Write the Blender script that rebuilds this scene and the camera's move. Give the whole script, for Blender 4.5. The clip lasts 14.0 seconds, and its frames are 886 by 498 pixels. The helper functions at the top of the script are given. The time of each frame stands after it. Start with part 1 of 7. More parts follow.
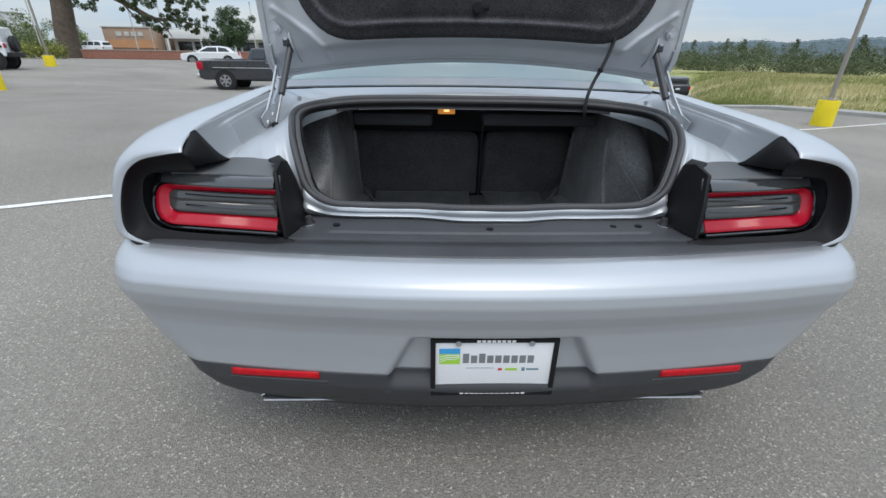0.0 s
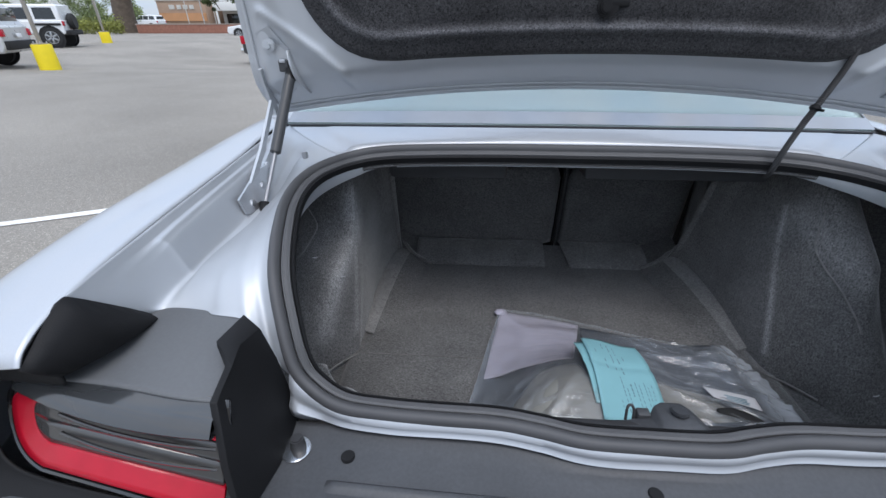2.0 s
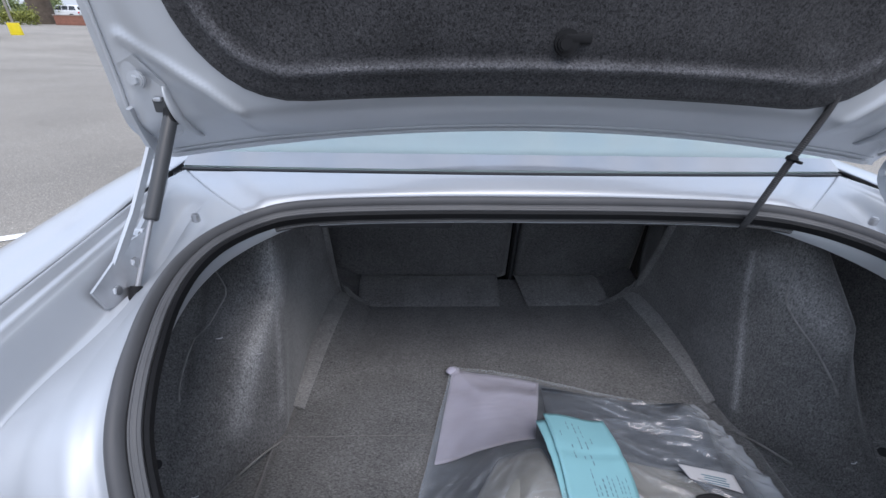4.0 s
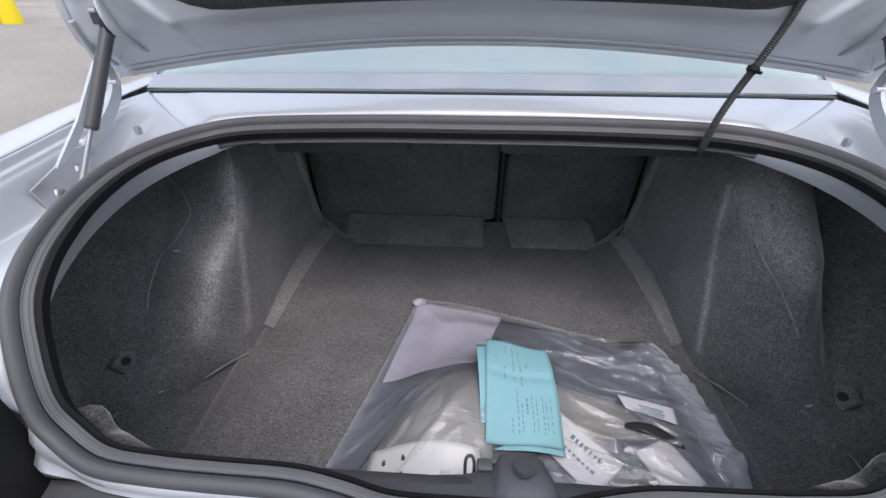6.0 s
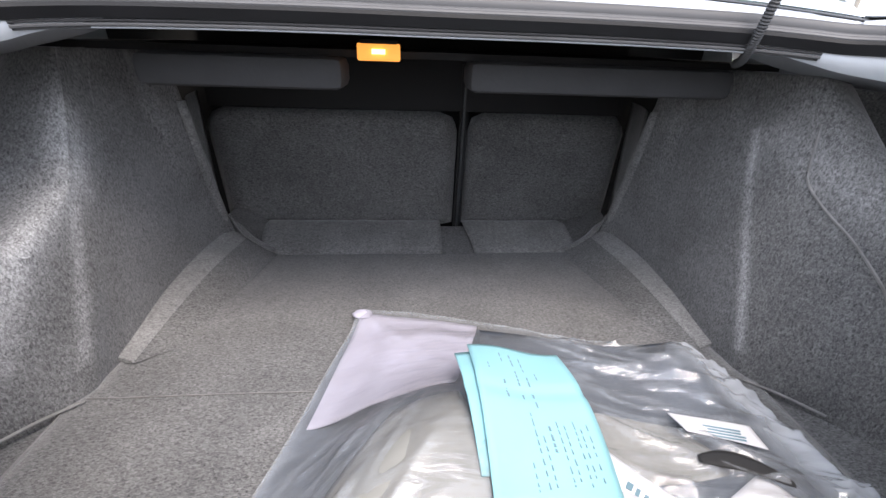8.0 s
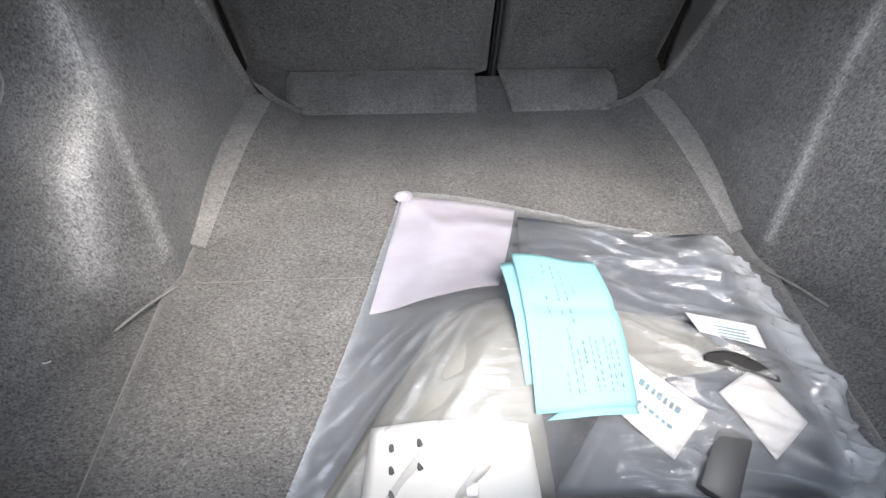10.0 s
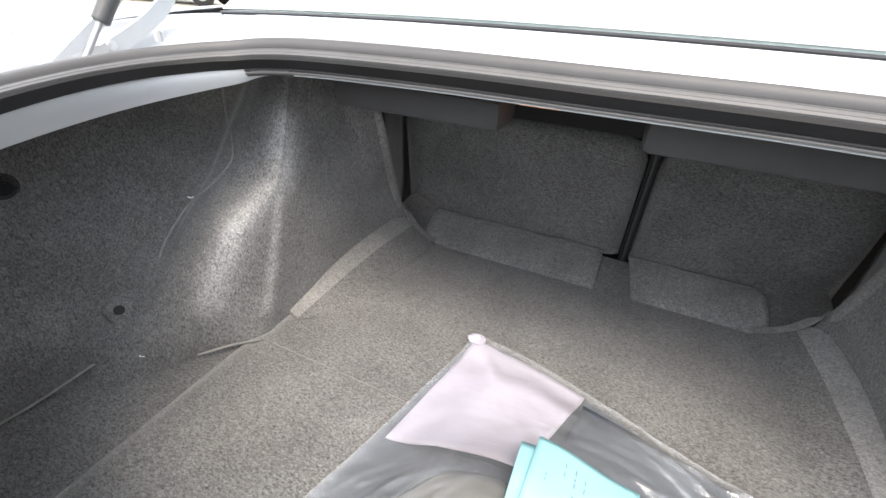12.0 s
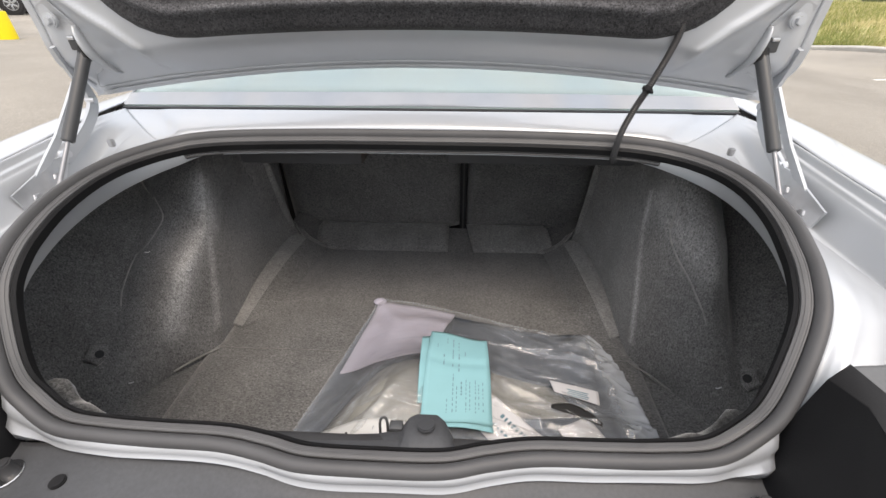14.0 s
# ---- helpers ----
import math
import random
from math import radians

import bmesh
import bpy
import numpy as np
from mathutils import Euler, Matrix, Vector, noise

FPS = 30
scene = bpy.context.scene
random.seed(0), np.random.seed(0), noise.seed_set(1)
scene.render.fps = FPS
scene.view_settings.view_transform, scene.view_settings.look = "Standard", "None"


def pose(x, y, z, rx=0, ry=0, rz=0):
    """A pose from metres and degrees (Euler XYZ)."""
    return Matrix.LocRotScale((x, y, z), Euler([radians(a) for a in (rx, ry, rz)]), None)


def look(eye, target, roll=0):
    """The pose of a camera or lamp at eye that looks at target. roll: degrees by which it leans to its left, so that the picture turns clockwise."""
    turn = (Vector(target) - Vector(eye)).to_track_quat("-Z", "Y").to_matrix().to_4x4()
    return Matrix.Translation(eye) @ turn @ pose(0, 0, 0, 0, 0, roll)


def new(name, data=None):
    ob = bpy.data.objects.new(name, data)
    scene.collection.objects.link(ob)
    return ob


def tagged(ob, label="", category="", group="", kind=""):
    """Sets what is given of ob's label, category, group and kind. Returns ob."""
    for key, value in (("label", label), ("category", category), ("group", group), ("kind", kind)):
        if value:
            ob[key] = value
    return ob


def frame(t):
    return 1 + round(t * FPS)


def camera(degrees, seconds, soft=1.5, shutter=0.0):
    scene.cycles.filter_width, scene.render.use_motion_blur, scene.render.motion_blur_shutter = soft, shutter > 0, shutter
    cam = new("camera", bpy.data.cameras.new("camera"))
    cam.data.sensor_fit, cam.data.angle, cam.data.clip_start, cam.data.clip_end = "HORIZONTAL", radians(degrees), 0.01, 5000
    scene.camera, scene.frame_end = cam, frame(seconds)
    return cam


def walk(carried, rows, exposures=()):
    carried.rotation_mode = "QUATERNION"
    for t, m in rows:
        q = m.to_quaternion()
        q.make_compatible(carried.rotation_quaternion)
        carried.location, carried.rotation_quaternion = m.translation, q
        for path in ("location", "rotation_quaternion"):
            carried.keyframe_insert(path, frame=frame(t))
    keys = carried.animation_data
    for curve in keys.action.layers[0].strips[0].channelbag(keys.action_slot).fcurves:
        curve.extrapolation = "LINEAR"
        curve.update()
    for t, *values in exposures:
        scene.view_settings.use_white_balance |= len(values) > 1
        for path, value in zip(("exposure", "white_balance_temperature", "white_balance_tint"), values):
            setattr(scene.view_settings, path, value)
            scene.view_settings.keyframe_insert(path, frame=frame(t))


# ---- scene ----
cam = camera(93.8, 14.0)
METRES, EYE, TILT, LEAN, TURN = 2.7, 1.13, -25.5, 0.0, 0.0
PATH = [
    (0, (-0.156, -0.786, 1.126), (-0.102, 1.023, 0.275), 0.9),
    (0.5, (-0.108, -0.581, 1.157), (-0.1, 1.212, 0.269), 1.0),
    (1, (-0.085, -0.4, 1.188), (-0.126, 1.378, 0.272), 0.8),
    (1.5, (-0.138, -0.267, 1.217), (-0.233, 1.49, 0.267), 0.2),
    (2, (-0.252, -0.095, 1.243), (-0.382, 1.652, 0.279), -0.2),
    (2.2, (-0.281, -0.04, 1.256), (-0.438, 1.7, 0.282), -0.6),
    (2.6, (-0.338, 0.069, 1.27), (-0.505, 1.804, 0.29), -1.0),
    (3, (-0.386, 0.145, 1.259), (-0.52, 1.888, 0.286), -0.7),
    (3.5, (-0.369, 0.152, 1.267), (-0.42, 1.903, 0.3), 0.1),
    (4, (-0.223, 0.126, 1.293), (-0.143, 1.877, 0.33), 1.4),
    (4.2, (-0.122, 0.107, 1.295), (-0.013, 1.859, 0.335), 1.6),
    (6.3, (-0.01, 0.085, 1.188), (-0.135, 1.73, 0.057), -0.5),
    (6.5, (-0.013, 0.126, 1.155), (-0.116, 1.787, 0.045), -0.3),
    (7, (-0.04, 0.215, 1.021), (-0.011, 1.929, -0.011), 0.6),
    (7.2, (-0.044, 0.228, 0.98), (0.011, 1.973, 0.004), 1.1),
    (7.5, (-0.048, 0.25, 0.942), (0.044, 2.028, 0.03), 1.9),
    (7.7, (-0.048, 0.259, 0.924), (0.074, 2.057, 0.058), 2.1),
    (9.8, (-0.084, 0.347, 1.043), (0.228, 1.591, -0.491), 4.2),
    (10, (-0.094, 0.362, 1.06), (-0.022, 1.572, -0.531), 1.1),
    (10.5, (-0.062, 0.386, 1.064), (-0.648, 1.498, -0.491), -4.7),
    (11, (-0.009, 0.406, 1.046), (-1.077, 1.454, -0.281), -4.8),
    (11.5, (0.031, 0.407, 1.032), (-1.022, 1.647, -0.132), 0.2),
    (12, (0.049, 0.375, 1.056), (-0.64, 1.911, -0.025), 2.5),
    (12.5, (0.051, 0.285, 1.094), (-0.189, 2.004, 0.1), 3.9),
    (13, (0.058, 0.183, 1.175), (0.077, 1.917, 0.178), 3.8),
    (13.6, (0.095, 0.058, 1.228), (0.043, 1.777, 0.206), 0.7),
    (14, (0.109, -0.003, 1.253), (0.02, 1.682, 0.179), -0.2),
]
walk(cam, [(t, look(eye, target, roll)) for t, eye, target, roll in PATH],
     [(0.0, 0.06, 6850, 8), (0.5, 0.0, 6850, 9), (1.0, -0.12, 6800, 10), (2.0, 0.30, 6650, 12), (3.0, 0.14, 6600, 15), (4.2, 0.52, 6650, 15), (6.4, 0.72, 7200, 18), (7.6, 1.55, 7300, 17), (9.9, 2.0, 7700, 14), (10.5, 2.0, 7600, 12), (11.2, 2.25, 7700, 12), (12.0, 2.05, 8000, 13), (12.5, 1.7, 8400, 14), (14.0, 0.90, 8300, 15)])

# ---------------------------------------------------------------- world and sun
world = bpy.data.worlds.new("sky")
scene.world = world
world.use_nodes = True
wn, wl = world.node_tree.nodes, world.node_tree.links
wn.clear()
sky = wn.new("ShaderNodeTexSky")
sky.sky_type, sky.sun_disc = "NISHITA", False
sky.sun_elevation, sky.sun_rotation = radians(64), radians(162)
coord = wn.new("ShaderNodeTexCoord")
stretch = wn.new("ShaderNodeMapping")
stretch.inputs["Scale"].default_value = (1.0, 1.0, 8.0)
cloud = wn.new("ShaderNodeTexNoise")
cloud.inputs["Scale"].default_value, cloud.inputs["Detail"].default_value = 2.2, 6
ramp = wn.new("ShaderNodeValToRGB")
ramp.color_ramp.elements[0].position, ramp.color_ramp.elements[1].position = 0.36, 0.64
ramp.color_ramp.elements[0].color, ramp.color_ramp.elements[1].color = (0.05, 0.05, 0.05, 1), (1.0, 1.0, 1.0, 1)
rise = wn.new("ShaderNodeSeparateXYZ")
zen = wn.new("ShaderNodeMapRange")  # overcast: the zenith is about three times as bright as the horizon
zen.inputs["From Min"].default_value, zen.inputs["From Max"].default_value = 0.0, 1.0
zen.inputs["To Min"].default_value, zen.inputs["To Max"].default_value = 0.092, 0.23
mixer = wn.new("ShaderNodeMixRGB")
streak = wn.new("ShaderNodeMixRGB")  # pale cloud streaks over thin blue
streak.inputs["Color1"].default_value, streak.inputs["Color2"].default_value = (4.5, 6.1, 8.4, 1), (7.0, 7.5, 8.2, 1)
mixer.inputs["Fac"].default_value = 0.78
back = wn.new("ShaderNodeBackground")
wout = wn.new("ShaderNodeOutputWorld")
wl.new(coord.outputs["Generated"], stretch.inputs["Vector"])
wl.new(stretch.outputs["Vector"], cloud.inputs["Vector"])
wl.new(cloud.outputs["Fac"], ramp.inputs["Fac"])
wl.new(ramp.outputs["Color"], streak.inputs["Fac"])
wl.new(streak.outputs["Color"], mixer.inputs["Color2"])
wl.new(sky.outputs["Color"], mixer.inputs["Color1"])
wl.new(coord.outputs["Generated"], rise.inputs["Vector"])
wl.new(rise.outputs["Z"], zen.inputs["Value"])
wl.new(zen.outputs["Result"], back.inputs["Strength"])
wl.new(mixer.outputs["Color"], back.inputs["Color"])
wl.new(back.outputs["Background"], wout.inputs["Surface"])

sun = new("sun", bpy.data.lights.new("sun", "SUN"))
sun.data.energy, sun.data.angle, sun.data.color = 1.1, radians(30), (1.0, 0.97, 0.93)
sun.matrix_world = look((0, 0, 30), (-4, 12, 30 - 26))


# ---------------------------------------------------------------- materials
def nodes_of(name):
    m = bpy.data.materials.new(name)
    m.use_nodes = True
    return m, m.node_tree.nodes, m.node_tree.links, m.node_tree.nodes["Principled BSDF"]


def mat(name, color, rough=0.5, metal=0.0, vary=0.15, scale=6.0, fine=0.0, fine_scale=200.0, bump=0.0, bump_scale=150.0,
        coat=0.0, rough_vary=0.1, random_tone=0.0, specular=0.5, sheen=0.0):
    """Base colour with variation at two scales, roughness variation and fine relief."""
    m, n, l, p = nodes_of(name)
    tc = n.new("ShaderNodeTexCoord")
    big = n.new("ShaderNodeTexNoise")
    big.inputs["Scale"].default_value, big.inputs["Detail"].default_value = scale, 5
    l.new(tc.outputs["Object"], big.inputs["Vector"])
    mr = n.new("ShaderNodeMapRange")
    mr.inputs["From Min"].default_value, mr.inputs["From Max"].default_value = 0.3, 0.7
    mr.inputs["To Min"].default_value, mr.inputs["To Max"].default_value = 1 - vary, 1 + vary
    l.new(big.outputs["Fac"], mr.inputs["Value"])
    value = mr.outputs["Result"]
    small = n.new("ShaderNodeTexNoise")
    small.inputs["Scale"].default_value, small.inputs["Detail"].default_value = fine_scale, 3
    l.new(tc.outputs["Object"], small.inputs["Vector"])
    if fine:
        mf = n.new("ShaderNodeMapRange")
        mf.inputs["From Min"].default_value, mf.inputs["From Max"].default_value = 0.3, 0.7
        mf.inputs["To Min"].default_value, mf.inputs["To Max"].default_value = 1 - fine, 1 + fine
        l.new(small.outputs["Fac"], mf.inputs["Value"])
        mu = n.new("ShaderNodeMath")
        mu.operation = "MULTIPLY"
        l.new(value, mu.inputs[0])
        l.new(mf.outputs["Result"], mu.inputs[1])
        value = mu.outputs[0]
    if random_tone:
        oi = n.new("ShaderNodeObjectInfo")
        mo = n.new("ShaderNodeMapRange")
        mo.inputs["To Min"].default_value, mo.inputs["To Max"].default_value = 1 - random_tone, 1 + random_tone
        l.new(oi.outputs["Random"], mo.inputs["Value"])
        mu2 = n.new("ShaderNodeMath")
        mu2.operation = "MULTIPLY"
        l.new(value, mu2.inputs[0])
        l.new(mo.outputs["Result"], mu2.inputs[1])
        value = mu2.outputs[0]
    vm = n.new("ShaderNodeVectorMath")
    vm.operation = "SCALE"
    vm.inputs[0].default_value = color
    l.new(value, vm.inputs["Scale"])
    l.new(vm.outputs["Vector"], p.inputs["Base Color"])
    rr = n.new("ShaderNodeMapRange")
    rr.inputs["To Min"].default_value, rr.inputs["To Max"].default_value = max(0.02, rough - rough_vary), min(1, rough + rough_vary)
    l.new(big.outputs["Fac"], rr.inputs["Value"])
    l.new(rr.outputs["Result"], p.inputs["Roughness"])
    p.inputs["Metallic"].default_value = metal
    p.inputs["Coat Weight"].default_value = coat
    p.inputs["Coat Roughness"].default_value = 0.06
    p.inputs["Specular IOR Level"].default_value = specular
    if sheen:
        p.inputs["Sheen Weight"].default_value, p.inputs["Sheen Roughness"].default_value = sheen, 0.6
    if bump:
        bn = n.new("ShaderNodeTexNoise")
        bn.inputs["Scale"].default_value, bn.inputs["Detail"].default_value = bump_scale, 4
        l.new(tc.outputs["Object"], bn.inputs["Vector"])
        b = n.new("ShaderNodeBump")
        b.inputs["Strength"].default_value, b.inputs["Distance"].default_value = bump, 0.002
        l.new(bn.outputs["Fac"], b.inputs["Height"])
        l.new(b.outputs["Normal"], p.inputs["Normal"])
    return m


def fibre(name, dark, light, scale, sheen=0.3, stretch=(1, 1, 1), wear=0.35, rub_shine=False):
    """Needled felt: fine light and dark fibres, soft mottling, and pale worn places."""
    m, n, l, p = nodes_of(name)
    tc = n.new("ShaderNodeTexCoord")
    mp = n.new("ShaderNodeMapping")
    mp.inputs["Scale"].default_value = stretch
    l.new(tc.outputs["Object"], mp.inputs["Vector"])
    a = n.new("ShaderNodeTexNoise")
    a.inputs["Scale"].default_value, a.inputs["Detail"].default_value, a.inputs["Roughness"].default_value = scale, 4, 0.65
    a.inputs["Distortion"].default_value = 0.8
    l.new(mp.outputs["Vector"], a.inputs["Vector"])
    r = n.new("ShaderNodeValToRGB")
    r.color_ramp.elements[0].position, r.color_ramp.elements[1].position = 0.33, 0.69
    r.color_ramp.elements[0].color, r.color_ramp.elements[1].color = (*dark, 1), (*light, 1)
    l.new(a.outputs["Fac"], r.inputs["Fac"])
    factor = None
    for sc, amount in ((70, 0.5), (7, 1.0)):  # tufts, then hand-sized wear
        b = n.new("ShaderNodeTexNoise")
        b.inputs["Scale"].default_value, b.inputs["Detail"].default_value = sc, 4
        l.new(tc.outputs["Object"], b.inputs["Vector"])
        k = n.new("ShaderNodeMapRange")
        k.inputs["From Min"].default_value, k.inputs["From Max"].default_value = 0.3, 0.7
        k.inputs["To Min"].default_value, k.inputs["To Max"].default_value = 1 - wear * amount, 1 + wear * amount
        l.new(b.outputs["Fac"], k.inputs["Value"])
        if factor is None:
            factor = k.outputs["Result"]
        else:
            mu = n.new("ShaderNodeMath")
            mu.operation = "MULTIPLY"
            l.new(factor, mu.inputs[0])
            l.new(k.outputs["Result"], mu.inputs[1])
            factor = mu.outputs[0]
    if rub_shine:  # felt whitened where stretched over the moulded ridges, plus highlights put into the colour
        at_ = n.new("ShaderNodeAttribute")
        at_.attribute_name = "rub_shine"
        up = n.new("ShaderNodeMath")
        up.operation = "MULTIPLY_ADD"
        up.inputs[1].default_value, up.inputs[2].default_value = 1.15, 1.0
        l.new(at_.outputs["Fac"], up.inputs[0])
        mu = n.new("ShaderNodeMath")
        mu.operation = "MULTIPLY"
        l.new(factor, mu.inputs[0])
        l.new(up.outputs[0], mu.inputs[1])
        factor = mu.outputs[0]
    vm = n.new("ShaderNodeVectorMath")
    vm.operation = "SCALE"
    l.new(r.outputs["Color"], vm.inputs[0])
    l.new(factor, vm.inputs["Scale"])
    l.new(vm.outputs["Vector"], p.inputs["Base Color"])
    p.inputs["Roughness"].default_value = 0.95
    p.inputs["Specular IOR Level"].default_value = 0.15
    p.inputs["Sheen Weight"].default_value, p.inputs["Sheen Roughness"].default_value = sheen, 0.5
    bp = n.new("ShaderNodeBump")
    bp.inputs["Strength"].default_value, bp.inputs["Distance"].default_value = 0.5, 0.0015
    l.new(a.outputs["Fac"], bp.inputs["Height"])
    l.new(bp.outputs["Normal"], p.inputs["Normal"])
    return m


def clear(name, tint, rough=0.0, ior=1.45):
    m, n, l, p = nodes_of(name)
    p.inputs["Base Color"].default_value = (*tint, 1)
    p.inputs["Transmission Weight"].default_value = 1.0
    p.inputs["Roughness"].default_value, p.inputs["IOR"].default_value = rough, ior
    return m


def film(name, haze=0.16):
    """Thin crumpled polythene: mostly clear, a milky haze and sharp reflections on its creases."""
    m, n, l, p = nodes_of(name)
    n.remove(p)
    out = n["Material Output"]
    tr, df, gl = n.new("ShaderNodeBsdfTransparent"), n.new("ShaderNodeBsdfDiffuse"), n.new("ShaderNodeBsdfGlossy")
    tr.inputs["Color"].default_value = (0.93, 0.94, 0.95, 1)
    df.inputs["Color"].default_value = (0.66, 0.70, 0.75, 1)
    gl.inputs["Roughness"].default_value = 0.06
    tc = n.new("ShaderNodeTexCoord")
    mp = n.new("ShaderNodeMapping")  # long wrinkles run across the bag
    mp.inputs["Rotation"].default_value = (0, 0, radians(14))
    mp.inputs["Scale"].default_value = (9, 48, 16)
    l.new(tc.outputs["Object"], mp.inputs["Vector"])
    w = n.new("ShaderNodeTexNoise")
    w.inputs["Scale"].default_value, w.inputs["Detail"].default_value, w.inputs["Distortion"].default_value = 1.0, 4, 1.4
    l.new(mp.outputs["Vector"], w.inputs["Vector"])
    bp = n.new("ShaderNodeBump")
    bp.inputs["Strength"].default_value, bp.inputs["Distance"].default_value = 0.45, 0.010
    l.new(w.outputs["Fac"], bp.inputs["Height"])
    l.new(bp.outputs["Normal"], gl.inputs["Normal"])
    milk = n.new("ShaderNodeAttribute")  # gathered, doubled film looks milky
    milk.attribute_name = "milk"
    h = n.new("ShaderNodeMapRange")
    h.inputs["From Min"].default_value, h.inputs["From Max"].default_value = 0.35, 0.75
    h.inputs["To Min"].default_value, h.inputs["To Max"].default_value = haze * 0.75, haze * 1.35
    l.new(w.outputs["Fac"], h.inputs["Value"])
    more = n.new("ShaderNodeMath")
    more.operation = "MULTIPLY_ADD"
    more.inputs[1].default_value = 0.42
    l.new(milk.outputs["Fac"], more.inputs[0])
    l.new(h.outputs["Result"], more.inputs[2])
    m1, m2, fr = n.new("ShaderNodeMixShader"), n.new("ShaderNodeMixShader"), n.new("ShaderNodeFresnel")
    fr.inputs["IOR"].default_value = 1.6
    l.new(bp.outputs["Normal"], fr.inputs["Normal"])
    l.new(more.outputs[0], m1.inputs["Fac"])
    l.new(tr.outputs[0], m1.inputs[1])
    l.new(df.outputs[0], m1.inputs[2])
    l.new(fr.outputs[0], m2.inputs["Fac"])
    l.new(m1.outputs[0], m2.inputs[1])
    l.new(gl.outputs[0], m2.inputs[2])
    l.new(m2.outputs[0], out.inputs["Surface"])
    return m


def glow(name, color, strength):
    m, n, l, p = nodes_of(name)
    p.inputs["Base Color"].default_value = (*color, 1)
    p.inputs["Emission Color"].default_value = (*color, 1)
    p.inputs["Emission Strength"].default_value = strength
    return m


def asphalt_material():
    m, n, l, p = nodes_of("asphalt")
    tc = n.new("ShaderNodeTexCoord")
    stone = n.new("ShaderNodeTexVoronoi")
    stone.inputs["Scale"].default_value = 185
    l.new(tc.outputs["Object"], stone.inputs["Vector"])
    sep = n.new("ShaderNodeSeparateColor")
    l.new(stone.outputs["Color"], sep.inputs["Color"])
    r = n.new("ShaderNodeValToRGB")
    e = r.color_ramp.elements
    e[0].position, e[0].color = 0.0, (0.186, 0.170, 0.149, 1)
    e[1].position, e[1].color = 1.0, (0.56, 0.51, 0.44, 1)
    mid = r.color_ramp.elements.new(0.93)
    mid.color = (0.305, 0.280, 0.246, 1)
    low = r.color_ramp.elements.new(0.45)
    low.color = (0.240, 0.221, 0.194, 1)
    l.new(sep.outputs[0], r.inputs["Fac"])
    big = n.new("ShaderNodeTexNoise")
    big.inputs["Scale"].default_value, big.inputs["Detail"].default_value = 0.35, 8
    l.new(tc.outputs["Object"], big.inputs["Vector"])
    mr = n.new("ShaderNodeMapRange")
    mr.inputs["From Min"].default_value, mr.inputs["From Max"].default_value = 0.3, 0.7
    mr.inputs["To Min"].default_value, mr.inputs["To Max"].default_value = 0.82, 1.18
    l.new(big.outputs["Fac"], mr.inputs["Value"])
    vm = n.new("ShaderNodeVectorMath")
    vm.operation = "SCALE"
    l.new(r.outputs["Color"], vm.inputs[0])
    l.new(mr.outputs["Result"], vm.inputs["Scale"])
    l.new(vm.outputs["Vector"], p.inputs["Base Color"])
    p.inputs["Roughness"].default_value = 0.9
    bp = n.new("ShaderNodeBump")
    bp.inputs["Strength"].default_value, bp.inputs["Distance"].default_value = 0.8, 0.006
    l.new(stone.outputs["Distance"], bp.inputs["Height"])
    l.new(bp.outputs["Normal"], p.inputs["Normal"])
    return m


def leaf_material(name, color):
    m, n, l, p = nodes_of(name)
    g = n.new("ShaderNodeNewGeometry")
    r = n.new("ShaderNodeValToRGB")
    r.color_ramp.elements[0].color = (*[c * 0.55 for c in color], 1)
    r.color_ramp.elements[1].color = (*[c * 1.5 for c in color], 1)
    l.new(g.outputs["Random Per Island"], r.inputs["Fac"])
    l.new(r.outputs["Color"], p.inputs["Base Color"])
    p.inputs["Roughness"].default_value = 0.6
    return m


def meadow_material(name, spread):
    """Green and straw-coloured grass in long drifts; single blades differ."""
    m, n, l, p = nodes_of(name)
    tc, g = n.new("ShaderNodeTexCoord"), n.new("ShaderNodeNewGeometry")
    mp = n.new("ShaderNodeMapping")
    mp.inputs["Rotation"].default_value = (0, 0, radians(56))
    mp.inputs["Scale"].default_value = (0.10, 0.42, 0.3)
    a = n.new("ShaderNodeTexNoise")
    a.inputs["Scale"].default_value, a.inputs["Detail"].default_value = 1.0, 7
    l.new(tc.outputs["Object"], mp.inputs["Vector"])
    l.new(mp.outputs["Vector"], a.inputs["Vector"])
    b = n.new("ShaderNodeMath")
    b.operation = "MULTIPLY_ADD"
    b.inputs[1].default_value = spread
    c = n.new("ShaderNodeMath")
    c.operation = "SUBTRACT"
    c.inputs[1].default_value = spread * 0.5
    l.new(g.outputs["Random Per Island"], b.inputs[0])
    l.new(a.outputs["Fac"], b.inputs[2])
    l.new(b.outputs[0], c.inputs[0])
    r = n.new("ShaderNodeValToRGB")
    e = r.color_ramp.elements
    e[0].position, e[0].color = 0.30, (0.15, 0.19, 0.055, 1)
    e[1].position, e[1].color = 0.64, (0.58, 0.50, 0.29, 1)
    r.color_ramp.elements.new(0.47).color = (0.27, 0.285, 0.10, 1)
    l.new(c.outputs[0], r.inputs["Fac"])
    l.new(r.outputs["Color"], p.inputs["Base Color"])
    p.inputs["Roughness"].default_value = 0.85
    p.inputs["Specular IOR Level"].default_value = 0.2
    return m


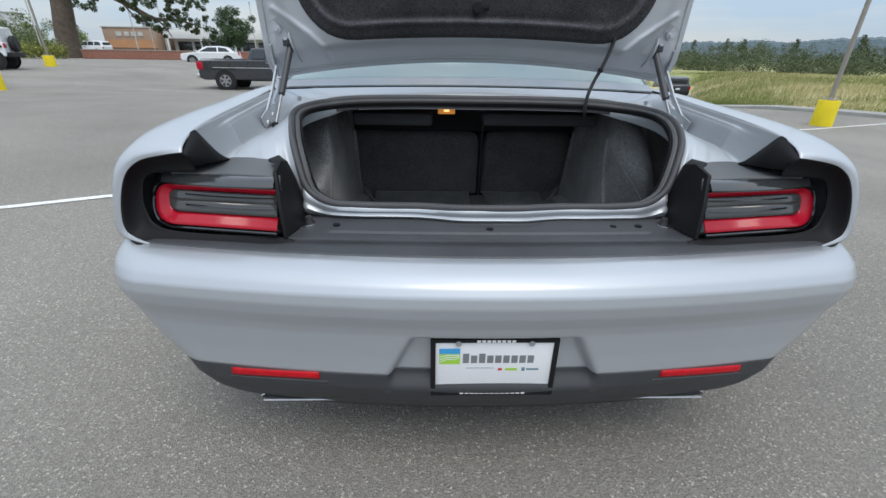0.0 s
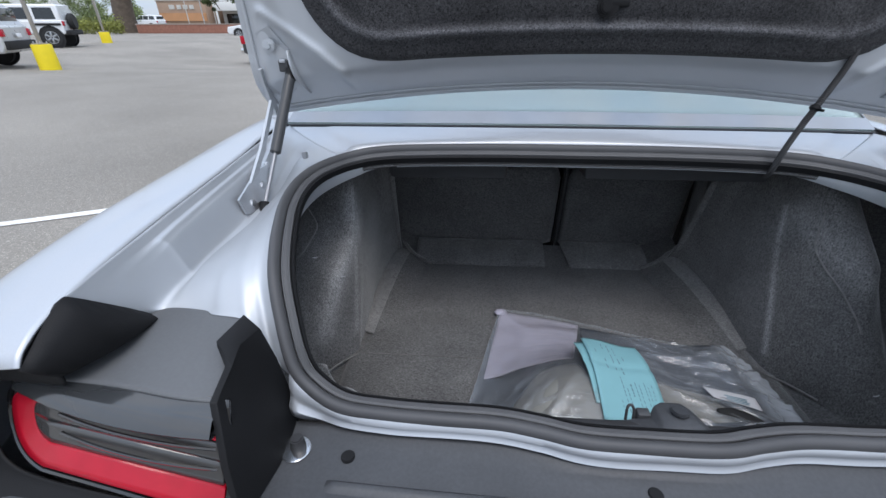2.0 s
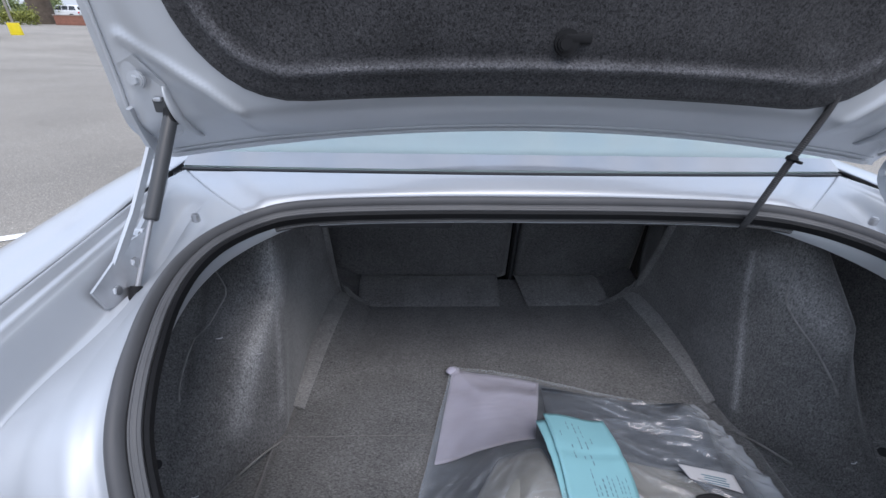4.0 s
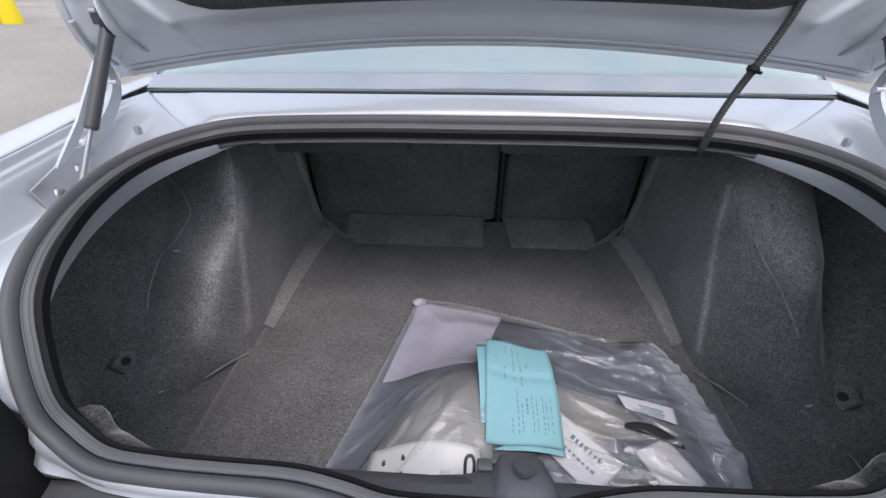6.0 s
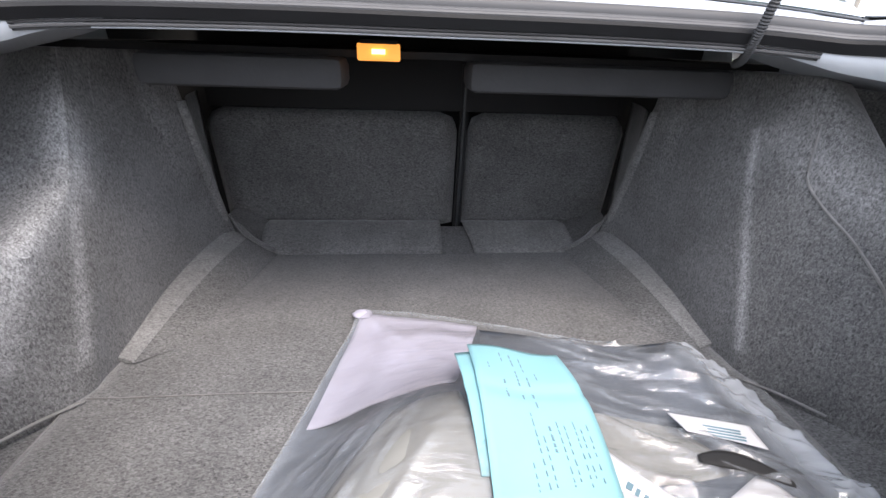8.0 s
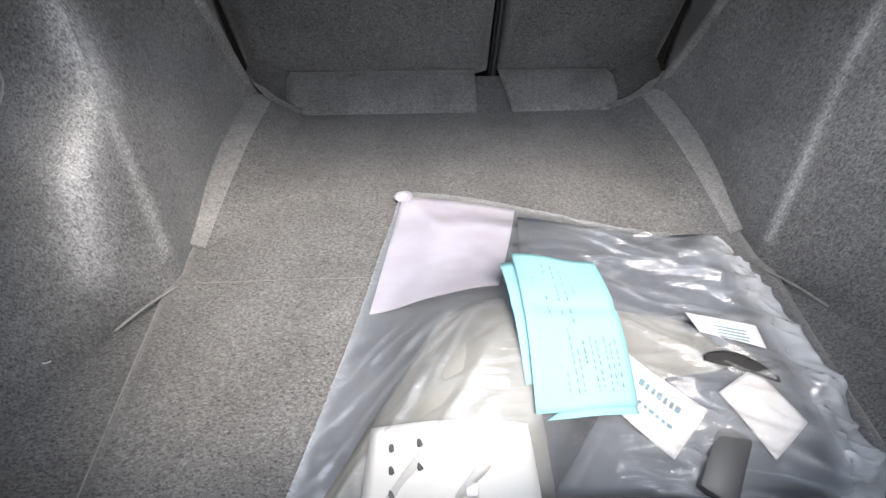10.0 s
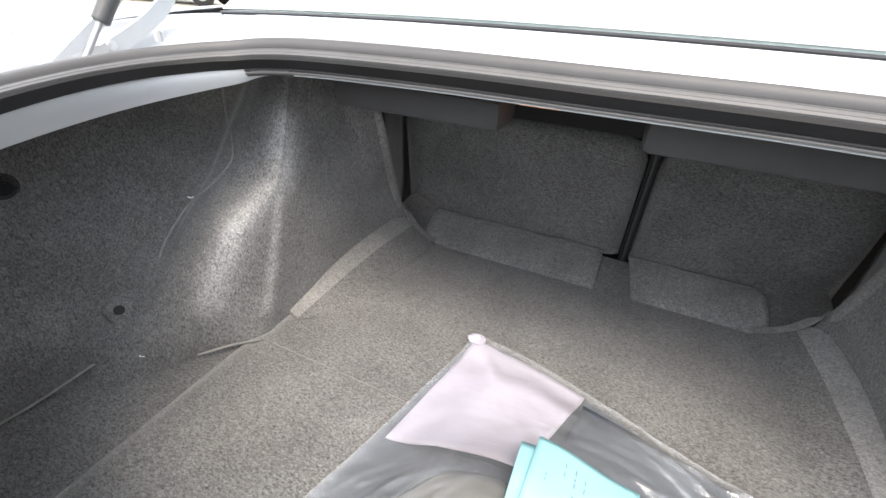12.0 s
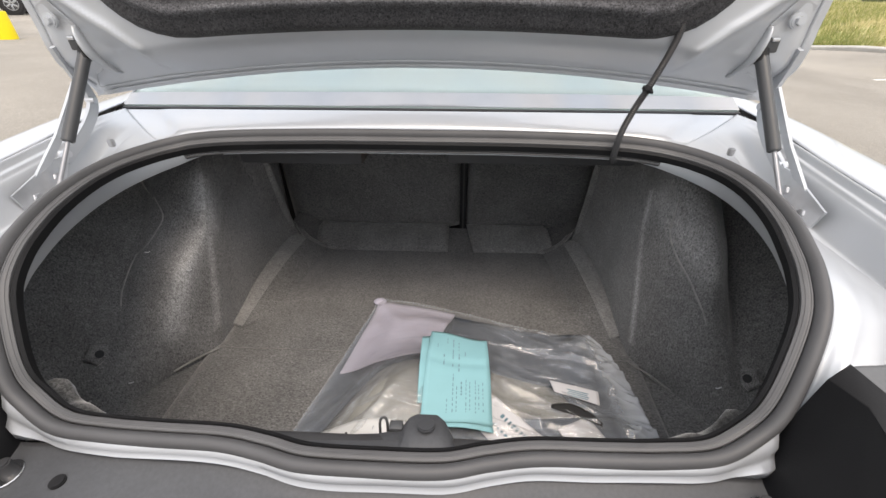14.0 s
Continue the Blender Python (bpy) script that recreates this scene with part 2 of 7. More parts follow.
SILVER = mat("silver_paint", (0.46, 0.48, 0.51), 0.44, 0.45, vary=0.02, scale=3, coat=0.7, rough_vary=0.04, fine=0.04, fine_scale=900)
SILVER_INNER = mat("silver_inner_paint", (0.45, 0.47, 0.495), 0.50, 0.5, vary=0.04, scale=8, coat=0.35, rough_vary=0.06)
DARK_TRIM = mat("dark_trim_plastic", (0.055, 0.057, 0.062), 0.46, specular=0.5, vary=0.12, scale=9, fine=0.1, bump=0.25, bump_scale=900)
ROOF_GREY = mat("lamp_roof_plastic", (0.105, 0.108, 0.112), 0.5, vary=0.06, scale=9, fine=0.05)
VALANCE = mat("valance_plastic", (0.040, 0.042, 0.046), 0.55, vary=0.12, scale=7, bump=0.2, bump_scale=700)
BLACK_MATT = mat("black_trim", (0.009, 0.009, 0.010), 0.62, specular=0.25, vary=0.2, scale=10, bump=0.2, bump_scale=600)
GLOSS_BLACK = mat("gloss_black", (0.012, 0.012, 0.013), 0.10, vary=0.1, scale=10, coat=0.8, rough_vary=0.03)
SMOKE = mat("smoked_lens", (0.055, 0.055, 0.055), 0.16, vary=0.1, scale=20, coat=0.6)
RUBBER = mat("seal_rubber", (0.030, 0.030, 0.032), 0.5, specular=0.5, vary=0.15, scale=14, bump=0.15, bump_scale=400)
SEAL_BULB = mat("seal_bulb_rubber", (0.068, 0.068, 0.071), 0.55, specular=0.4, vary=0.10, scale=14, bump=0.1, bump_scale=500)
RUBBER_GREY = mat("seal_trim_grey", (0.085, 0.085, 0.088), 0.55, specular=0.4, vary=0.12, scale=14)
RED = mat("red_lens", (0.44, 0.008, 0.024), 0.22, vary=0.08, scale=30, coat=0.15, specular=0.35)
REFLECTOR = mat("red_reflector", (0.50, 0.004, 0.012), 0.35, vary=0.15, scale=80, fine=0.3, fine_scale=700, specular=0.3)
CHROME = mat("bright_steel", (0.75, 0.75, 0.76), 0.18, 1.0, vary=0.05)
STEEL = mat("zinc_steel", (0.55, 0.56, 0.58), 0.35, 0.9, vary=0.1, scale=30)
STRUT = mat("strut_grey", (0.045, 0.047, 0.050), 0.45, vary=0.08, scale=20)
CARPET = fibre("trunk_carpet", (0.046, 0.046, 0.047), (0.210, 0.209, 0.208), 340, 0.3, (0.55, 1, 1), wear=0.16)
CARPET_SIDE = fibre("trunk_side_felt", (0.046, 0.046, 0.047), (0.215, 0.214, 0.214), 340, 0.4, (1, 1, 0.55), wear=0.20, rub_shine=True)
FELT = fibre("lid_felt", (0.010, 0.010, 0.011), (0.066, 0.066, 0.070), 260, 0.15, wear=0.25, rub_shine=True)
FRAY = fibre("carpet_edge", (0.014, 0.014, 0.014), (0.10, 0.10, 0.10), 260, 0.4, wear=0.4)
# lighter copy of the carpet for the strip beside the wheel arch
PALE_CARPET = fibre("pale_carpet", (0.110, 0.110, 0.110), (0.30, 0.298, 0.295), 340, 0.3, (0.55, 1, 1), wear=0.16)
FLAP = fibre("flap_carpet", (0.072, 0.072, 0.072), (0.265, 0.263, 0.260), 340, 0.3, (0.55, 1, 1), wear=0.2)
THREAD = mat("pale_thread", (0.19, 0.187, 0.183), 0.9, vary=0.2, scale=60)
FOAM = mat("foam_grey", (0.055, 0.055, 0.058), 0.85, vary=0.15, scale=10, bump=0.3)
ROD = mat("strut_rod_steel", (0.30, 0.30, 0.31), 0.35, 0.8, vary=0.05)
SHELF = mat("shelf_black", (0.012, 0.012, 0.013), 0.8, vary=0.2, scale=8)
CLOTH = mat("white_cloth", (0.43, 0.42, 0.51), 0.9, vary=0.05, scale=12, bump=0.3, bump_scale=60)
PAPER_BLUE = mat("blue_paper", (0.20, 0.42, 0.46), 0.75, vary=0.03, scale=20)
PAPER = mat("white_paper", (0.52, 0.52, 0.54), 0.75, vary=0.04, scale=20)
INK = mat("grey_ink", (0.13, 0.22, 0.26), 0.8, vary=0.1)
INK_PLATE = mat("plate_grey", (0.20, 0.21, 0.22), 0.6, vary=0.1)
WHITE_PLASTIC = mat("white_plastic", (0.55, 0.55, 0.54), 0.35, vary=0.05, scale=20)
BEIGE = mat("beige_padding", (0.21, 0.207, 0.190), 0.8, vary=0.2, scale=14, bump=0.4, bump_scale=40)
SLATE = mat("slate_liner", (0.070, 0.084, 0.108), 0.6, vary=0.2, scale=9)
FILM = film("clear_polythene", 0.11)
GLASS = clear("tinted_glass", (0.62, 0.74, 0.72), 0.0, 1.8)
# the pale diffuse part stands in for sky reflected in the rear glass
SKY_GLASS = clear("sky_pale_rear_glass", (0.66, 0.78, 0.765), 0.02, 1.6)
SKY_GLASS.node_tree.nodes["Principled BSDF"].inputs["Transmission Weight"].default_value = 0.45
LENS_GREY = mat("grey_lens_strip", (0.034, 0.036, 0.038), 0.13, vary=0.08, scale=16, coat=0.7)
# black band whose grey base imitates the sky it reflects
FRIT = mat("sky_grey_frit", (0.30, 0.31, 0.33), 0.12, vary=0.1, coat=1.0, specular=0.9)
SEAT = mat("dark_seat_cloth", (0.02, 0.02, 0.022), 0.8, vary=0.2)
AMBER = glow("amber_lamp", (1.0, 0.40, 0.08), 0.30)
BULB = glow("bulb_glow", (1.0, 0.66, 0.28), 1.4)
TYRE = mat("tyre", (0.02, 0.02, 0.021), 0.8, vary=0.2, scale=30, bump=0.3)
ALLOY = mat("alloy", (0.45, 0.46, 0.47), 0.3, 0.8, vary=0.08)
ASPHALT = asphalt_material()
LINE_PAINT = mat("line_paint", (0.74, 0.73, 0.70), 0.8, vary=0.15, scale=3, fine=0.25, fine_scale=60)
CONCRETE = mat("concrete", (0.52, 0.51, 0.48), 0.9, vary=0.15, scale=2, fine=0.1, bump=0.3)
KERB = mat("kerb_concrete", (0.34, 0.33, 0.31), 0.9, vary=0.18, scale=1.5, fine=0.12, fine_scale=30, bump=0.3)
YELLOW = mat("yellow_paint", (0.80, 0.62, 0.012), 0.55, vary=0.07, scale=3, fine=0.06, bump=0.3, bump_scale=60)
POLE = mat("pole_bronze", (0.31, 0.285, 0.25), 0.55, vary=0.1)
BRICK = mat("brick", (0.30, 0.135, 0.095), 0.85, vary=0.15, scale=4, fine=0.15, fine_scale=60, random_tone=0.2)
MORTAR = mat("mortar", (0.36, 0.30, 0.26), 0.9, vary=0.1)
GRASS = meadow_material("tall_grass", 0.20)
GRASS_SHEET = meadow_material("meadow_sheet", 0.0)
LAWN = mat("lawn", (0.11, 0.16, 0.05), 0.95, vary=0.25, scale=0.4, fine=0.25, fine_scale=9)
LEAF_OAK = leaf_material("oak_leaf", (0.050, 0.075, 0.022))
LEAF_MAPLE = leaf_material("maple_leaf", (0.045, 0.085, 0.028))
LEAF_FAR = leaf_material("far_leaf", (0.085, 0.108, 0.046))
LEAF_HEDGE = leaf_material("hedge_leaf", (0.22, 0.235, 0.05))
LEAF_STREET = leaf_material("street_leaf", (0.15, 0.19, 0.07))
BARK = mat("bark", (0.11, 0.085, 0.065), 0.9, vary=0.3, scale=3, bump=0.8, bump_scale=15)
# the blue of distance haze is put into the hills' base colour
HILL = mat("hazed_hill", (0.085, 0.118, 0.130), 0.95, vary=0.12, scale=0.02, fine=0.30, fine_scale=0.22, random_tone=0.12)
WHITE_CAR = mat("white_car_paint", (0.75, 0.76, 0.77), 0.25, vary=0.02, coat=0.6)
GREY_CAR = mat("graphite_car_paint", (0.045, 0.047, 0.052), 0.3, 0.3, vary=0.03, coat=0.6)
SILVER_CAR = mat("pale_car_paint", (0.55, 0.56, 0.57), 0.3, 0.3, vary=0.02, coat=0.6)
DARK_CAR = mat("dark_suv_paint", (0.045, 0.050, 0.060), 0.3, 0.2, vary=0.03, coat=0.6)
CAR_GLASS = mat("dark_car_glass", (0.018, 0.022, 0.025), 0.08, vary=0.1, coat=0.5)
TAN_WALL = mat("tan_stucco", (0.36, 0.25, 0.18), 0.85, vary=0.08, scale=0.6)
ORANGE_WALL = mat("orange_stucco", (0.50, 0.26, 0.13), 0.85, vary=0.08, scale=0.6)
WHITE_WALL = mat("white_stucco", (0.70, 0.70, 0.68), 0.8, vary=0.05, scale=0.6)
PLATE_WHITE = mat("plate_white", (0.80, 0.80, 0.82), 0.4, vary=0.02)
PLATE_BLUE = mat("plate_blue", (0.05, 0.36, 0.72), 0.45, vary=0.03)
PLATE_GREEN = mat("plate_green", (0.36, 0.66, 0.06), 0.45, vary=0.03)
PLATE_RED = mat("plate_red", (0.6, 0.03, 0.03), 0.45)


# ---------------------------------------------------------------- mesh helpers
def ss(a, b, v):
    t = min(1.0, max(0.0, (v - a) / (b - a)))
    return t * t * (3 - 2 * t)


def lerp(a, b, t):
    return a + (b - a) * t


def cr(pts, n, closed=False):
    """Catmull-Rom curve through pts, n samples."""
    pts = [Vector(p) for p in pts]
    k = len(pts)
    segs = k if closed else k - 1
    out = []
    for i in range(n):
        f = segs * i / (n if closed else n - 1)
        j = min(int(f), segs - 1)
        t = f - j
        if closed:
            a, b, c, d = (pts[(j + q) % k] for q in (-1, 0, 1, 2))
        else:
            a, b, c, d = (pts[min(max(j + q, 0), k - 1)] for q in (-1, 0, 1, 2))
        out.append(0.5 * ((2 * b) + (c - a) * t + (2 * a - 5 * b + 4 * c - d) * t * t + (3 * b - a - 3 * c + d) * t ** 3))
    return out


def link(name, mesh, material, parent=None, label="", sharp=35, solid=0.0, offset=-1.0, bevel=0.0, shadow=True):
    for p in mesh.polygons:
        p.use_smooth = True
    mesh.set_sharp_from_angle(angle=radians(sharp))
    mesh.materials.append(material)
    ob = new(name, mesh)
    if parent:
        ob.parent = parent
    if label:
        ob["label"] = label
    if solid:
        md = ob.modifiers.new("thickness", "SOLIDIFY")
        md.thickness, md.offset = solid, offset
    if bevel:
        mb = ob.modifiers.new("rounding", "BEVEL")
        mb.width, mb.segments, mb.limit_method = bevel, 2, "ANGLE"
    ob.visible_shadow = shadow
    return ob


def part(name, bm, material, parent=None, label="", **kw):
    bmesh.ops.recalc_face_normals(bm, faces=bm.faces)
    me = bpy.data.meshes.new(name)
    bm.to_mesh(me)
    bm.free()
    return link(name, me, material, parent, label, **kw)


def data_part(name, verts, faces, material, parent=None, label="", **kw):
    me = bpy.data.meshes.new(name)
    me.from_pydata([tuple(v) for v in verts], [], faces)
    me.update()
    return link(name, me, material, parent, label, **kw)


def grid_bm(rows, closed_u=False, closed_v=False):
    bm = bmesh.new()
    vs = [[bm.verts.new(p) for p in r] for r in rows]
    nr, nc = len(rows), len(rows[0])
    for i in range(nr if closed_v else nr - 1):
        for j in range(nc if closed_u else nc - 1):
            q = [vs[i][j], vs[i][(j + 1) % nc], vs[(i + 1) % nr][(j + 1) % nc], vs[(i + 1) % nr][j]]
            q = list(dict.fromkeys(q))
            if len(q) > 2:
                bm.faces.new(q)
    return bm


def surf(name, rows, material, parent=None, label="", cu=False, cv=False, **kw):
    return part(name, grid_bm(rows, cu, cv), material, parent, label, **kw)


def frames_along(path, closed, up):
    out = []
    n = len(path)
    for i, p in enumerate(path):
        a = path[(i - 1) % n] if closed or i else path[0]
        b = path[(i + 1) % n] if closed or i < n - 1 else path[-1]
        t = (b - a).normalized()
        side = t.cross(Vector(up)).normalized()
        out.append((p, side, side.cross(t).normalized()))
    return out


def sweep_bm(path, profile, closed=False, up=(0, 0, 1), cap=True):
    """profile: (sideways, upwards) points of a closed section."""
    path = [Vector(p) for p in path]
    rows = [[p + s * a + u * b for a, b in profile] for p, s, u in frames_along(path, closed, up)]
    bm = grid_bm(rows, True, closed)
    if cap and not closed:
        bm.verts.ensure_lookup_table()
        k = len(profile)
        bm.faces.new([bm.verts[i] for i in range(k)])
        bm.faces.new([bm.verts[len(bm.verts) - k + i] for i in range(k)])
    return bm


def ring(r, n=10, sx=1.0):
    return [(r * sx * math.cos(2 * math.pi * i / n), r * math.sin(2 * math.pi * i / n)) for i in range(n)]


def tube(name, path, r, material, parent=None, label="", n=10, closed=False, up=(0.13, 0.31, 0.94), **kw):
    return part(name, sweep_bm(path, ring(r, n), closed, up), material, parent, label, **kw)


def box_bm(size, at=(0, 0, 0), bevel=0.0, m=None):
    bm = bmesh.new()
    bmesh.ops.create_cube(bm, size=1.0)
    for v in bm.verts:
        v.co = Vector((v.co.x * size[0], v.co.y * size[1], v.co.z * size[2]))
    if bevel:
        bmesh.ops.bevel(bm, geom=bm.edges[:], offset=bevel, segments=2, affect="EDGES", profile=0.5)
    if m is not None:
        bmesh.ops.transform(bm, matrix=m, verts=bm.verts)
    for v in bm.verts:
        v.co += Vector(at)
    return bm


def cyl_bm(r, depth, n=20, r2=None, m=None, bevel=0.0):
    bm = bmesh.new()
    bmesh.ops.create_cone(bm, cap_ends=True, segments=n, radius1=r, radius2=r if r2 is None else r2, depth=depth)
    if bevel:
        bmesh.ops.bevel(bm, geom=[e for e in bm.edges if len(e.link_faces) == 2 and max(len(f.verts) for f in e.link_faces) > 4], offset=bevel, segments=2, affect="EDGES")
    if m is not None:
        bmesh.ops.transform(bm, matrix=m, verts=bm.verts)
    return bm


def plate_bm(pts, thick, axis):
    """A flat polygon given thickness along axis."""
    bm = bmesh.new()
    a = [bm.verts.new(p) for p in pts]
    b = [bm.verts.new(Vector(p) + Vector(axis) * thick) for p in pts]
    bm.faces.new(a)
    bm.faces.new(b[::-1])
    for i in range(len(pts)):
        j = (i + 1) % len(pts)
        bm.faces.new([a[i], b[i], b[j], a[j]])
    return bm


def empty(name, label, category, at=(0, 0, 0), group="", rz=0.0):
    ob = new(name)
    ob.empty_display_size = 0.1
    ob.matrix_basis = pose(*at, 0, 0, rz)
    return tagged(ob, label, category, group)


def between(a, b):
    """Pose whose z axis runs from a to b, at their middle."""
    a, b = Vector(a), Vector(b)
    return Matrix.Translation((a + b) / 2) @ (b - a).to_track_quat("Z", "Y").to_matrix().to_4x4()


def mx(p, s):
    return Vector((p[0] * s, p[1], p[2]))


# ---------------------------------------------------------------- ground
def height(x, y):
    """The lot falls gently away to the right and towards the pickup, and rises a little to the left."""
    z = -0.62 * ss(2.6, 10.5, x)
    z += 0.08 * ss(-3, -12, x) + 0.12 * ss(-14, -20, x)
    z -= 0.72 * math.exp(-((x + 10) ** 2 / 45 + (y - 22) ** 2 / 60)) * ss(4, 14, y)
    lat, far = 0.870 * x - 0.492 * y, 0.492 * x + 0.870 * y  # a side road dips away beyond the car
    z -= 1.35 * math.exp(-((lat + 0.5) / 3.2) ** 2) * ss(16, 32, far) * (1 - ss(50, 80, far))
    z -= 1.6 * ss(15, 120, 0.83 * x + 0.56 * y - 20.3)
    return z


def field(x, y):
    return 0.83 * x + 0.56 * y - 20.3


def meadow_z(x, y, d):
    """The meadow lies a little above the lot, and ends at the side road."""
    lat, far = 0.870 * x - 0.492 * y, 0.492 * x + 0.870 * y
    return height(x, y) + 0.10 + 0.25 * ss(0, 10, d) - 1.2 * ss(1.9, 1.5, abs(lat + 0.6)) * (1 - ss(44, 56, far))


def make_ground():
    near = [v * 0.5 for v in range(-24, 25)]
    xs = [-3000, -800, -200, -90, -60, -45, -36, -30, -26, -23, -20, -18, -16, -14] + near + list(range(13, 61)) + [64, 70, 76, 82, 90, 100, 110, 120, 140, 170, 200, 800, 3000]
    rows = [[(x, y, height(x, y)) for x in xs] for y in xs]
    tagged(surf("ground", rows, ASPHALT), "worn grey asphalt car park with pale stone chips", "ground", kind="structure")
    rows = []
    for i in range(161):
        along = -120 + i * 2
        row = []
        for j, d in enumerate((0.45, 0.9, 2, 3.5, 5, 7, 10, 14, 20, 28, 40, 60, 80, 100, 120, 160, 250, 600)):
            x, y = 0.83 * (20.3 + d) * 0.998 + 0.56 * along, 0.56 * (20.3 + d) * 0.998 - 0.83 * along
            row.append((x, y, meadow_z(x, y, d)))
        rows.append(row)
    tagged(surf("meadow", rows, GRASS_SHEET), "dry green and straw coloured meadow beyond the kerb", "meadow", kind="structure")
    k = []
    for i in range(60):
        along = -60 + i * 2
        x, y = 0.83 * 20.3 + 0.56 * along, 0.56 * 20.3 - 0.83 * along
        k.append((x, y, height(x, y)))
    bm = sweep_bm(k, [(-0.45, -0.1), (-0.45, 0.12), (0.42, 0.14), (0.45, 0.11), (0.45, -0.1)])
    tagged(part("kerb", bm, KERB), "pale concrete kerb along the edge of the car park", "kerb", kind="structure")


def painted_line(a, b, w=0.085):
    a, b = Vector((*a, 0)), Vector((*b, 0))
    side = (b - a).normalized().cross(Vector((0, 0, 1))) * w / 2
    rows = []
    for i in range(25):
        p = a.lerp(b, i / 24)
        rows.append([(q.x, q.y, height(q.x, q.y) + 0.006) for q in (p - side, p + side)])
    tagged(surf("parking_line", rows, LINE_PAINT), "worn white parking bay line on the asphalt", "road marking", "parking lines", "structure")


make_ground()
painted_line((-9.5, -0.70), (-1.3, 3.42))
painted_line((9.3, 10.4), (15.0, 12.5))


# ---------------------------------------------------------------- the silver coupe
car = empty("coupe", "silver two-door coupe with its trunk lid standing open", "car")

# bumper: height, rearmost line at the middle, half width
LEVELS = [(0.208, 0.104, 0.742), (0.236, 0.085, 0.768), (0.27, 0.058, 0.804), (0.30, 0.040, 0.829), (0.345, 0.024, 0.852), (0.383, 0.024, 0.869), (0.45, 0.022, 0.922), (0.52, 0.016, 0.954),
          (0.545, 0.010, 0.958), (0.58, -0.003, 0.968), (0.61, -0.009, 0.973), (0.635, -0.005, 0.972), (0.655, 0.010, 0.974), (0.670, 0.033, 0.973), (0.680, 0.060, 0.971), (0.686, 0.088, 0.967)]


def level(z):
    for a, b in zip(LEVELS, LEVELS[1:]):
        if z <= b[0]:
            t = (z - a[0]) / (b[0] - a[0])
            return lerp(a[1], b[1], t), lerp(a[2], b[2], t)
    return LEVELS[-1][1:]


def bow(x):
    return 0.080 * (abs(x) / 0.85) ** 2


def plan(yc, w, s):
    """Half plan of the bumper: s 0 at the middle, 1 where the side ends."""
    x0 = w - 0.12
    y0 = yc + bow(x0)
    if s < 0.62:
        x = x0 * s / 0.62
        return x, yc + bow(x)
    if s < 0.86:
        t = (s - 0.62) / 0.24
        p1, p2 = (w - 0.006, y0 + 0.035), (w, y0 + 0.20)
        return ((1 - t) ** 2 * x0 + 2 * t * (1 - t) * p1[0] + t * t * p2[0], (1 - t) ** 2 * y0 + 2 * t * (1 - t) * p1[1] + t * t * p2[1])
    t = (s - 0.86) / 0.14
    return w + 0.008 * t, lerp(y0 + 0.20, 0.70, t)


def bumper_rows(z0, z1, n, deep=True):
    rows = []
    for i in range(n):
        z = lerp(z0, z1, i / (n - 1))
        yc, w = level(z)
        row = []
        for j in range(-150, 151):
            s = abs(j) / 150
            x, y = plan(yc, w, s)
            if deep:  # number plate recess
                half = lerp(0.262, 0.200, min(1, max(0, (z - 0.385) / 0.125)))
                y += 0.028 * ss(half + 0.008, half - 0.008, x) * ss(0.517, 0.503, z) * ss(0.340, 0.384, z)
            row.append((math.copysign(x, j), y, z))
        rows.append(row)
    return rows


surf("bumper_cover", bumper_rows(0.392, 0.686, 64), SILVER, car, "silver painted rear bumper cover", solid=0.004, offset=1, sharp=60)
valance = surf("valance", bumper_rows(0.210, 0.3918, 28), VALANCE, car, "dark grey plastic lower valance", solid=0.004, offset=1, sharp=60)
lower = []
for d, z in ((0.016, 0.2105), (0.03, 0.202), (0.10, 0.196), (0.25, 0.194)):
    lower.append([(math.copysign(plan(0.085, 0.74, abs(j) / 40)[0] * (1 - d * 0.15), j), min(0.6, plan(0.085, 0.74, abs(j) / 40)[1] + d), z) for j in range(-40, 41)])
surf("diffuser", lower, BLACK_MATT, car, solid=0.004)

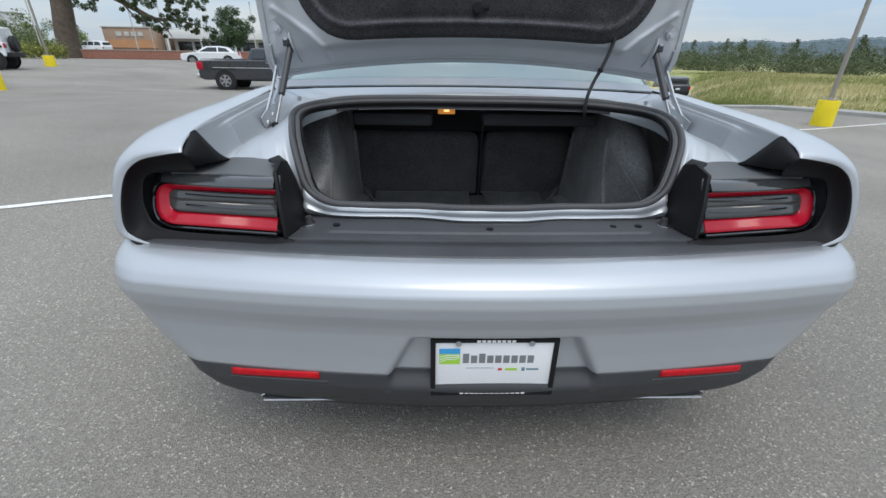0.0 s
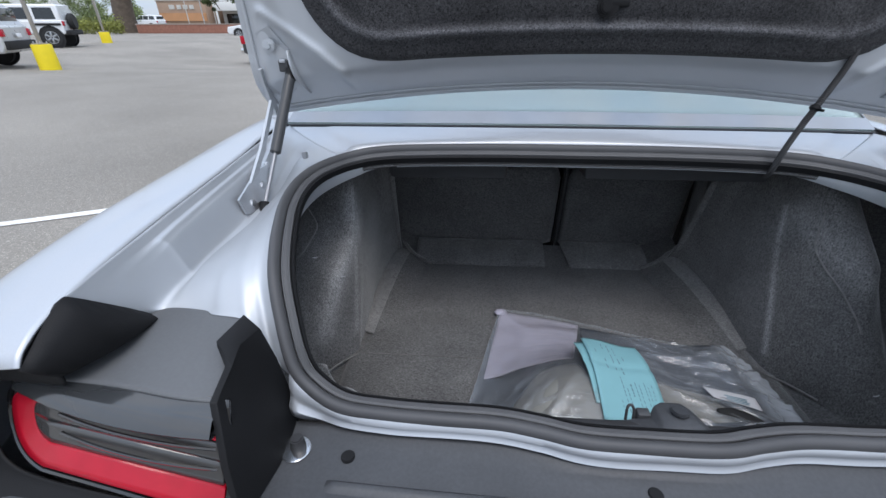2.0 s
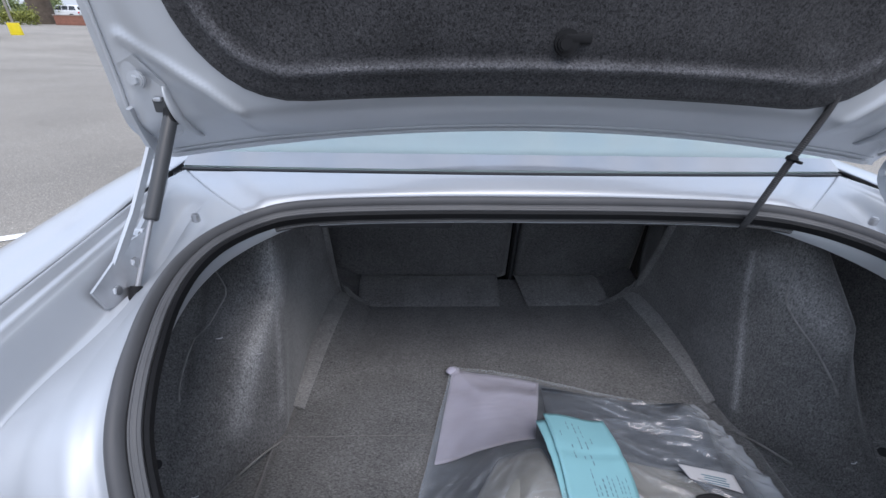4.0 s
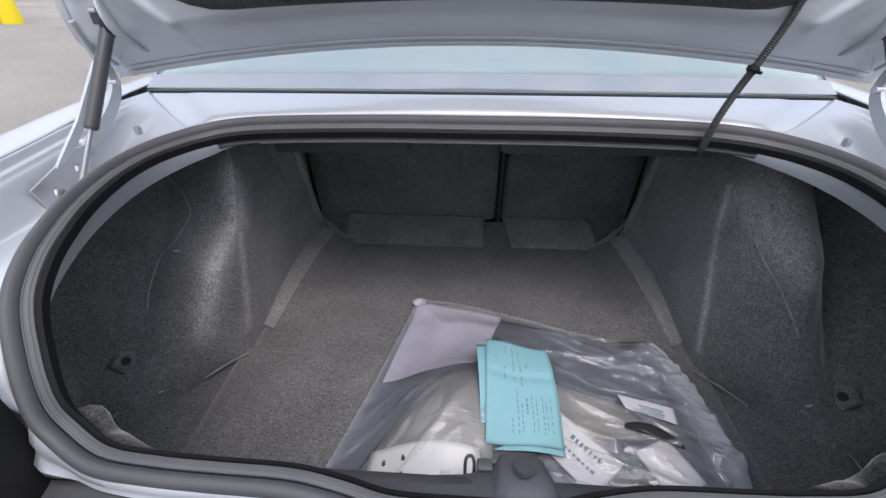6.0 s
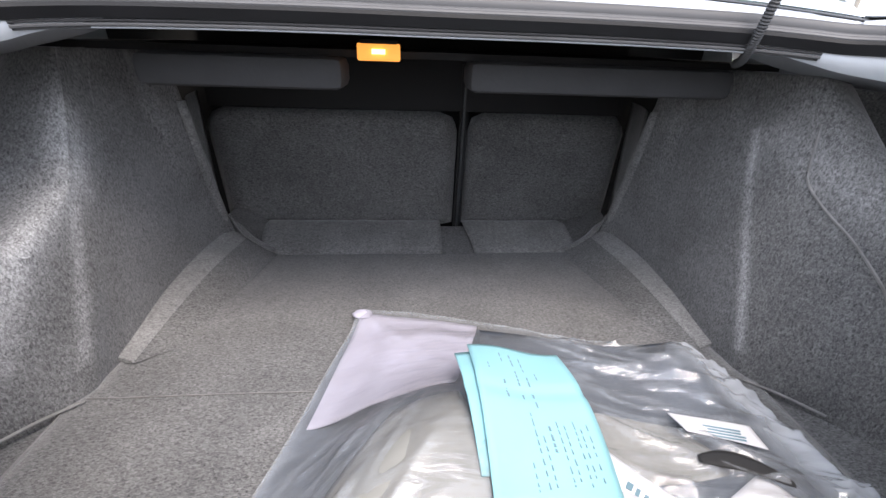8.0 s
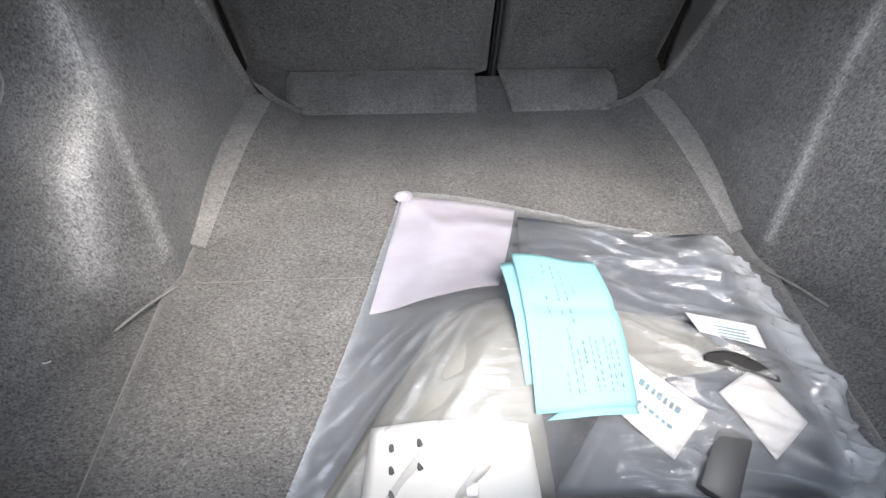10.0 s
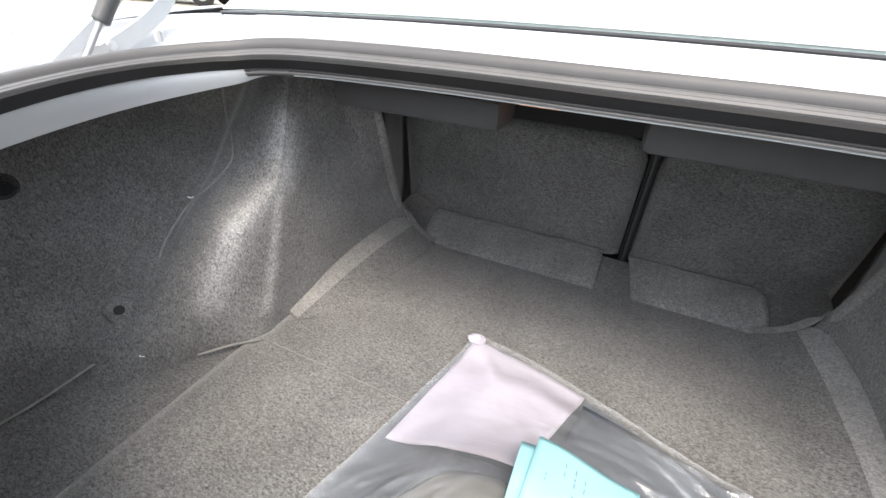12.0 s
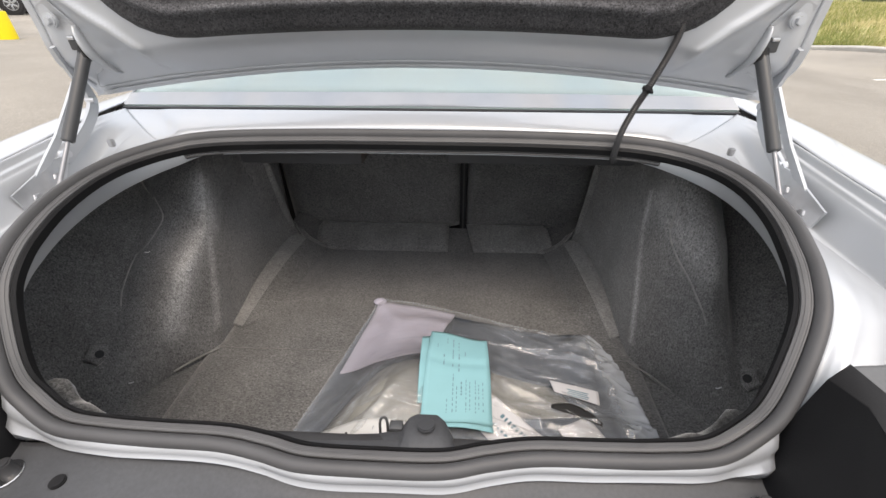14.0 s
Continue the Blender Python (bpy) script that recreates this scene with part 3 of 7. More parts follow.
for s in (-1, 1):
    # reflectors, parking sensors and exhaust tips
    rows = []
    for i in range(5):
        z = lerp(0.362, 0.387, i / 4)
        row = []
        for j in range(17):
            x = lerp(0.442, 0.675, j / 16)
            yc, w = level(z)
            row.append((s * x, yc + bow(x) - 0.004 - 0.004 * math.sin(math.pi * i / 4), z + 0.004 * (1 - j / 16) - 0.004 * (j / 16)))
        rows.append(row)
    surf("reflector", rows, REFLECTOR, car, "red rear reflector set in the valance", solid=0.006)
    tube("reflector_rim", [(s * x, level(0.360)[0] + bow(x) - 0.003, 0.360 - 0.006 * (x - 0.42) / 0.26) for x in [0.42 + 0.02 * k for k in range(14)]], 0.0035, VALANCE, car)
    for x, z in ((0.268, 0.340), (0.725, 0.372)):
        yc, w = level(z)
        bm = cyl_bm(0.0105, 0.006, 20, m=Matrix.Translation((s * x, yc + bow(x) - 0.001, z)) @ Matrix.Rotation(radians(90), 4, "X"))
        part("parking_sensor", bm, VALANCE, car)
        part("sensor_ring", sweep_bm([Vector((s * x + 0.012 * math.cos(a), yc + bow(x) - 0.002, z + 0.012 * math.sin(a))) for a in [k * math.pi / 9 for k in range(18)]], ring(0.0016, 6), True, (0, 1, 0)), FOAM, car)
    path = [(s * (0.52 + 0.115 * math.copysign(abs(math.cos(a)) ** 0.5, math.cos(a))), 0.118, 0.250 + 0.012 * math.copysign(abs(math.sin(a)) ** 0.6, math.sin(a))) for a in [k * math.pi / 16 for k in range(32)]]
    bm = grid_bm([[Vector(p) for p in path], [Vector(p) + Vector((0, -0.012, 0)) for p in path], [Vector((s * 0.52, 0, 0.246)) * 0.06 + Vector(p) * 0.94 + Vector((0, 0.24 * 0.06 - 0.010, 0)) for p in path], [Vector((s * 0.52, 0, 0.246)) * 0.06 + Vector(p) * 0.94 + Vector((0, 0.15, 0)) for p in path]], True)
    tube("tip_lip", [(s * lerp(0.415, 0.63, k / 10), 0.078 + bow(0.5), 0.233) for k in range(11)], 0.003, STEEL, car, "bright lower lip of the exhaust tip", n=8)
    part("exhaust_tip", bm, CHROME, car, "bright steel oval exhaust tip")

# number plate with its frame: words become bars
plate = part("licence_plate", box_bm((0.300, 0.003, 0.152), (0, 0.032, 0.422), 0.001), PLATE_WHITE, car, "white dealer plate with a green and blue mark in a dark frame")


def plate_bar(name, x0, x1, z0, z1, material, parent, y=0.0298, thick=0.0006):
    return part(name, box_bm((x1 - x0, thick, z1 - z0), ((x0 + x1) / 2, y, (z0 + z1) / 2)), material, parent)


for x0, x1, z0, z1 in ((-0.158, -0.146, 0.324, 0.502), (0.146, 0.158, 0.324, 0.502), (-0.146, 0.146, 0.492, 0.502), (-0.146, 0.146, 0.324, 0.349)):
    part("plate_frame", box_bm((x1 - x0 + 0.0002, 0.008, z1 - z0), ((x0 + x1) / 2, 0.029, (z0 + z1) / 2), 0.0015), BLACK_MATT, car)
plate_bar("green_mark", -0.137, -0.085, 0.424, 0.470, PLATE_GREEN, plate)
plate_bar("blue_mark", -0.137, -0.085, 0.456, 0.472, PLATE_BLUE, plate, 0.0294)
for k in range(3):
    part("white_sweep", sweep_bm(cr([(-0.136, 0.0290, 0.430 + 0.008 * k), (-0.115, 0.0290, 0.440 + 0.006 * k), (-0.100, 0.0290, 0.438 + 0.007 * k), (-0.087, 0.0290, 0.447 + 0.003 * k)], 10), [(-0.0012, 0), (0, 0.0006), (0.0012, 0)], up=(0, -1, 0)), PLATE_WHITE, plate)
for k, x in enumerate([-0.078 + 0.0203 * i for i in range(9)]):
    h = 0.029 if k in (0, 2) else 0.023
    plate_bar("grey_bar", x, x + 0.0155, 0.427, 0.427 + h, INK_PLATE, plate)
plate_bar("thin_rule", -0.07, 0.000, 0.4105, 0.4115, INK_PLATE, plate)
plate_bar("red_bar", 0.012, 0.022, 0.403, 0.410, PLATE_RED, plate)
plate_bar("green_bar", 0.030, 0.060, 0.403, 0.410, PLATE_GREEN, plate)
plate_bar("dark_bar", 0.072, 0.080, 0.401, 0.412, INK, plate)
plate_bar("dark_bar", 0.084, 0.115, 0.404, 0.409, INK, plate)
for k in range(13):
    plate_bar("frame_bar", -0.083 + k * 0.0132, -0.083 + k * 0.0132 + 0.0098, 0.330, 0.344, PLATE_WHITE, car, 0.0246)
for k in range(8):
    plate_bar("frame_bar", -0.045 + k * 0.0122, -0.045 + k * 0.0122 + 0.009, 0.4935, 0.5005, PLATE_WHITE, car, 0.0246)
for x in (-0.09, 0.09):
    part("plate_screw", cyl_bm(0.0075, 0.006, 16, m=Matrix.Translation((x, 0.026, 0.490)) @ Matrix.Rotation(radians(90), 4, "X"), bevel=0.001), STEEL, car)

# dark ledge on top of the bumper, and the tray in front of the trunk
rows = []
for t, z in ((0.0, 0.6862), (0.15, 0.689), (0.6, 0.6925), (1.0, 0.694)):
    rows.append([(x, lerp(0.0875 + bow(x), 0.163 + 0.012 * (x / 0.5) ** 2, t), z) for x in [lerp(-0.872, 0.872, j / 80) for j in range(81)]])
surf("ledge", rows, DARK_TRIM, car, "dark grey plastic ledge on top of the bumper", solid=0.003, offset=1)
for x, y, z in ((-0.415, 0.260, 0.702), (0.415, 0.260, 0.702), (0.0, 0.243, 0.7), (0.345, 0.262, 0.7)):
    part("push_clip", cyl_bm(0.010, 0.006, 18, m=Matrix.Translation((x, y + 0.01 * (x / 0.5) ** 2, z)), bevel=0.0015), BLACK_MATT, car)
for s in (-1, 1):
    part("bolt_washer", cyl_bm(0.021, 0.004, 20, m=Matrix.Translation((s * 0.492, 0.272, 0.7035)), bevel=0.001), CHROME, car, "bright bolt washer")
    part("rubber_bumper", cyl_bm(0.012, 0.024, 18, r2=0.009, m=Matrix.Translation((s * 0.490, 0.276, 0.712)), bevel=0.002), RUBBER, car)

# the trunk opening: half loop from the middle of the sill round to the middle of the deck
half = [(0.0, 0.270, 0.745), (0.09, 0.272, 0.745), (0.15, 0.286, 0.743), (0.21, 0.296, 0.742), (0.30, 0.298, 0.742), (0.37, 0.300, 0.743), (0.44, 0.306, 0.747), (0.492, 0.325, 0.764), (0.523, 0.343, 0.795),
        (0.548, 0.380, 0.851), (0.567, 0.421, 0.896), (0.581, 0.472, 0.923), (0.595, 0.528, 0.936), (0.613, 0.594, 0.943), (0.624, 0.66, 0.948), (0.626, 0.72, 0.952), (0.616, 0.78, 0.956), (0.592, 0.83, 0.960),
        (0.556, 0.875, 0.964), (0.50, 0.899, 0.970), (0.40, 0.910, 0.975), (0.20, 0.916, 0.978), (0.0, 0.917, 0.978)]
half = [(x * (1.0 + 0.03 * ss(0.50, 0.60, x)) + 0.003, y, z) for x, y, z in half]
full = half + [(-(x - 0.006) / (1.0 + 0.03 * ss(0.50, 0.60, x)), y, z) for x, y, z in half[-2:0:-1]]
loop = cr(full, 300, True)
UPN = Vector((0, -0.30, 0.954))


def loop_at(x, deck):
    """Point of the seal line at x, on the deck side or on the sill side."""
    n = len(loop)
    for i in range(n):
        a, b = loop[i], loop[(i + 1) % n]
        if (a.y > 0.60) == deck and (a.x - x) * (b.x - x) <= 0 and abs(a.x - b.x) > 1e-6:
            return a.lerp(b, (x - a.x) / (b.x - a.x))
    return min((p for p in loop if (p.y > 0.60) == deck), key=lambda p: abs(p.x - x))


def offset_loop(pts, out, down):
    res = []
    n = len(pts)
    for i, p in enumerate(pts):
        t = (pts[(i + 1) % n] - pts[i - 1]).normalized()
        side = t.cross(UPN).normalized()
        res.append(p + side * out - UPN * down)
    return res


# outward is +: the loop runs anticlockwise seen from above
seal = part("trunk_seal", sweep_bm(loop, [(-0.0175, -0.016), (-0.0185, -0.006), (-0.0170, 0.002), (-0.0130, 0.0068), (-0.0085, 0.0085), (-0.0040, 0.0070), (-0.0005, 0.0030), (0.0010, -0.004), (0.000, -0.018)], True, UPN), SEAL_BULB, car, "dark grey rubber bulb of the weather seal round the trunk opening", sharp=50)
band = [(-0.0195, -0.020), (-0.0192, -0.0035), (-0.0205, -0.0012), (-0.0225, -0.0010), (-0.0229, -0.0018), (-0.0250, -0.0018), (-0.0254, -0.0012), (-0.0285, -0.0026), (-0.0289, -0.0034), (-0.0318, -0.0052), (-0.0322, -0.020)]
part("seal_carrier", sweep_bm(loop, band, True, UPN), RUBBER_GREY, car, "dark grey ribbed carrier of the weather seal", sharp=25)
inner = offset_loop(loop, -0.034, 0.012)
part("seal_lip", sweep_bm(inner, [(-0.003, -0.012), (-0.0045, 0.002), (-0.001, 0.0055), (0.0015, 0.003), (0.0015, -0.012)], True, UPN), BLACK_MATT, car, "black inner lip of the weather seal", sharp=50)
rim = [p for p in inner if p.y > 0.86]
rim.sort(key=lambda p: p.x)
for k, (dy, dz, w) in enumerate(((0.003, -0.009, 0.0018), (0.003, -0.0145, 0.0018), (0.004, -0.019, 0.0022))):
    tube("seal_rib", [p + Vector((0, dy, dz)) for p in rim], w, RUBBER if k < 2 else RUBBER_GREY, car, n=6)
tube("flange_edge", [p + Vector((0, 0.0055, -0.0225)) for p in rim if abs(p.x) < 0.44], 0.0013, SILVER_INNER, car, "thin bright edge of the deck flange", n=6)
surf("opening_flange", [[p + Vector((0, 0.006, 0.0)) for p in rim], [p + Vector((0, 0.007, -0.022)) for p in rim], [p + Vector((0, 0.03, -0.020)) for p in rim]], RUBBER, car, solid=0.002)
for s in (-1, 1):
    side = [p for p in inner if p.x * s > 0.40 and p.y > 0.36]
    ctr = Vector((s * 0.35, 0.65, 0.86))
    side.sort(key=lambda p: math.atan2(p.y - ctr.y, (p.x - ctr.x) * s))
    rows = [[], [], []]
    for k, p in enumerate(side):
        u = math.sin(math.pi * k / (len(side) - 1)) ** 0.6
        o = Vector((p.x - ctr.x, p.y - ctr.y, 0)).normalized()
        rows[0].append(p + Vector((0, 0, -0.004)))
        rows[1].append(p + o * 0.018 * u + Vector((0, 0, -0.006 - 0.046 * u)))
        reach = 0.02 + 0.26 * ss(0.42, 0.60, p.y)
        rows[2].append(p + o * reach * u + Vector((0, 0, -0.008 - 0.075 * u)))
    surf("inner_flange", rows, SILVER_INNER, car, "pale silver painted flange inside the opening", solid=0.002, offset=1)

# bright painted sill below the seal
def lip_y(x):
    return loop_at(x, False).y


sill_rows = [[] for _ in range(8)]
for j in range(121):
    x = lerp(-0.514, 0.514, j / 120)
    q = loop_at(x, False)
    out = ss(0.455, 0.514, abs(x))
    wav = 0.0010 * math.sin(x * 31) * math.cos(x * 9)
    low = lerp(0.708, 0.704, ss(-0.3, 0.2, x)) + 0.014 * out
    for k, (dy, t) in enumerate(((0.014, -0.25), (0.004, -0.10), (-0.0015, 0.06), (-0.0030, 0.28), (0.0020, 0.46), (0.0015, 0.56), (-0.0030, 0.72), (0.0040, 1.0))):
        sill_rows[k].append((x, q.y + dy + wav - 0.026 * out * max(0.0, t), lerp(q.z - 0.003, low, t)))
surf("sill_lip", sill_rows, SILVER, car, "bright silver painted trunk sill with a pressed fold", sharp=50, solid=0.002)
TRAY = [(0.158, 0.688), (0.163, 0.7005), (0.168, 0.7015), (0.178, 0.7003), (0.207, 0.6978), (0.2125, 0.7025), (0.2155, 0.7035), (0.2185, 0.7030), (0.2235, 0.6975), (0.262, 0.6985), (0.270, 0.7000), (0.282, 0.7035), (0.286, 0.7060)]
rows = []
for y, z in TRAY:
    row = []
    for j in range(141):
        x = lerp(-0.525, 0.525, j / 140)
        rib = ss(0.435, 0.425, abs(x))
        zz = lerp(0.6975, z, rib) if 0.205 < y < 0.225 else z
        yy = y + 0.012 * (x / 0.5) ** 2
        if y > 0.262:
            yy = lerp(0.262 + 0.012 * (x / 0.5) ** 2, lip_y(min(0.455, max(-0.455, x))) + 0.005, (y - 0.262) / 0.024)
        row.append((x, yy, zz))
    rows.append(row)
surf("tray", rows, DARK_TRIM, car, "dark grey plastic sill tray with a raised rib", solid=0.003, offset=1, sharp=28)

# quarter panels: fender edge, shoulder and side
FE = [(0.745, 0.207, 0.908), (0.750, 0.283, 0.945), (0.756, 0.45, 0.962), (0.764, 0.68, 0.976), (0.774, 0.95, 0.991), (0.780, 1.07, 0.999)]
STATIONS = [
    (0.200, [(0.745, 0.207, 0.908), (0.79, 0.205, 0.902), (0.845, 0.203, 0.887), (0.880, 0.196, 0.850), (0.903, 0.186, 0.775), (0.900, 0.180, 0.712), (0.870, 0.165, 0.690)]),
    (0.215, [(0.747, 0.222, 0.922), (0.795, 0.212, 0.917), (0.856, 0.207, 0.900), (0.899, 0.200, 0.858), (0.922, 0.190, 0.775), (0.921, 0.182, 0.705), (0.905, 0.172, 0.688)]),
    (0.25, [(0.749, 0.262, 0.938), (0.81, 0.255, 0.936), (0.874, 0.250, 0.917), (0.921, 0.240, 0.868), (0.941, 0.230, 0.775), (0.942, 0.225, 0.705), (0.932, 0.220, 0.688)]),
    (0.34, [(0.752, 0.34, 0.951), (0.83, 0.34, 0.952), (0.895, 0.34, 0.928), (0.937, 0.335, 0.875), (0.953, 0.33, 0.775), (0.954, 0.33, 0.705), (0.948, 0.33, 0.688)]),
    (0.50, [(0.7575, 0.50, 0.9655), (0.845, 0.50, 0.964), (0.908, 0.50, 0.937), (0.947, 0.50, 0.880), (0.960, 0.50, 0.775), (0.961, 0.50, 0.705), (0.956, 0.50, 0.688)]),
    (0.75, [(0.7665, 0.75, 0.980), (0.850, 0.75, 0.977), (0.912, 0.75, 0.948), (0.950, 0.75, 0.888), (0.962, 0.75, 0.775), (0.963, 0.75, 0.705), (0.960, 0.75, 0.688)]),
    (1.07, [(0.780, 1.07, 0.999), (0.856, 1.07, 0.992), (0.914, 1.07, 0.960), (0.951, 1.07, 0.895), (0.963, 1.07, 0.775), (0.964, 1.07, 0.705), (0.962, 1.07, 0.688)]),
    (1.6, [(0.735, 1.6, 1.010), (0.84, 1.6, 1.000), (0.912, 1.6, 0.965), (0.950, 1.6, 0.90), (0.962, 1.6, 0.775), (0.963, 1.6, 0.705), (0.962, 1.6, 0.688)]),
]


def edge_x(y):
    """Half width of the bumper's top edge where it reaches y."""
    best = min(range(0, 401), key=lambda k: abs(plan(*level(0.686), k / 400)[1] - y))
    return plan(*level(0.686), best / 400)[0]


STATIONS = [(a, [(x + 0.010 * ss(0.78, 0.90, x), y, z) for x, y, z in pts[:-1]] + [(edge_x(pts[-1][1]), pts[-1][1], 0.6845)]) for a, pts in STATIONS]


def side_rows(stations, s, n=26):
    return [[mx(p, s) for p in cr(pts, n)] for _, pts in stations]


for s in (-1, 1):
    base = side_rows(STATIONS, s)
    cols = list(zip(*base))
    dense = [cr(c, 50) for c in cols]
    surf("quarter_panel", dense, SILVER, car, "silver painted rear quarter panel", solid=0.003, sharp=60)
    # door and front wing
    front = []
    for y, zt, w in ((1.60, 1.010, 0.963), (2.2, 1.005, 0.955), (2.9, 0.985, 0.950), (3.4, 0.965, 0.955), (4.0, 0.930, 0.960), (4.5, 0.88, 0.935), (4.8, 0.80, 0.86), (4.95, 0.72, 0.74)):
        front.append([mx(p, s) for p in cr([(w - 0.20, y, zt), (w - 0.10, y, zt - 0.012), (w - 0.035, y, zt - 0.06), (w - 0.006, y, zt - 0.13), (w, y, 0.60), (w - 0.02, y, 0.42), (w - 0.05, y, 0.26)], 20)])
    bm = grid_bm([cr(c, 60) for c in zip(*front)])
    kill = [f for f in bm.faces if (f.calc_center_median().y - 4.0) ** 2 + (f.calc_center_median().z - 0.34) ** 2 < 0.41 ** 2 and abs(f.calc_center_median().x) > 0.7]
    bmesh.ops.delete(bm, geom=kill, context="FACES")
    part("door_and_wing", bm, SILVER, car, solid=0.003)
    # lower quarter with the wheel arch
    arch = [(s * 0.958, 1.07 + 0.40 * math.cos(a), 0.345 + 0.40 * math.sin(a)) for a in [math.pi * (1.05 - 1.1 * k / 24) for k in range(25)]]
    poly = [(s * 0.958, 0.62, 0.25), (s * 0.958, 0.62, 0.69), (s * 0.958, 1.61, 0.69), (s * 0.958, 1.61, 0.25)] + [p for p in arch[::-1]]
    part("lower_quarter", plate_bm(poly, -0.02 * s, (1, 0, 0)), SILVER, car)

    # gutter between fender edge and seal: it starts at the lamp housing and ends at the deck strip
    far_in = loop_at(s * 0.566, True) + Vector((0, 0.008, -0.004))
    far_out = Vector((s * 0.765, 1.051, 0.9885))
    outer = cr([(0.7500, 0.283, 0.944), (0.7520, 0.350, 0.9515), (0.7545, 0.430, 0.958), (0.7570, 0.50, 0.963), (0.7630, 0.68, 0.974), (0.7715, 0.92, 0.988), mx(far_out, s)], 90)
    run = [p for p in loop if p.x * s > 0.503 and (p.y > 0.31 or p.z > 0.748)]
    run = sorted((p for p in run if p.y < 0.874), key=lambda p: p.y)
    inn = cr([mx(p, s) - Vector((0.002, 0, 0.005)) for p in run[::4]] + [mx(far_in, s)], 90)
    broad = cr([(0.7500, 0.283, 0.944), (0.7490, 0.300, 0.914), (0.7440, 0.340, 0.885), (0.7340, 0.372, 0.858), (0.7150, 0.384, 0.851), (0.6900, 0.386, 0.850), (0.6650, 0.384, 0.850), (0.6400, 0.380, 0.849), (0.6200, 0.376, 0.849), (0.5900, 0.372, 0.845),
                (0.5680, 0.362, 0.832), (0.5480, 0.352, 0.805), (0.5300, 0.351, 0.780), inn[0]], 76)
    start = cr([(0.7500, 0.283, 0.944), (0.7490, 0.291, 0.914), (0.7440, 0.330, 0.882), (0.7360, 0.376, 0.850), (0.7250, 0.412, 0.849), (0.6980, 0.415, 0.849), (0.6730, 0.407, 0.849), (0.6500, 0.379, 0.849), (0.6300, 0.374, 0.849), (0.5860, 0.372, 0.849),
                (0.5660, 0.362, 0.838), (0.5460, 0.351, 0.808), (0.5290, 0.351, 0.778), inn[0]], 76)
    def gutter_at(t, m_):
        """The plain gutter section at station m_ of 90, t from the fender edge to the seal."""
        u = m_ / 89
        p = outer[m_].lerp(inn[m_], t)
        tc = 0.30 + 0.20 * ss(0.42, 0.66, p.y)
        shape = ((0.0, 0.0), (0.02, 0.003), (0.045, 0.013), (0.095, 0.0135), (0.125, 0.020), (0.08 + 0.55 * tc, 0.074), (tc - 0.035, 0.074), (tc + 0.025, 0.061), (0.5 * tc + 0.5, 0.036), (0.93, 0.010), (1.0, 0.0))
        drop = 0.0
        for (t0, d0), (t1, d1) in zip(shape, shape[1:]):
            if t0 <= t <= t1:
                drop = lerp(d0, d1, (t - t0) / (t1 - t0) if t0 > tc else ss(t0, t1, t))
        drop *= 1 - ss(0.72, 0.99, u)
        drop += 0.009 * ss(0.80, 0.98, u) * math.sin(math.pi * t) ** 0.7
        drop -= 0.005 * math.exp(-((p.y - 0.70) / 0.035) ** 2 - ((t - 0.36) / 0.10) ** 2)
        return p - Vector((0, 0, drop))

    JOIN = 34
    rows = []
    for k in range(76):
        t = k / 75
        row = []
        for m_ in range(90):
            if m_ >= JOIN:
                p = gutter_at(t, m_)
            else:
                v = m_ / JOIN
                p = broad[k].lerp(gutter_at(t, JOIN), v) + (outer[m_] - outer[0].lerp(outer[JOIN], v)) * (1 - t) + (inn[m_] - inn[0].lerp(inn[JOIN], v)) * t * t
                p += (start[k] - broad[k]) * max(0.0, 1 - m_ / 5) ** 2
            row.append(mx(p, s))
        rows.append(row)
    surf("gutter", rows, SILVER_INNER, car, "silver painted rain gutter beside the trunk opening", sharp=50, solid=0.002)
    # tail lamp
    def lamp_y(x, z):
        return 0.170 + 0.36 * (z - 0.731) + 0.055 * max(0, (x - 0.54) / 0.3) ** 2

    O = [(0.50, 0.117, 0.6865), (0.56, 0.124, 0.687), (0.70, 0.140, 0.687), (0.82, 0.158, 0.687), (0.889, 0.168, 0.689), (0.911, 0.180, 0.713), (0.912, 0.187, 0.775), (0.889, 0.197, 0.849), (0.853, 0.204, 0.886), (0.79, 0.206, 0.901), (0.745, 0.208, 0.907)]
    L = [(0.50, 0.172, 0.700), (0.56, 0.176, 0.708), (0.70, 0.188, 0.707), (0.82, 0.203, 0.712), (0.862, 0.212, 0.727), (0.878, 0.222, 0.750), (0.883, 0.230, 0.785), (0.874, 0.240, 0.830), (0.848, 0.240, 0.848), (0.79, 0.236, 0.853), (0.74, 0.234, 0.854)]
    o2, l2 = cr(O, 50), cr(L, 50)
    rows = [[mx(a.lerp(b, t) + Vector((0, 0.012 * math.sin(math.pi * t), 0)), s) for a, b in zip(o2, l2)] for t in (0, 0.1, 0.3, 0.6, 0.85, 1.0)]
    surf("lamp_recess", rows, BLACK_MATT, car, "dark grey panel round the tail light", solid=0.003, offset=1, sharp=50)

    def stadium(x_in, x_out, z0, z1, rad, n=40):
        """Open at the inner end, rounded at the outer one."""
        pts = [(x_in, z0)]
        for k in range(n + 1):
            a = -math.pi / 2 + math.pi * k / n
            ca, sa = math.copysign(abs(math.cos(a)) ** 0.75, math.cos(a)), math.copysign(abs(math.sin(a)) ** 0.75, math.sin(a))
            pts.append((x_out - rad + rad * ca, (z0 + z1) / 2 + (z1 - z0) / 2 * sa))
        pts.append((x_in, z1))
        return pts

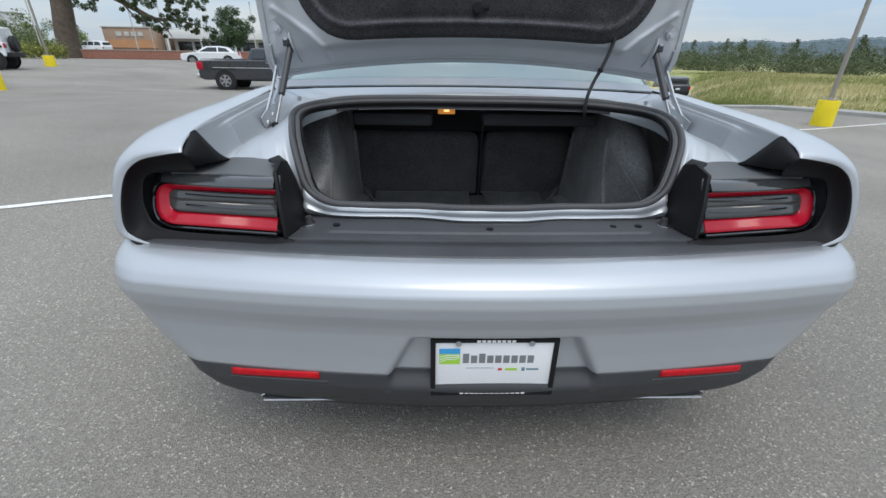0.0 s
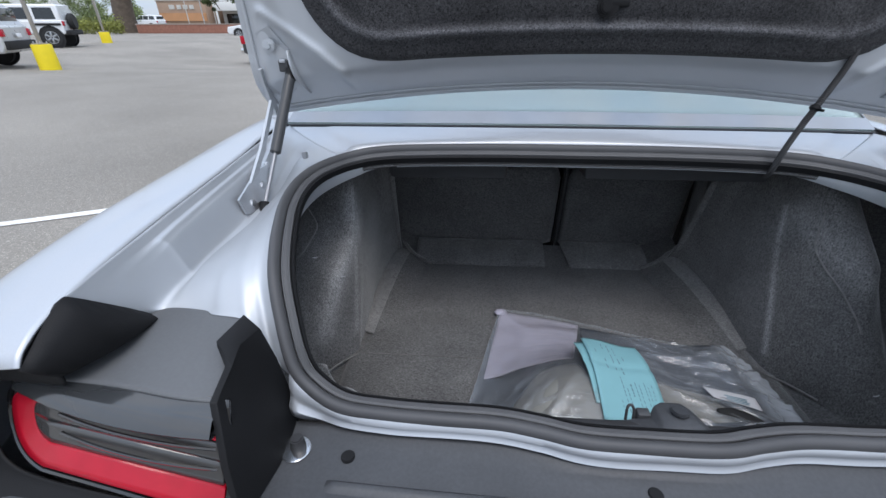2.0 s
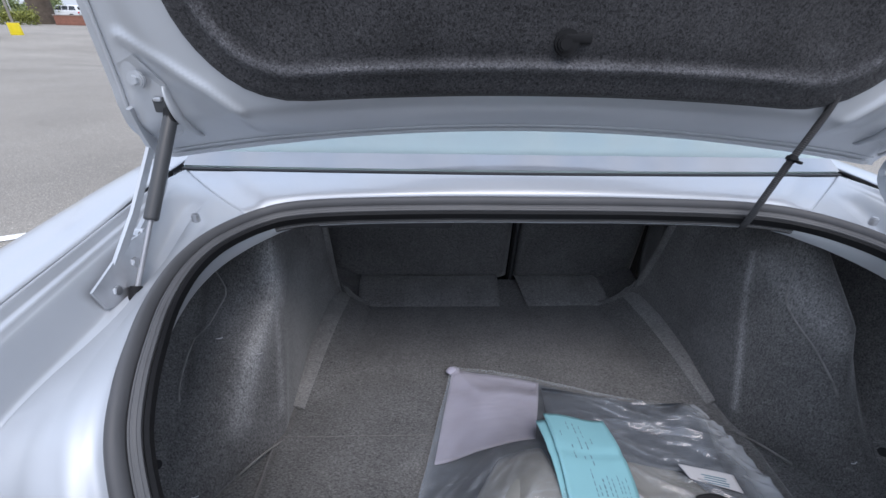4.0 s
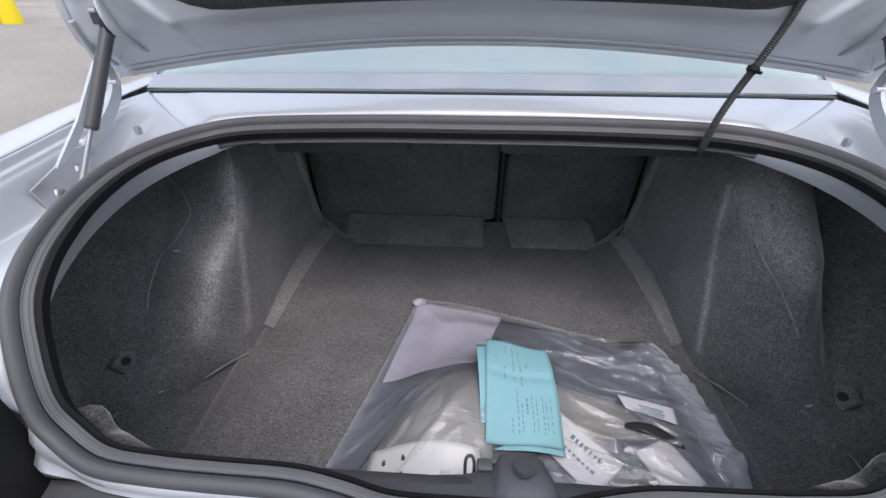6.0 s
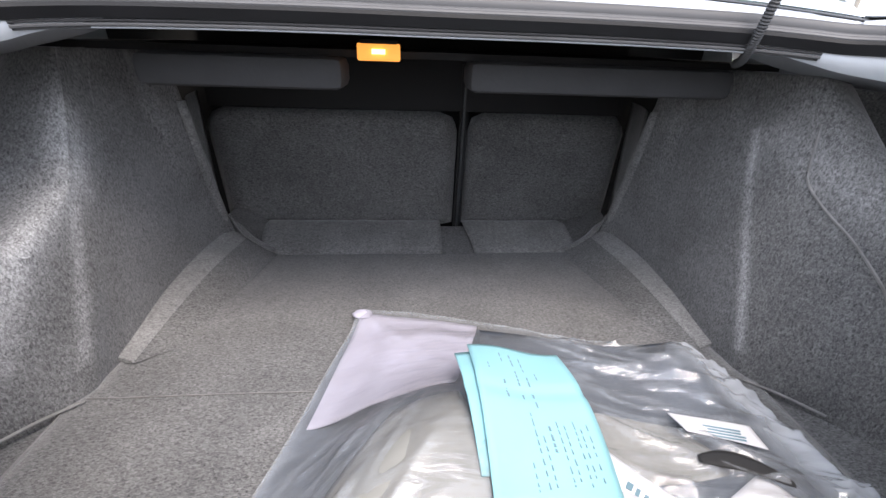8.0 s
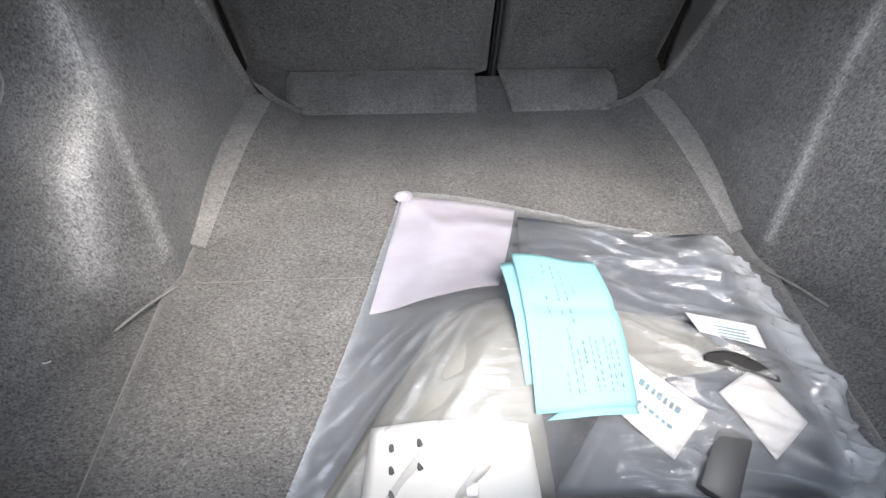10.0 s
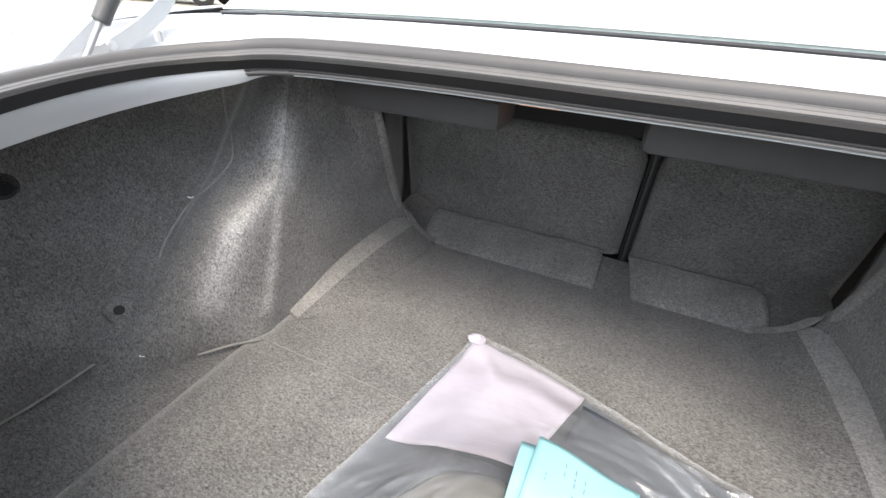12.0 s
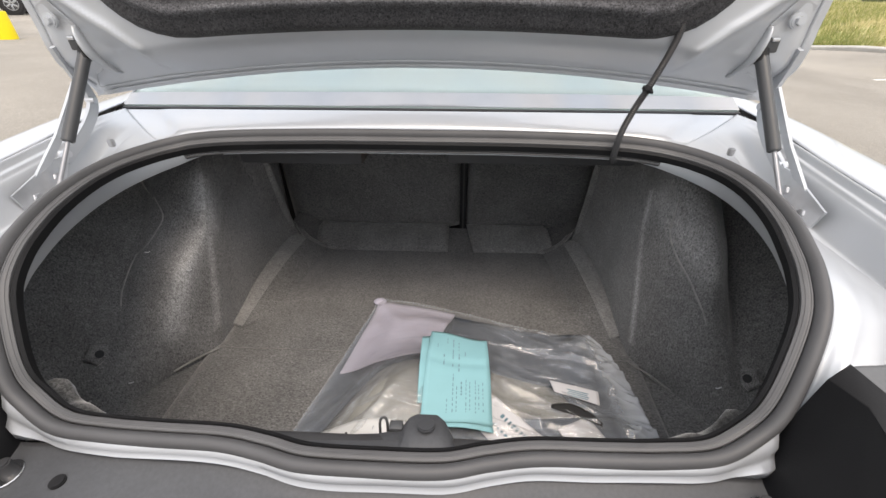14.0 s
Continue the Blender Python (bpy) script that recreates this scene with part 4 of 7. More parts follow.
    def lamp_face(name, outline, depth, material, label, shrink, n, under, slope=0.0):
        zc = sum(z for _, z in outline) / len(outline)
        rows = []
        m = len(outline)
        for k in range(n):
            t = k / (n - 1)
            rows.append([mx((lerp(x, x2, t), lamp_y(lerp(x, x2, t), lerp(z, z2, t)) + depth + slope * t, lerp(z, z2, t)), s) for (x, z), (x2, z2) in zip(outline, shrink)])
        return surf(name, rows, material, under, label, solid=0.004, offset=1)

    a = stadium(0.532, 0.882, 0.710, 0.847, 0.062)
    flat = [(x, 0.779) for x, z in a]
    lamp = lamp_face("tail_light", a, 0.022, GLOSS_BLACK, "wrap-round tail light with a red ring and smoked centre", flat, 7, car)
    ro = stadium(0.538, 0.864, 0.7265, 0.8190, 0.056)
    ri = stadium(0.538, 0.826, 0.7530, 0.8045, 0.028)
    lamp_face("red_ring", ro, -0.004, RED, "glossy red light ring", ri, 5, lamp, 0.014)
    rf = [(x, 0.782) for x, z in ri]
    lamp_face("smoked_centre", ri, 0.010, SMOKE, "smoked clear centre of the lamp", rf, 5, lamp)
    for zz, mt in ((0.797, GLOSS_BLACK), (0.772, GLOSS_BLACK)):
        tube("lamp_rib", [mx((x, lamp_y(x, zz) + 0.008, zz), s) for x in [0.545 + 0.0155 * k for k in range(16)]], 0.0022, mt, lamp, n=6)
    tube("lamp_bezel", [mx((x, lamp_y(x, z) - 0.001, z), s) for x, z in stadium(0.538, 0.873, 0.718, 0.825, 0.062)], 0.0035, GLOSS_BLACK, lamp, n=6)
    strip = ((0.8215, 0.004), (0.8235, -0.010), (0.828, -0.013), (0.8415, -0.006), (0.8455, 0.002), (0.8465, 0.022))
    surf("lens_strip", [[mx((x, lamp_y(x, z) + dy, z), s) for x in [lerp(0.540, 0.838, k / 20) for k in range(21)]] for z, dy in strip], LENS_GREY, lamp, "glossy grey strip over the red ring", sharp=50)
    # housing roof, glossy strip and cover
    back_edge = cr([(0.572, 0.358, 0.850), (0.592, 0.376, 0.853), (0.636, 0.380, 0.855), (0.650, 0.390, 0.855), (0.660, 0.412, 0.855), (0.690, 0.421, 0.855), (0.722, 0.419, 0.855), (0.738, 0.396, 0.853), (0.750, 0.370, 0.853), (0.79, 0.30, 0.857)], 60)
    front_edge = cr([(0.548, lamp_y(0.548, 0.847) + 0.016, 0.847), (0.60, lamp_y(0.60, 0.847) + 0.016, 0.849), (0.70, lamp_y(0.70, 0.847) + 0.016, 0.849), (0.81, 0.250, 0.849)], 60)
    surf("lamp_roof", [[mx(a_.lerp(b_, t) + Vector((0, 0, 0.003 * math.sin(math.pi * t))), s) for a_, b_ in zip(front_edge, back_edge)] for t in (0, 0.04, 0.2, 0.5, 0.8, 0.96, 1)], ROOF_GREY, lamp, "grey plastic roof of the lamp housing", solid=0.006)
    # black inner end cover
    pts = [(0.520, 0.168, 0.706), (0.510, 0.25, 0.700), (0.510, 0.318, 0.700), (0.518, 0.334, 0.742), (0.536, 0.346, 0.805), (0.556, 0.356, 0.850), (0.580, 0.366, 0.865), (0.584, 0.304, 0.868), (0.547, 0.266, 0.866), (0.540, 0.216, 0.860), (0.528, 0.185, 0.79)]
    bm = bmesh.new()
    vo = [bm.verts.new(mx(p, s)) for p in pts]
    cen = bm.verts.new(mx((0.555, 0.305, 0.864), s))
    for k in range(len(vo)):
        bm.faces.new([vo[k], vo[(k + 1) % len(vo)], cen])
    part("lamp_end_cover", bm, BLACK_MATT, lamp, "black plastic cover at the end of the lamp", solid=0.009, offset=0, bevel=0.002)
    # black flap at the fender end
    rows = [[mx(p, s) for p in cr(q, 12)] for q in (
        [(0.7435, 0.206, 0.906), (0.748, 0.245, 0.928), (0.751, 0.284, 0.946), (0.748, 0.30, 0.935), (0.744, 0.34, 0.893), (0.738, 0.378, 0.852)],
        [(0.738, 0.212, 0.895), (0.738, 0.24, 0.905), (0.738, 0.28, 0.915), (0.734, 0.30, 0.905), (0.730, 0.335, 0.880), (0.726, 0.370, 0.853)],
        [(0.740, 0.232, 0.871), (0.725, 0.25, 0.870), (0.712, 0.28, 0.868), (0.708, 0.30, 0.866), (0.708, 0.33, 0.862), (0.712, 0.362, 0.855)])]
    surf("corner_flap", rows, BLACK_MATT, car, "black rubber flap at the fender end", solid=0.006, offset=0)

    # strut, bracket, hinge
    low, top = Vector((s * 0.696, 0.700, 0.892)), Vector((s * 0.669, 0.887, 1.137))
    mid = top.lerp(low, 0.60)
    strut = part("gas_strut", cyl_bm(0.0115, (top - mid).length, 18, m=between(top, mid), bevel=0.002), STRUT, car, "dark grey gas strut holding up the lid")
    part("strut_rod", cyl_bm(0.0042, (mid - low).length, 12, m=between(mid, low)), ROD, strut, "thin bright strut rod")
    for q, r in ((low, 0.011), (top, 0.012)):
        part("ball_socket", cyl_bm(r, 0.026, 14, m=between(q - Vector((0, 0.006, 0.010)), q + Vector((0, 0.006, 0.010))), bevel=0.002), BLACK_MATT, strut)
    part("strut_bracket", plate_bm([mx(p, s) for p in ((0.722, 0.650, 0.928), (0.715, 0.655, 0.895), (0.706, 0.700, 0.880), (0.706, 0.745, 0.912), (0.724, 0.80, 0.957), (0.730, 0.76, 0.955))], 0.004, (-s, 0, 0)), STEEL, car, "zinc steel strut bracket")
    for q in ((0.720, 0.686, 0.908), (0.722, 0.745, 0.926)):
        part("bracket_bolt", cyl_bm(0.009, 0.012, 6, m=Matrix.Translation((s * (q[0] - 0.006), q[1], q[2])) @ Matrix.Rotation(radians(90), 4, "Y"), bevel=0.001), STEEL, car)
    arm = cr([(s * 0.728, 0.79, 0.945), (s * 0.735, 0.88, 0.985), (s * 0.742, 0.935, 1.03), (s * 0.745, 0.925, 1.09), (s * 0.742, 0.905, 1.15)], 18)
    part("hinge_arm", sweep_bm(arm, [(-0.004, -0.012), (-0.004, 0.012), (0.004, 0.012), (0.004, -0.012)], up=(0, -0.6, 0.8)), SILVER_INNER, car, "silver painted hinge arm")
    part("hinge_link", sweep_bm([(s * 0.722, 0.70, 0.925), (s * 0.727, 0.80, 0.99), (s * 0.731, 0.90, 1.075)], [(-0.003, -0.008), (-0.003, 0.008), (0.003, 0.008), (0.003, -0.008)], up=(0, -0.6, 0.8)), SILVER_INNER, car, "silver painted hinge link")
    for q in ((0.738, 0.93, 1.035), (0.730, 0.80, 0.955)):
        part("hinge_pin", cyl_bm(0.007, 0.02, 12, m=Matrix.Translation((s * q[0], q[1], q[2])) @ Matrix.Rotation(radians(90), 4, "Y")), STEEL, car)


    part("deck_stud", cyl_bm(0.007, 0.016, 10, m=Matrix.Translation((s * 0.640, 0.825, 0.972)), bevel=0.002), STEEL, car)
    part("pillar_filler", plate_bm([(s * x, y, 0.981) for x, y in ((0.690, 1.040), (0.790, 1.040), (0.815, 1.085), (0.815, 1.150), (0.720, 1.120))], 0.004, (0, 0, -1)), SILVER, car, "silver panel at the foot of the roof pillar")


# deck strip between seal and rear window
def gap_line(x):
    return Vector((x, 0.978 + 0.077 * (abs(x) / 0.755) ** 2, 1.011 - 0.020 * (abs(x) / 0.755) ** 2))


rows = [[] for _ in range(8)]
for j in range(201):
    x = lerp(-0.765, 0.765, j / 200)
    xs = x * 0.74
    q = loop_at(xs, True)
    a = Vector((q.x, q.y + 0.008, q.z - 0.004))
    b = gap_line(x) - Vector((0, 0.006, 0.002))
    flat_ = 1 - ss(0.66, 0.76, abs(x))
    for k, (t, d) in enumerate(((0, 0), (0.18, 0.004), (0.35, 0.004), (0.5, 0.003), (0.7, 0.002), (0.9, 0.001), (0.97, 0.0), (1, -0.02))):
        fold_at = lerp(0.735, 0.650, t)
        rows[k].append(a.lerp(b, t) + Vector((0, 0, (d if t == 1 else d * flat_) - 0.009 * ss(fold_at - 0.016, fold_at + 0.016, abs(x)) * math.sin(math.pi * t) ** 0.7)))
surf("deck_strip", rows, SILVER, car, "silver painted panel below the rear window", sharp=40, solid=0.002)

# rear window: black band, then tinted glass up to the roof, both paled for reflected sky
rows, frit = [], []
for k in range(15):
    t = k / 14
    row = []
    for j in range(61):
        x = lerp(-0.775, 0.775, j / 60)
        g = gap_line(x) + Vector((0, 0.004, 0.001))
        top = Vector((x * 0.74, 1.72 + 0.03 * (x / 0.775) ** 2, 1.405 - 0.045 * (x / 0.775) ** 2))
        p = g.lerp(top, t)
        p.z += 0.050 * math.sin(math.pi * t)
        row.append(p)
    rows.append(row)
surf("rear_window", rows, SKY_GLASS, car, "tinted rear window glass", solid=0.004, shadow=False)
surf("window_band", [[p.lerp(q, t) + Vector((0, -0.002, 0.004)) for p, q in zip(rows[0], rows[1])] for t in (0.0, 0.3, 0.62)], FRIT, car, "dark band along the window edge, greyed for reflected sky")
tube("window_rubber", [p + Vector((0, -0.006, -0.003)) for p in rows[0]], 0.004, RUBBER, car, n=6)

# roof, windscreen, bonnet, side glass
def cross(y, w, z, drop):
    return [Vector((lerp(-w, w, j / 24), y + 0.03 * abs(lerp(-1, 1, j / 24)) ** 2, z - drop * abs(lerp(-1, 1, j / 24)) ** 2.4)) for j in range(25)]


surf("roof", [cross(y, w, z, 0.05) for y, w, z in ((1.72, 0.574, 1.405), (1.9, 0.60, 1.435), (2.3, 0.61, 1.450), (2.7, 0.60, 1.435), (2.9, 0.59, 1.405))], SILVER, car, "silver painted roof", solid=0.01)
surf("windscreen", [cross(y, w, z, 0.05) for y, w, z in ((2.9, 0.59, 1.405), (3.2, 0.64, 1.29), (3.5, 0.68, 1.15), (3.72, 0.71, 1.03))], GLASS, car, solid=0.004, shadow=False)
surf("bonnet", [cross(y, w, z, 0.06) for y, w, z in ((3.68, 0.76, 1.03), (4.0, 0.77, 1.00), (4.5, 0.74, 0.94), (4.85, 0.66, 0.84), (4.98, 0.60, 0.72))], SILVER, car, solid=0.01)
surf("front_bumper", [cross(y, w, z, 0.03) for y, w, z in ((4.97, 0.66, 0.74), (5.02, 0.72, 0.6), (5.02, 0.72, 0.45), (4.95, 0.70, 0.25))], SILVER, car, solid=0.01)
for s in (-1, 1):
    low_ = [(s * 0.775, 1.07, 0.998), (s * 0.78, 1.5, 1.01), (s * 0.765, 2.0, 1.008), (s * 0.755, 2.6, 0.995), (s * 0.755, 3.2, 0.975), (s * 0.75, 3.68, 0.985)]
    hi_ = [(s * 0.735, 1.16, 1.08), (s * 0.62, 1.60, 1.33), (s * 0.57, 1.95, 1.388), (s * 0.57, 2.5, 1.395), (s * 0.585, 2.88, 1.365), (s * 0.705, 3.62, 1.03)]
    a, b = cr(low_, 40), cr(hi_, 40)
    surf("pillar_panel", [[p.lerp(q, t) for p, q in zip(a[:16], b[:16])] for t in (0, 0.5, 1)], SILVER, car, "silver rear roof pillar", solid=0.004)
    surf("side_window", [[p.lerp(q, t) for p, q in zip(a[15:], b[15:])] for t in (0, 0.5, 1)], CAR_GLASS, car, solid=0.004)
    for y in (1.07, 4.0):
        turn = Matrix.Rotation(radians(90), 4, "Y")
        prof = [(0.25, -0.11), (0.33, -0.115), (0.348, -0.09), (0.352, 0.0), (0.348, 0.09), (0.33, 0.115), (0.25, 0.11)]
        rr = [[Vector((s * 0.845 + b_, y + a_ * math.cos(q), 0.35 + a_ * math.sin(q))) for a_, b_ in prof] for q in [2 * math.pi * k / 40 for k in range(40)]]
        wheel = part("wheel", cyl_bm(0.255, 0.16, 32, m=Matrix.Translation((s * 0.845, y, 0.35)) @ turn, bevel=0.01), GLOSS_BLACK, car, "black alloy wheel with a low tyre")
        surf("tyre", rr, TYRE, wheel, cv=True)
        for k in range(5):
            q = 2 * math.pi * k / 5
            bm = box_bm((0.03, 0.06, 0.22), (0, 0, 0.12), 0.008)
            bmesh.ops.transform(bm, matrix=Matrix.Translation((s * 0.925, y, 0.35)) @ Matrix.Rotation(q, 4, "X"), verts=bm.verts)
            part("spoke", bm, ALLOY, wheel)
# unseen plate, added to keep light from below out of the trunk
part("underbody", box_bm((1.5, 4.5, 0.02), (0, 2.55, 0.235)), BLACK_MATT, car)
part("bulkhead", box_bm((1.8, 0.02, 0.75), (0, 1.68, 0.60)), SHELF, car)
part("dashboard", box_bm((1.45, 0.4, 0.25), (0, 3.45, 0.86), 0.05), SEAT, car)
for x in (-0.38, 0.38):
    part("rear_seat_back", box_bm((0.62, 0.14, 0.55), (x, 1.80, 0.80), 0.05), SEAT, car)
    part("front_seat", box_bm((0.52, 0.16, 0.80), (x, 2.55, 0.80), 0.06), SEAT, car)
part("parcel_shelf", box_bm((1.30, 0.62, 0.012), (0, 1.36, 0.965)), SEAT, car)
sticker = part("window_sheet", box_bm((0.34, 0.004, 0.24), (-0.02, 3.30, 1.16), 0, Matrix.Rotation(radians(-55), 4, "X")), PAPER, car, "white price sheet behind the windscreen")


# ---------------------------------------------------------------- trunk lid, standing open
def lid_edge(x):
    return 1.101 - 0.066 * (abs(x) / 0.76) ** 2


def liner_sdf(x, z):
    """Distance to the outline of the felt liner: negative inside."""
    z = z + 0.014 * min(1.6, (x / 0.42) ** 2)
    qx, qz = abs(x) - 0.43, abs(z - 1.50) - 0.122
    return math.hypot(max(qx, 0), max(qz, 0)) + min(max(qx, qz), 0) - 0.20


LID_CREASE = [(0.712, 1.262), (0.652, 1.224), (0.593, 1.183), (0.549, 1.142), (0.537, 1.104)]


def crease_gap(x, z):
    """Distance to the pressed diagonal fold in the lid's corner."""
    best = 1.0
    for (x0, z0), (x1, z1) in zip(LID_CREASE, LID_CREASE[1:]):
        dx, dz = x1 - x0, z1 - z0
        t = min(1.0, max(0.0, ((abs(x) - x0) * dx + (z - z0) * dz) / (dx * dx + dz * dz)))
        best = min(best, math.hypot(abs(x) - x0 - t * dx, z - z0 - t * dz))
    return best


def lid_y(x, z):
    e = z - lid_edge(x)
    y = 0.980 - 0.070 * ss(-0.01, 0.085, e) - 0.018 * ss(0.03, 0.13, e)
    y -= 0.10 * max(0, z - 1.18) + 0.06 * max(0, z - 1.5) ** 2
    y -= 0.014 * ss(0.090, 0.045, liner_sdf(x, z)) + 0.0075 * math.exp(-(crease_gap(x, z) / 0.0085) ** 2) * ss(0.015, 0.05, e)
    y += 0.022 * ss(0.72, 0.765, abs(x))
    return y


ZTOP = 1.80
inner_rows, outer_rows = [], []
for i in range(121):
    t = i / 120
    ri_, ro_ = [], []
    for j in range(241):
        u = lerp(-1, 1, j / 240)
        x = u * (0.772 - 0.05 * ss(0.75, 1.0, t) ** 2)
        z = lerp(lid_edge(x), ZTOP - 0.06 * abs(u) ** 4, t ** 1.5)
        ri_.append((x, lid_y(x, z), z))
        yo = 0.985 - 0.10 * max(0, z - 1.18) - 0.06 * max(0, z - 1.5) ** 2 + 0.004 - 0.03 * abs(u) ** 3
        outer_rows_y = max(yo, lid_y(x, z) + 0.003)
        ro_.append((x * 1.012, outer_rows_y, z + (0.004 if i else -0.004)))
    inner_rows.append(ri_)
    outer_rows.append(ro_)
lid = part("trunk_lid", grid_bm(inner_rows), SILVER_INNER, car, "open trunk lid, its silver painted inner frame", sharp=60)
bm = grid_bm(outer_rows)
part("lid_skin", bm, SILVER, lid, "silver painted outer skin of the lid", sharp=60)
border = [r[0] for r in inner_rows] + inner_rows[-1][1:] + [r[-1] for r in inner_rows[::-1]][1:] + inner_rows[0][::-1][1:-1]
border_o = [r[0] for r in outer_rows] + outer_rows[-1][1:] + [r[-1] for r in outer_rows[::-1]][1:] + outer_rows[0][::-1][1:-1]
surf("lid_hem", [border, [(Vector(a) * 1 + Vector(b)) / 2 + Vector((0.003 * (1 if a[0] > 0 else -1), 0, 0)) for a, b in zip(border, border_o)], border_o], SILVER_INNER, lid, cu=True, sharp=60)
for dz, r in ((0.006, 0.0028), (0.016, 0.002)):
    tube("edge_bead", [(x, lid_y(x, lid_edge(x) + dz) - 0.002, lid_edge(x) + dz) for x in [lerp(-0.74, 0.74, k / 60) for k in range(61)]], r, SILVER_INNER, lid, n=8)
for s in (-1, 1):
    tube("side_bead", [(s * (0.752 - 0.0 * k), lid_y(0.752, 1.06 + 0.02 * k) - 0.003, 1.06 + 0.02 * k) for k in range(30)], 0.004, SILVER_INNER, lid, n=8)
    part("hinge_plate", plate_bm([(s * x, lid_y(x, z) - 0.0025, z) for x, z in ((0.735, 1.06), (0.700, 1.09), (0.676, 1.10), (0.664, 1.19), (0.700, 1.235), (0.735, 1.22))], 0.0015, (0, -1, 0)), SILVER_INNER, lid, "silver painted hinge plate on the lid")
    ear = cr([(0.667, 0, 1.188), (0.661, 0, 1.160), (0.655, 0, 1.125), (0.650, 0, 1.090)], 12)
    surf("strut_tab", [[(s * p.x, lid_y(p.x, p.z) - h_ * math.sin(math.pi * (k + 1) / 13) ** 0.6, p.z) for k, p in enumerate(ear)] for h_ in (-0.004, 0.012, 0.026)], SILVER_INNER, lid, "folded steel ear beside the strut", solid=0.003)
    part("strut_mount", box_bm((0.022, 0.008, 0.026), (s * 0.682, lid_y(0.68, 1.15) - 0.006, 1.156), 0.003), STRUT, lid)
    part("mount_slot", box_bm((0.014, 0.006, 0.007), (s * 0.682, lid_y(0.68, 1.17) - 0.008, 1.166), 0.002), STEEL, lid)
    part("lid_bolt", cyl_bm(0.014, 0.010, 20, m=Matrix.Translation((s * 0.704, 0.880, 1.197)) @ Matrix.Rotation(radians(90), 4, "X"), bevel=0.002), SILVER_INNER, lid)
    part("lid_bolt_head", cyl_bm(0.008, 0.016, 6, m=Matrix.Translation((s * 0.704, 0.876, 1.197)) @ Matrix.Rotation(radians(90), 4, "X"), bevel=0.001), SILVER_INNER, lid)

# felt liner
c0 = (0.0, 1.50)
rows = []
NB = 140
edge = []
for k in range(NB):
    a = 2 * math.pi * k / NB
    lo_, hi_ = 0.0, 1.5
    for _ in range(30):
        md = (lo_ + hi_) / 2
        if liner_sdf(c0[0] + md * math.cos(a), min(1.79, c0[1] + md * math.sin(a) * 0.9)) < 0:
            lo_ = md
        else:
            hi_ = md
    edge.append((c0[0] + lo_ * math.cos(a), min(1.77, c0[1] + lo_ * math.sin(a) * 0.9)))
for f_ in (1.0, 0.995, 0.985, 0.97, 0.955, 0.94, 0.925, 0.91, 0.895, 0.88, 0.865, 0.85, 0.835, 0.82, 0.805, 0.79, 0.77, 0.74, 0.70, 0.6, 0.45, 0.3, 0.15, 0.02):
    row = []
    for ex, ez in edge:
        x, z = c0[0] + (ex - c0[0]) * f_, c0[1] + (ez - c0[1]) * f_
        d = liner_sdf(x, z)
        y = lid_y(x, z) + 0.002 - 0.012 * ss(0.0, -0.012, d)
        y -= 0.010 * math.exp(-((d + 0.052) / 0.008) ** 2)
        y += 0.004 * math.exp(-((d + 0.068) / 0.008) ** 2)
        y += 0.006 * ss(0.05, 0.03, abs(abs(x) - 0.445)) * ss(1.24, 1.28, z) * ss(0.0, -0.03, d)
        row.append((x, y, z))
    rows.append(row)
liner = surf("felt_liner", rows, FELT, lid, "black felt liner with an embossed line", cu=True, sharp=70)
rub_shine = liner.data.attributes.new("rub_shine", "FLOAT", "POINT")
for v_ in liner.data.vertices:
    rub_shine.data[v_.index].value = 1.6 * math.exp(-((liner_sdf(v_.co.x, v_.co.z) + 0.052) / 0.007) ** 2)
part("liner_hole", cyl_bm(0.020, 0.006, 20, m=Matrix.Translation((0.0, lid_y(0, 1.268) - 0.012, 1.268)) @ Matrix.Rotation(radians(90), 4, "X")), BLACK_MATT, lid)
part("liner_knob", cyl_bm(0.012, 0.016, 16, m=Matrix.Translation((-0.004, lid_y(0, 1.268) - 0.016, 1.266)) @ Matrix.Rotation(radians(90), 4, "X"), bevel=0.003), BLACK_MATT, lid)
part("liner_slot", box_bm((0.045, 0.006, 0.016), (0.018, lid_y(0, 1.272) - 0.012, 1.274), 0.003), BLACK_MATT, lid)

# corded wiring loom from body to lid
cord = cr([(0.452, 0.925, 0.914), (0.440, 0.897, 0.922), (0.430, 0.872, 0.950), (0.430, 0.858, 0.998), (0.446, 0.861, 1.044), (0.466, 0.870, 1.080), (0.485, 0.874, 1.125), (0.498, 0.875, 1.165), (0.502, 0.873, 1.200), (0.500, 0.872, 1.238), (0.497, 0.886, 1.258)], 60)
loom = tube("wiring_loom", cord, 0.0055, RUBBER, car, "black corrugated wiring loom to the lid", n=10)
rows = []
dense = cr(cord, 260)
for k, (p, a, b) in enumerate(frames_along(dense, False, (1, 0, 0))):
    r = 0.0070 if k % 2 else 0.0058
    rows.append([p + a * (r * math.cos(q)) + b * (r * math.sin(q)) for q in [2 * math.pi * m_ / 10 for m_ in range(10)]])
surf("loom_ribs", rows, RUBBER, loom, cu=True, sharp=10)
part("loom_tie", cyl_bm(0.0105, 0.012, 12, m=between((0.462, 0.868, 1.073), (0.468, 0.871, 1.086)), bevel=0.003), BLACK_MATT, loom)
part("loom_tie_tail", box_bm((0.006, 0.018, 0.005), (0.466, 0.856, 1.078), 0.001), BLACK_MATT, loom)

# ---------------------------------------------------------------- trunk lining
FLOOR = 0.386


def floor_z(y):
    return FLOOR - 0.026 * ss(1.0, 1.38, y)


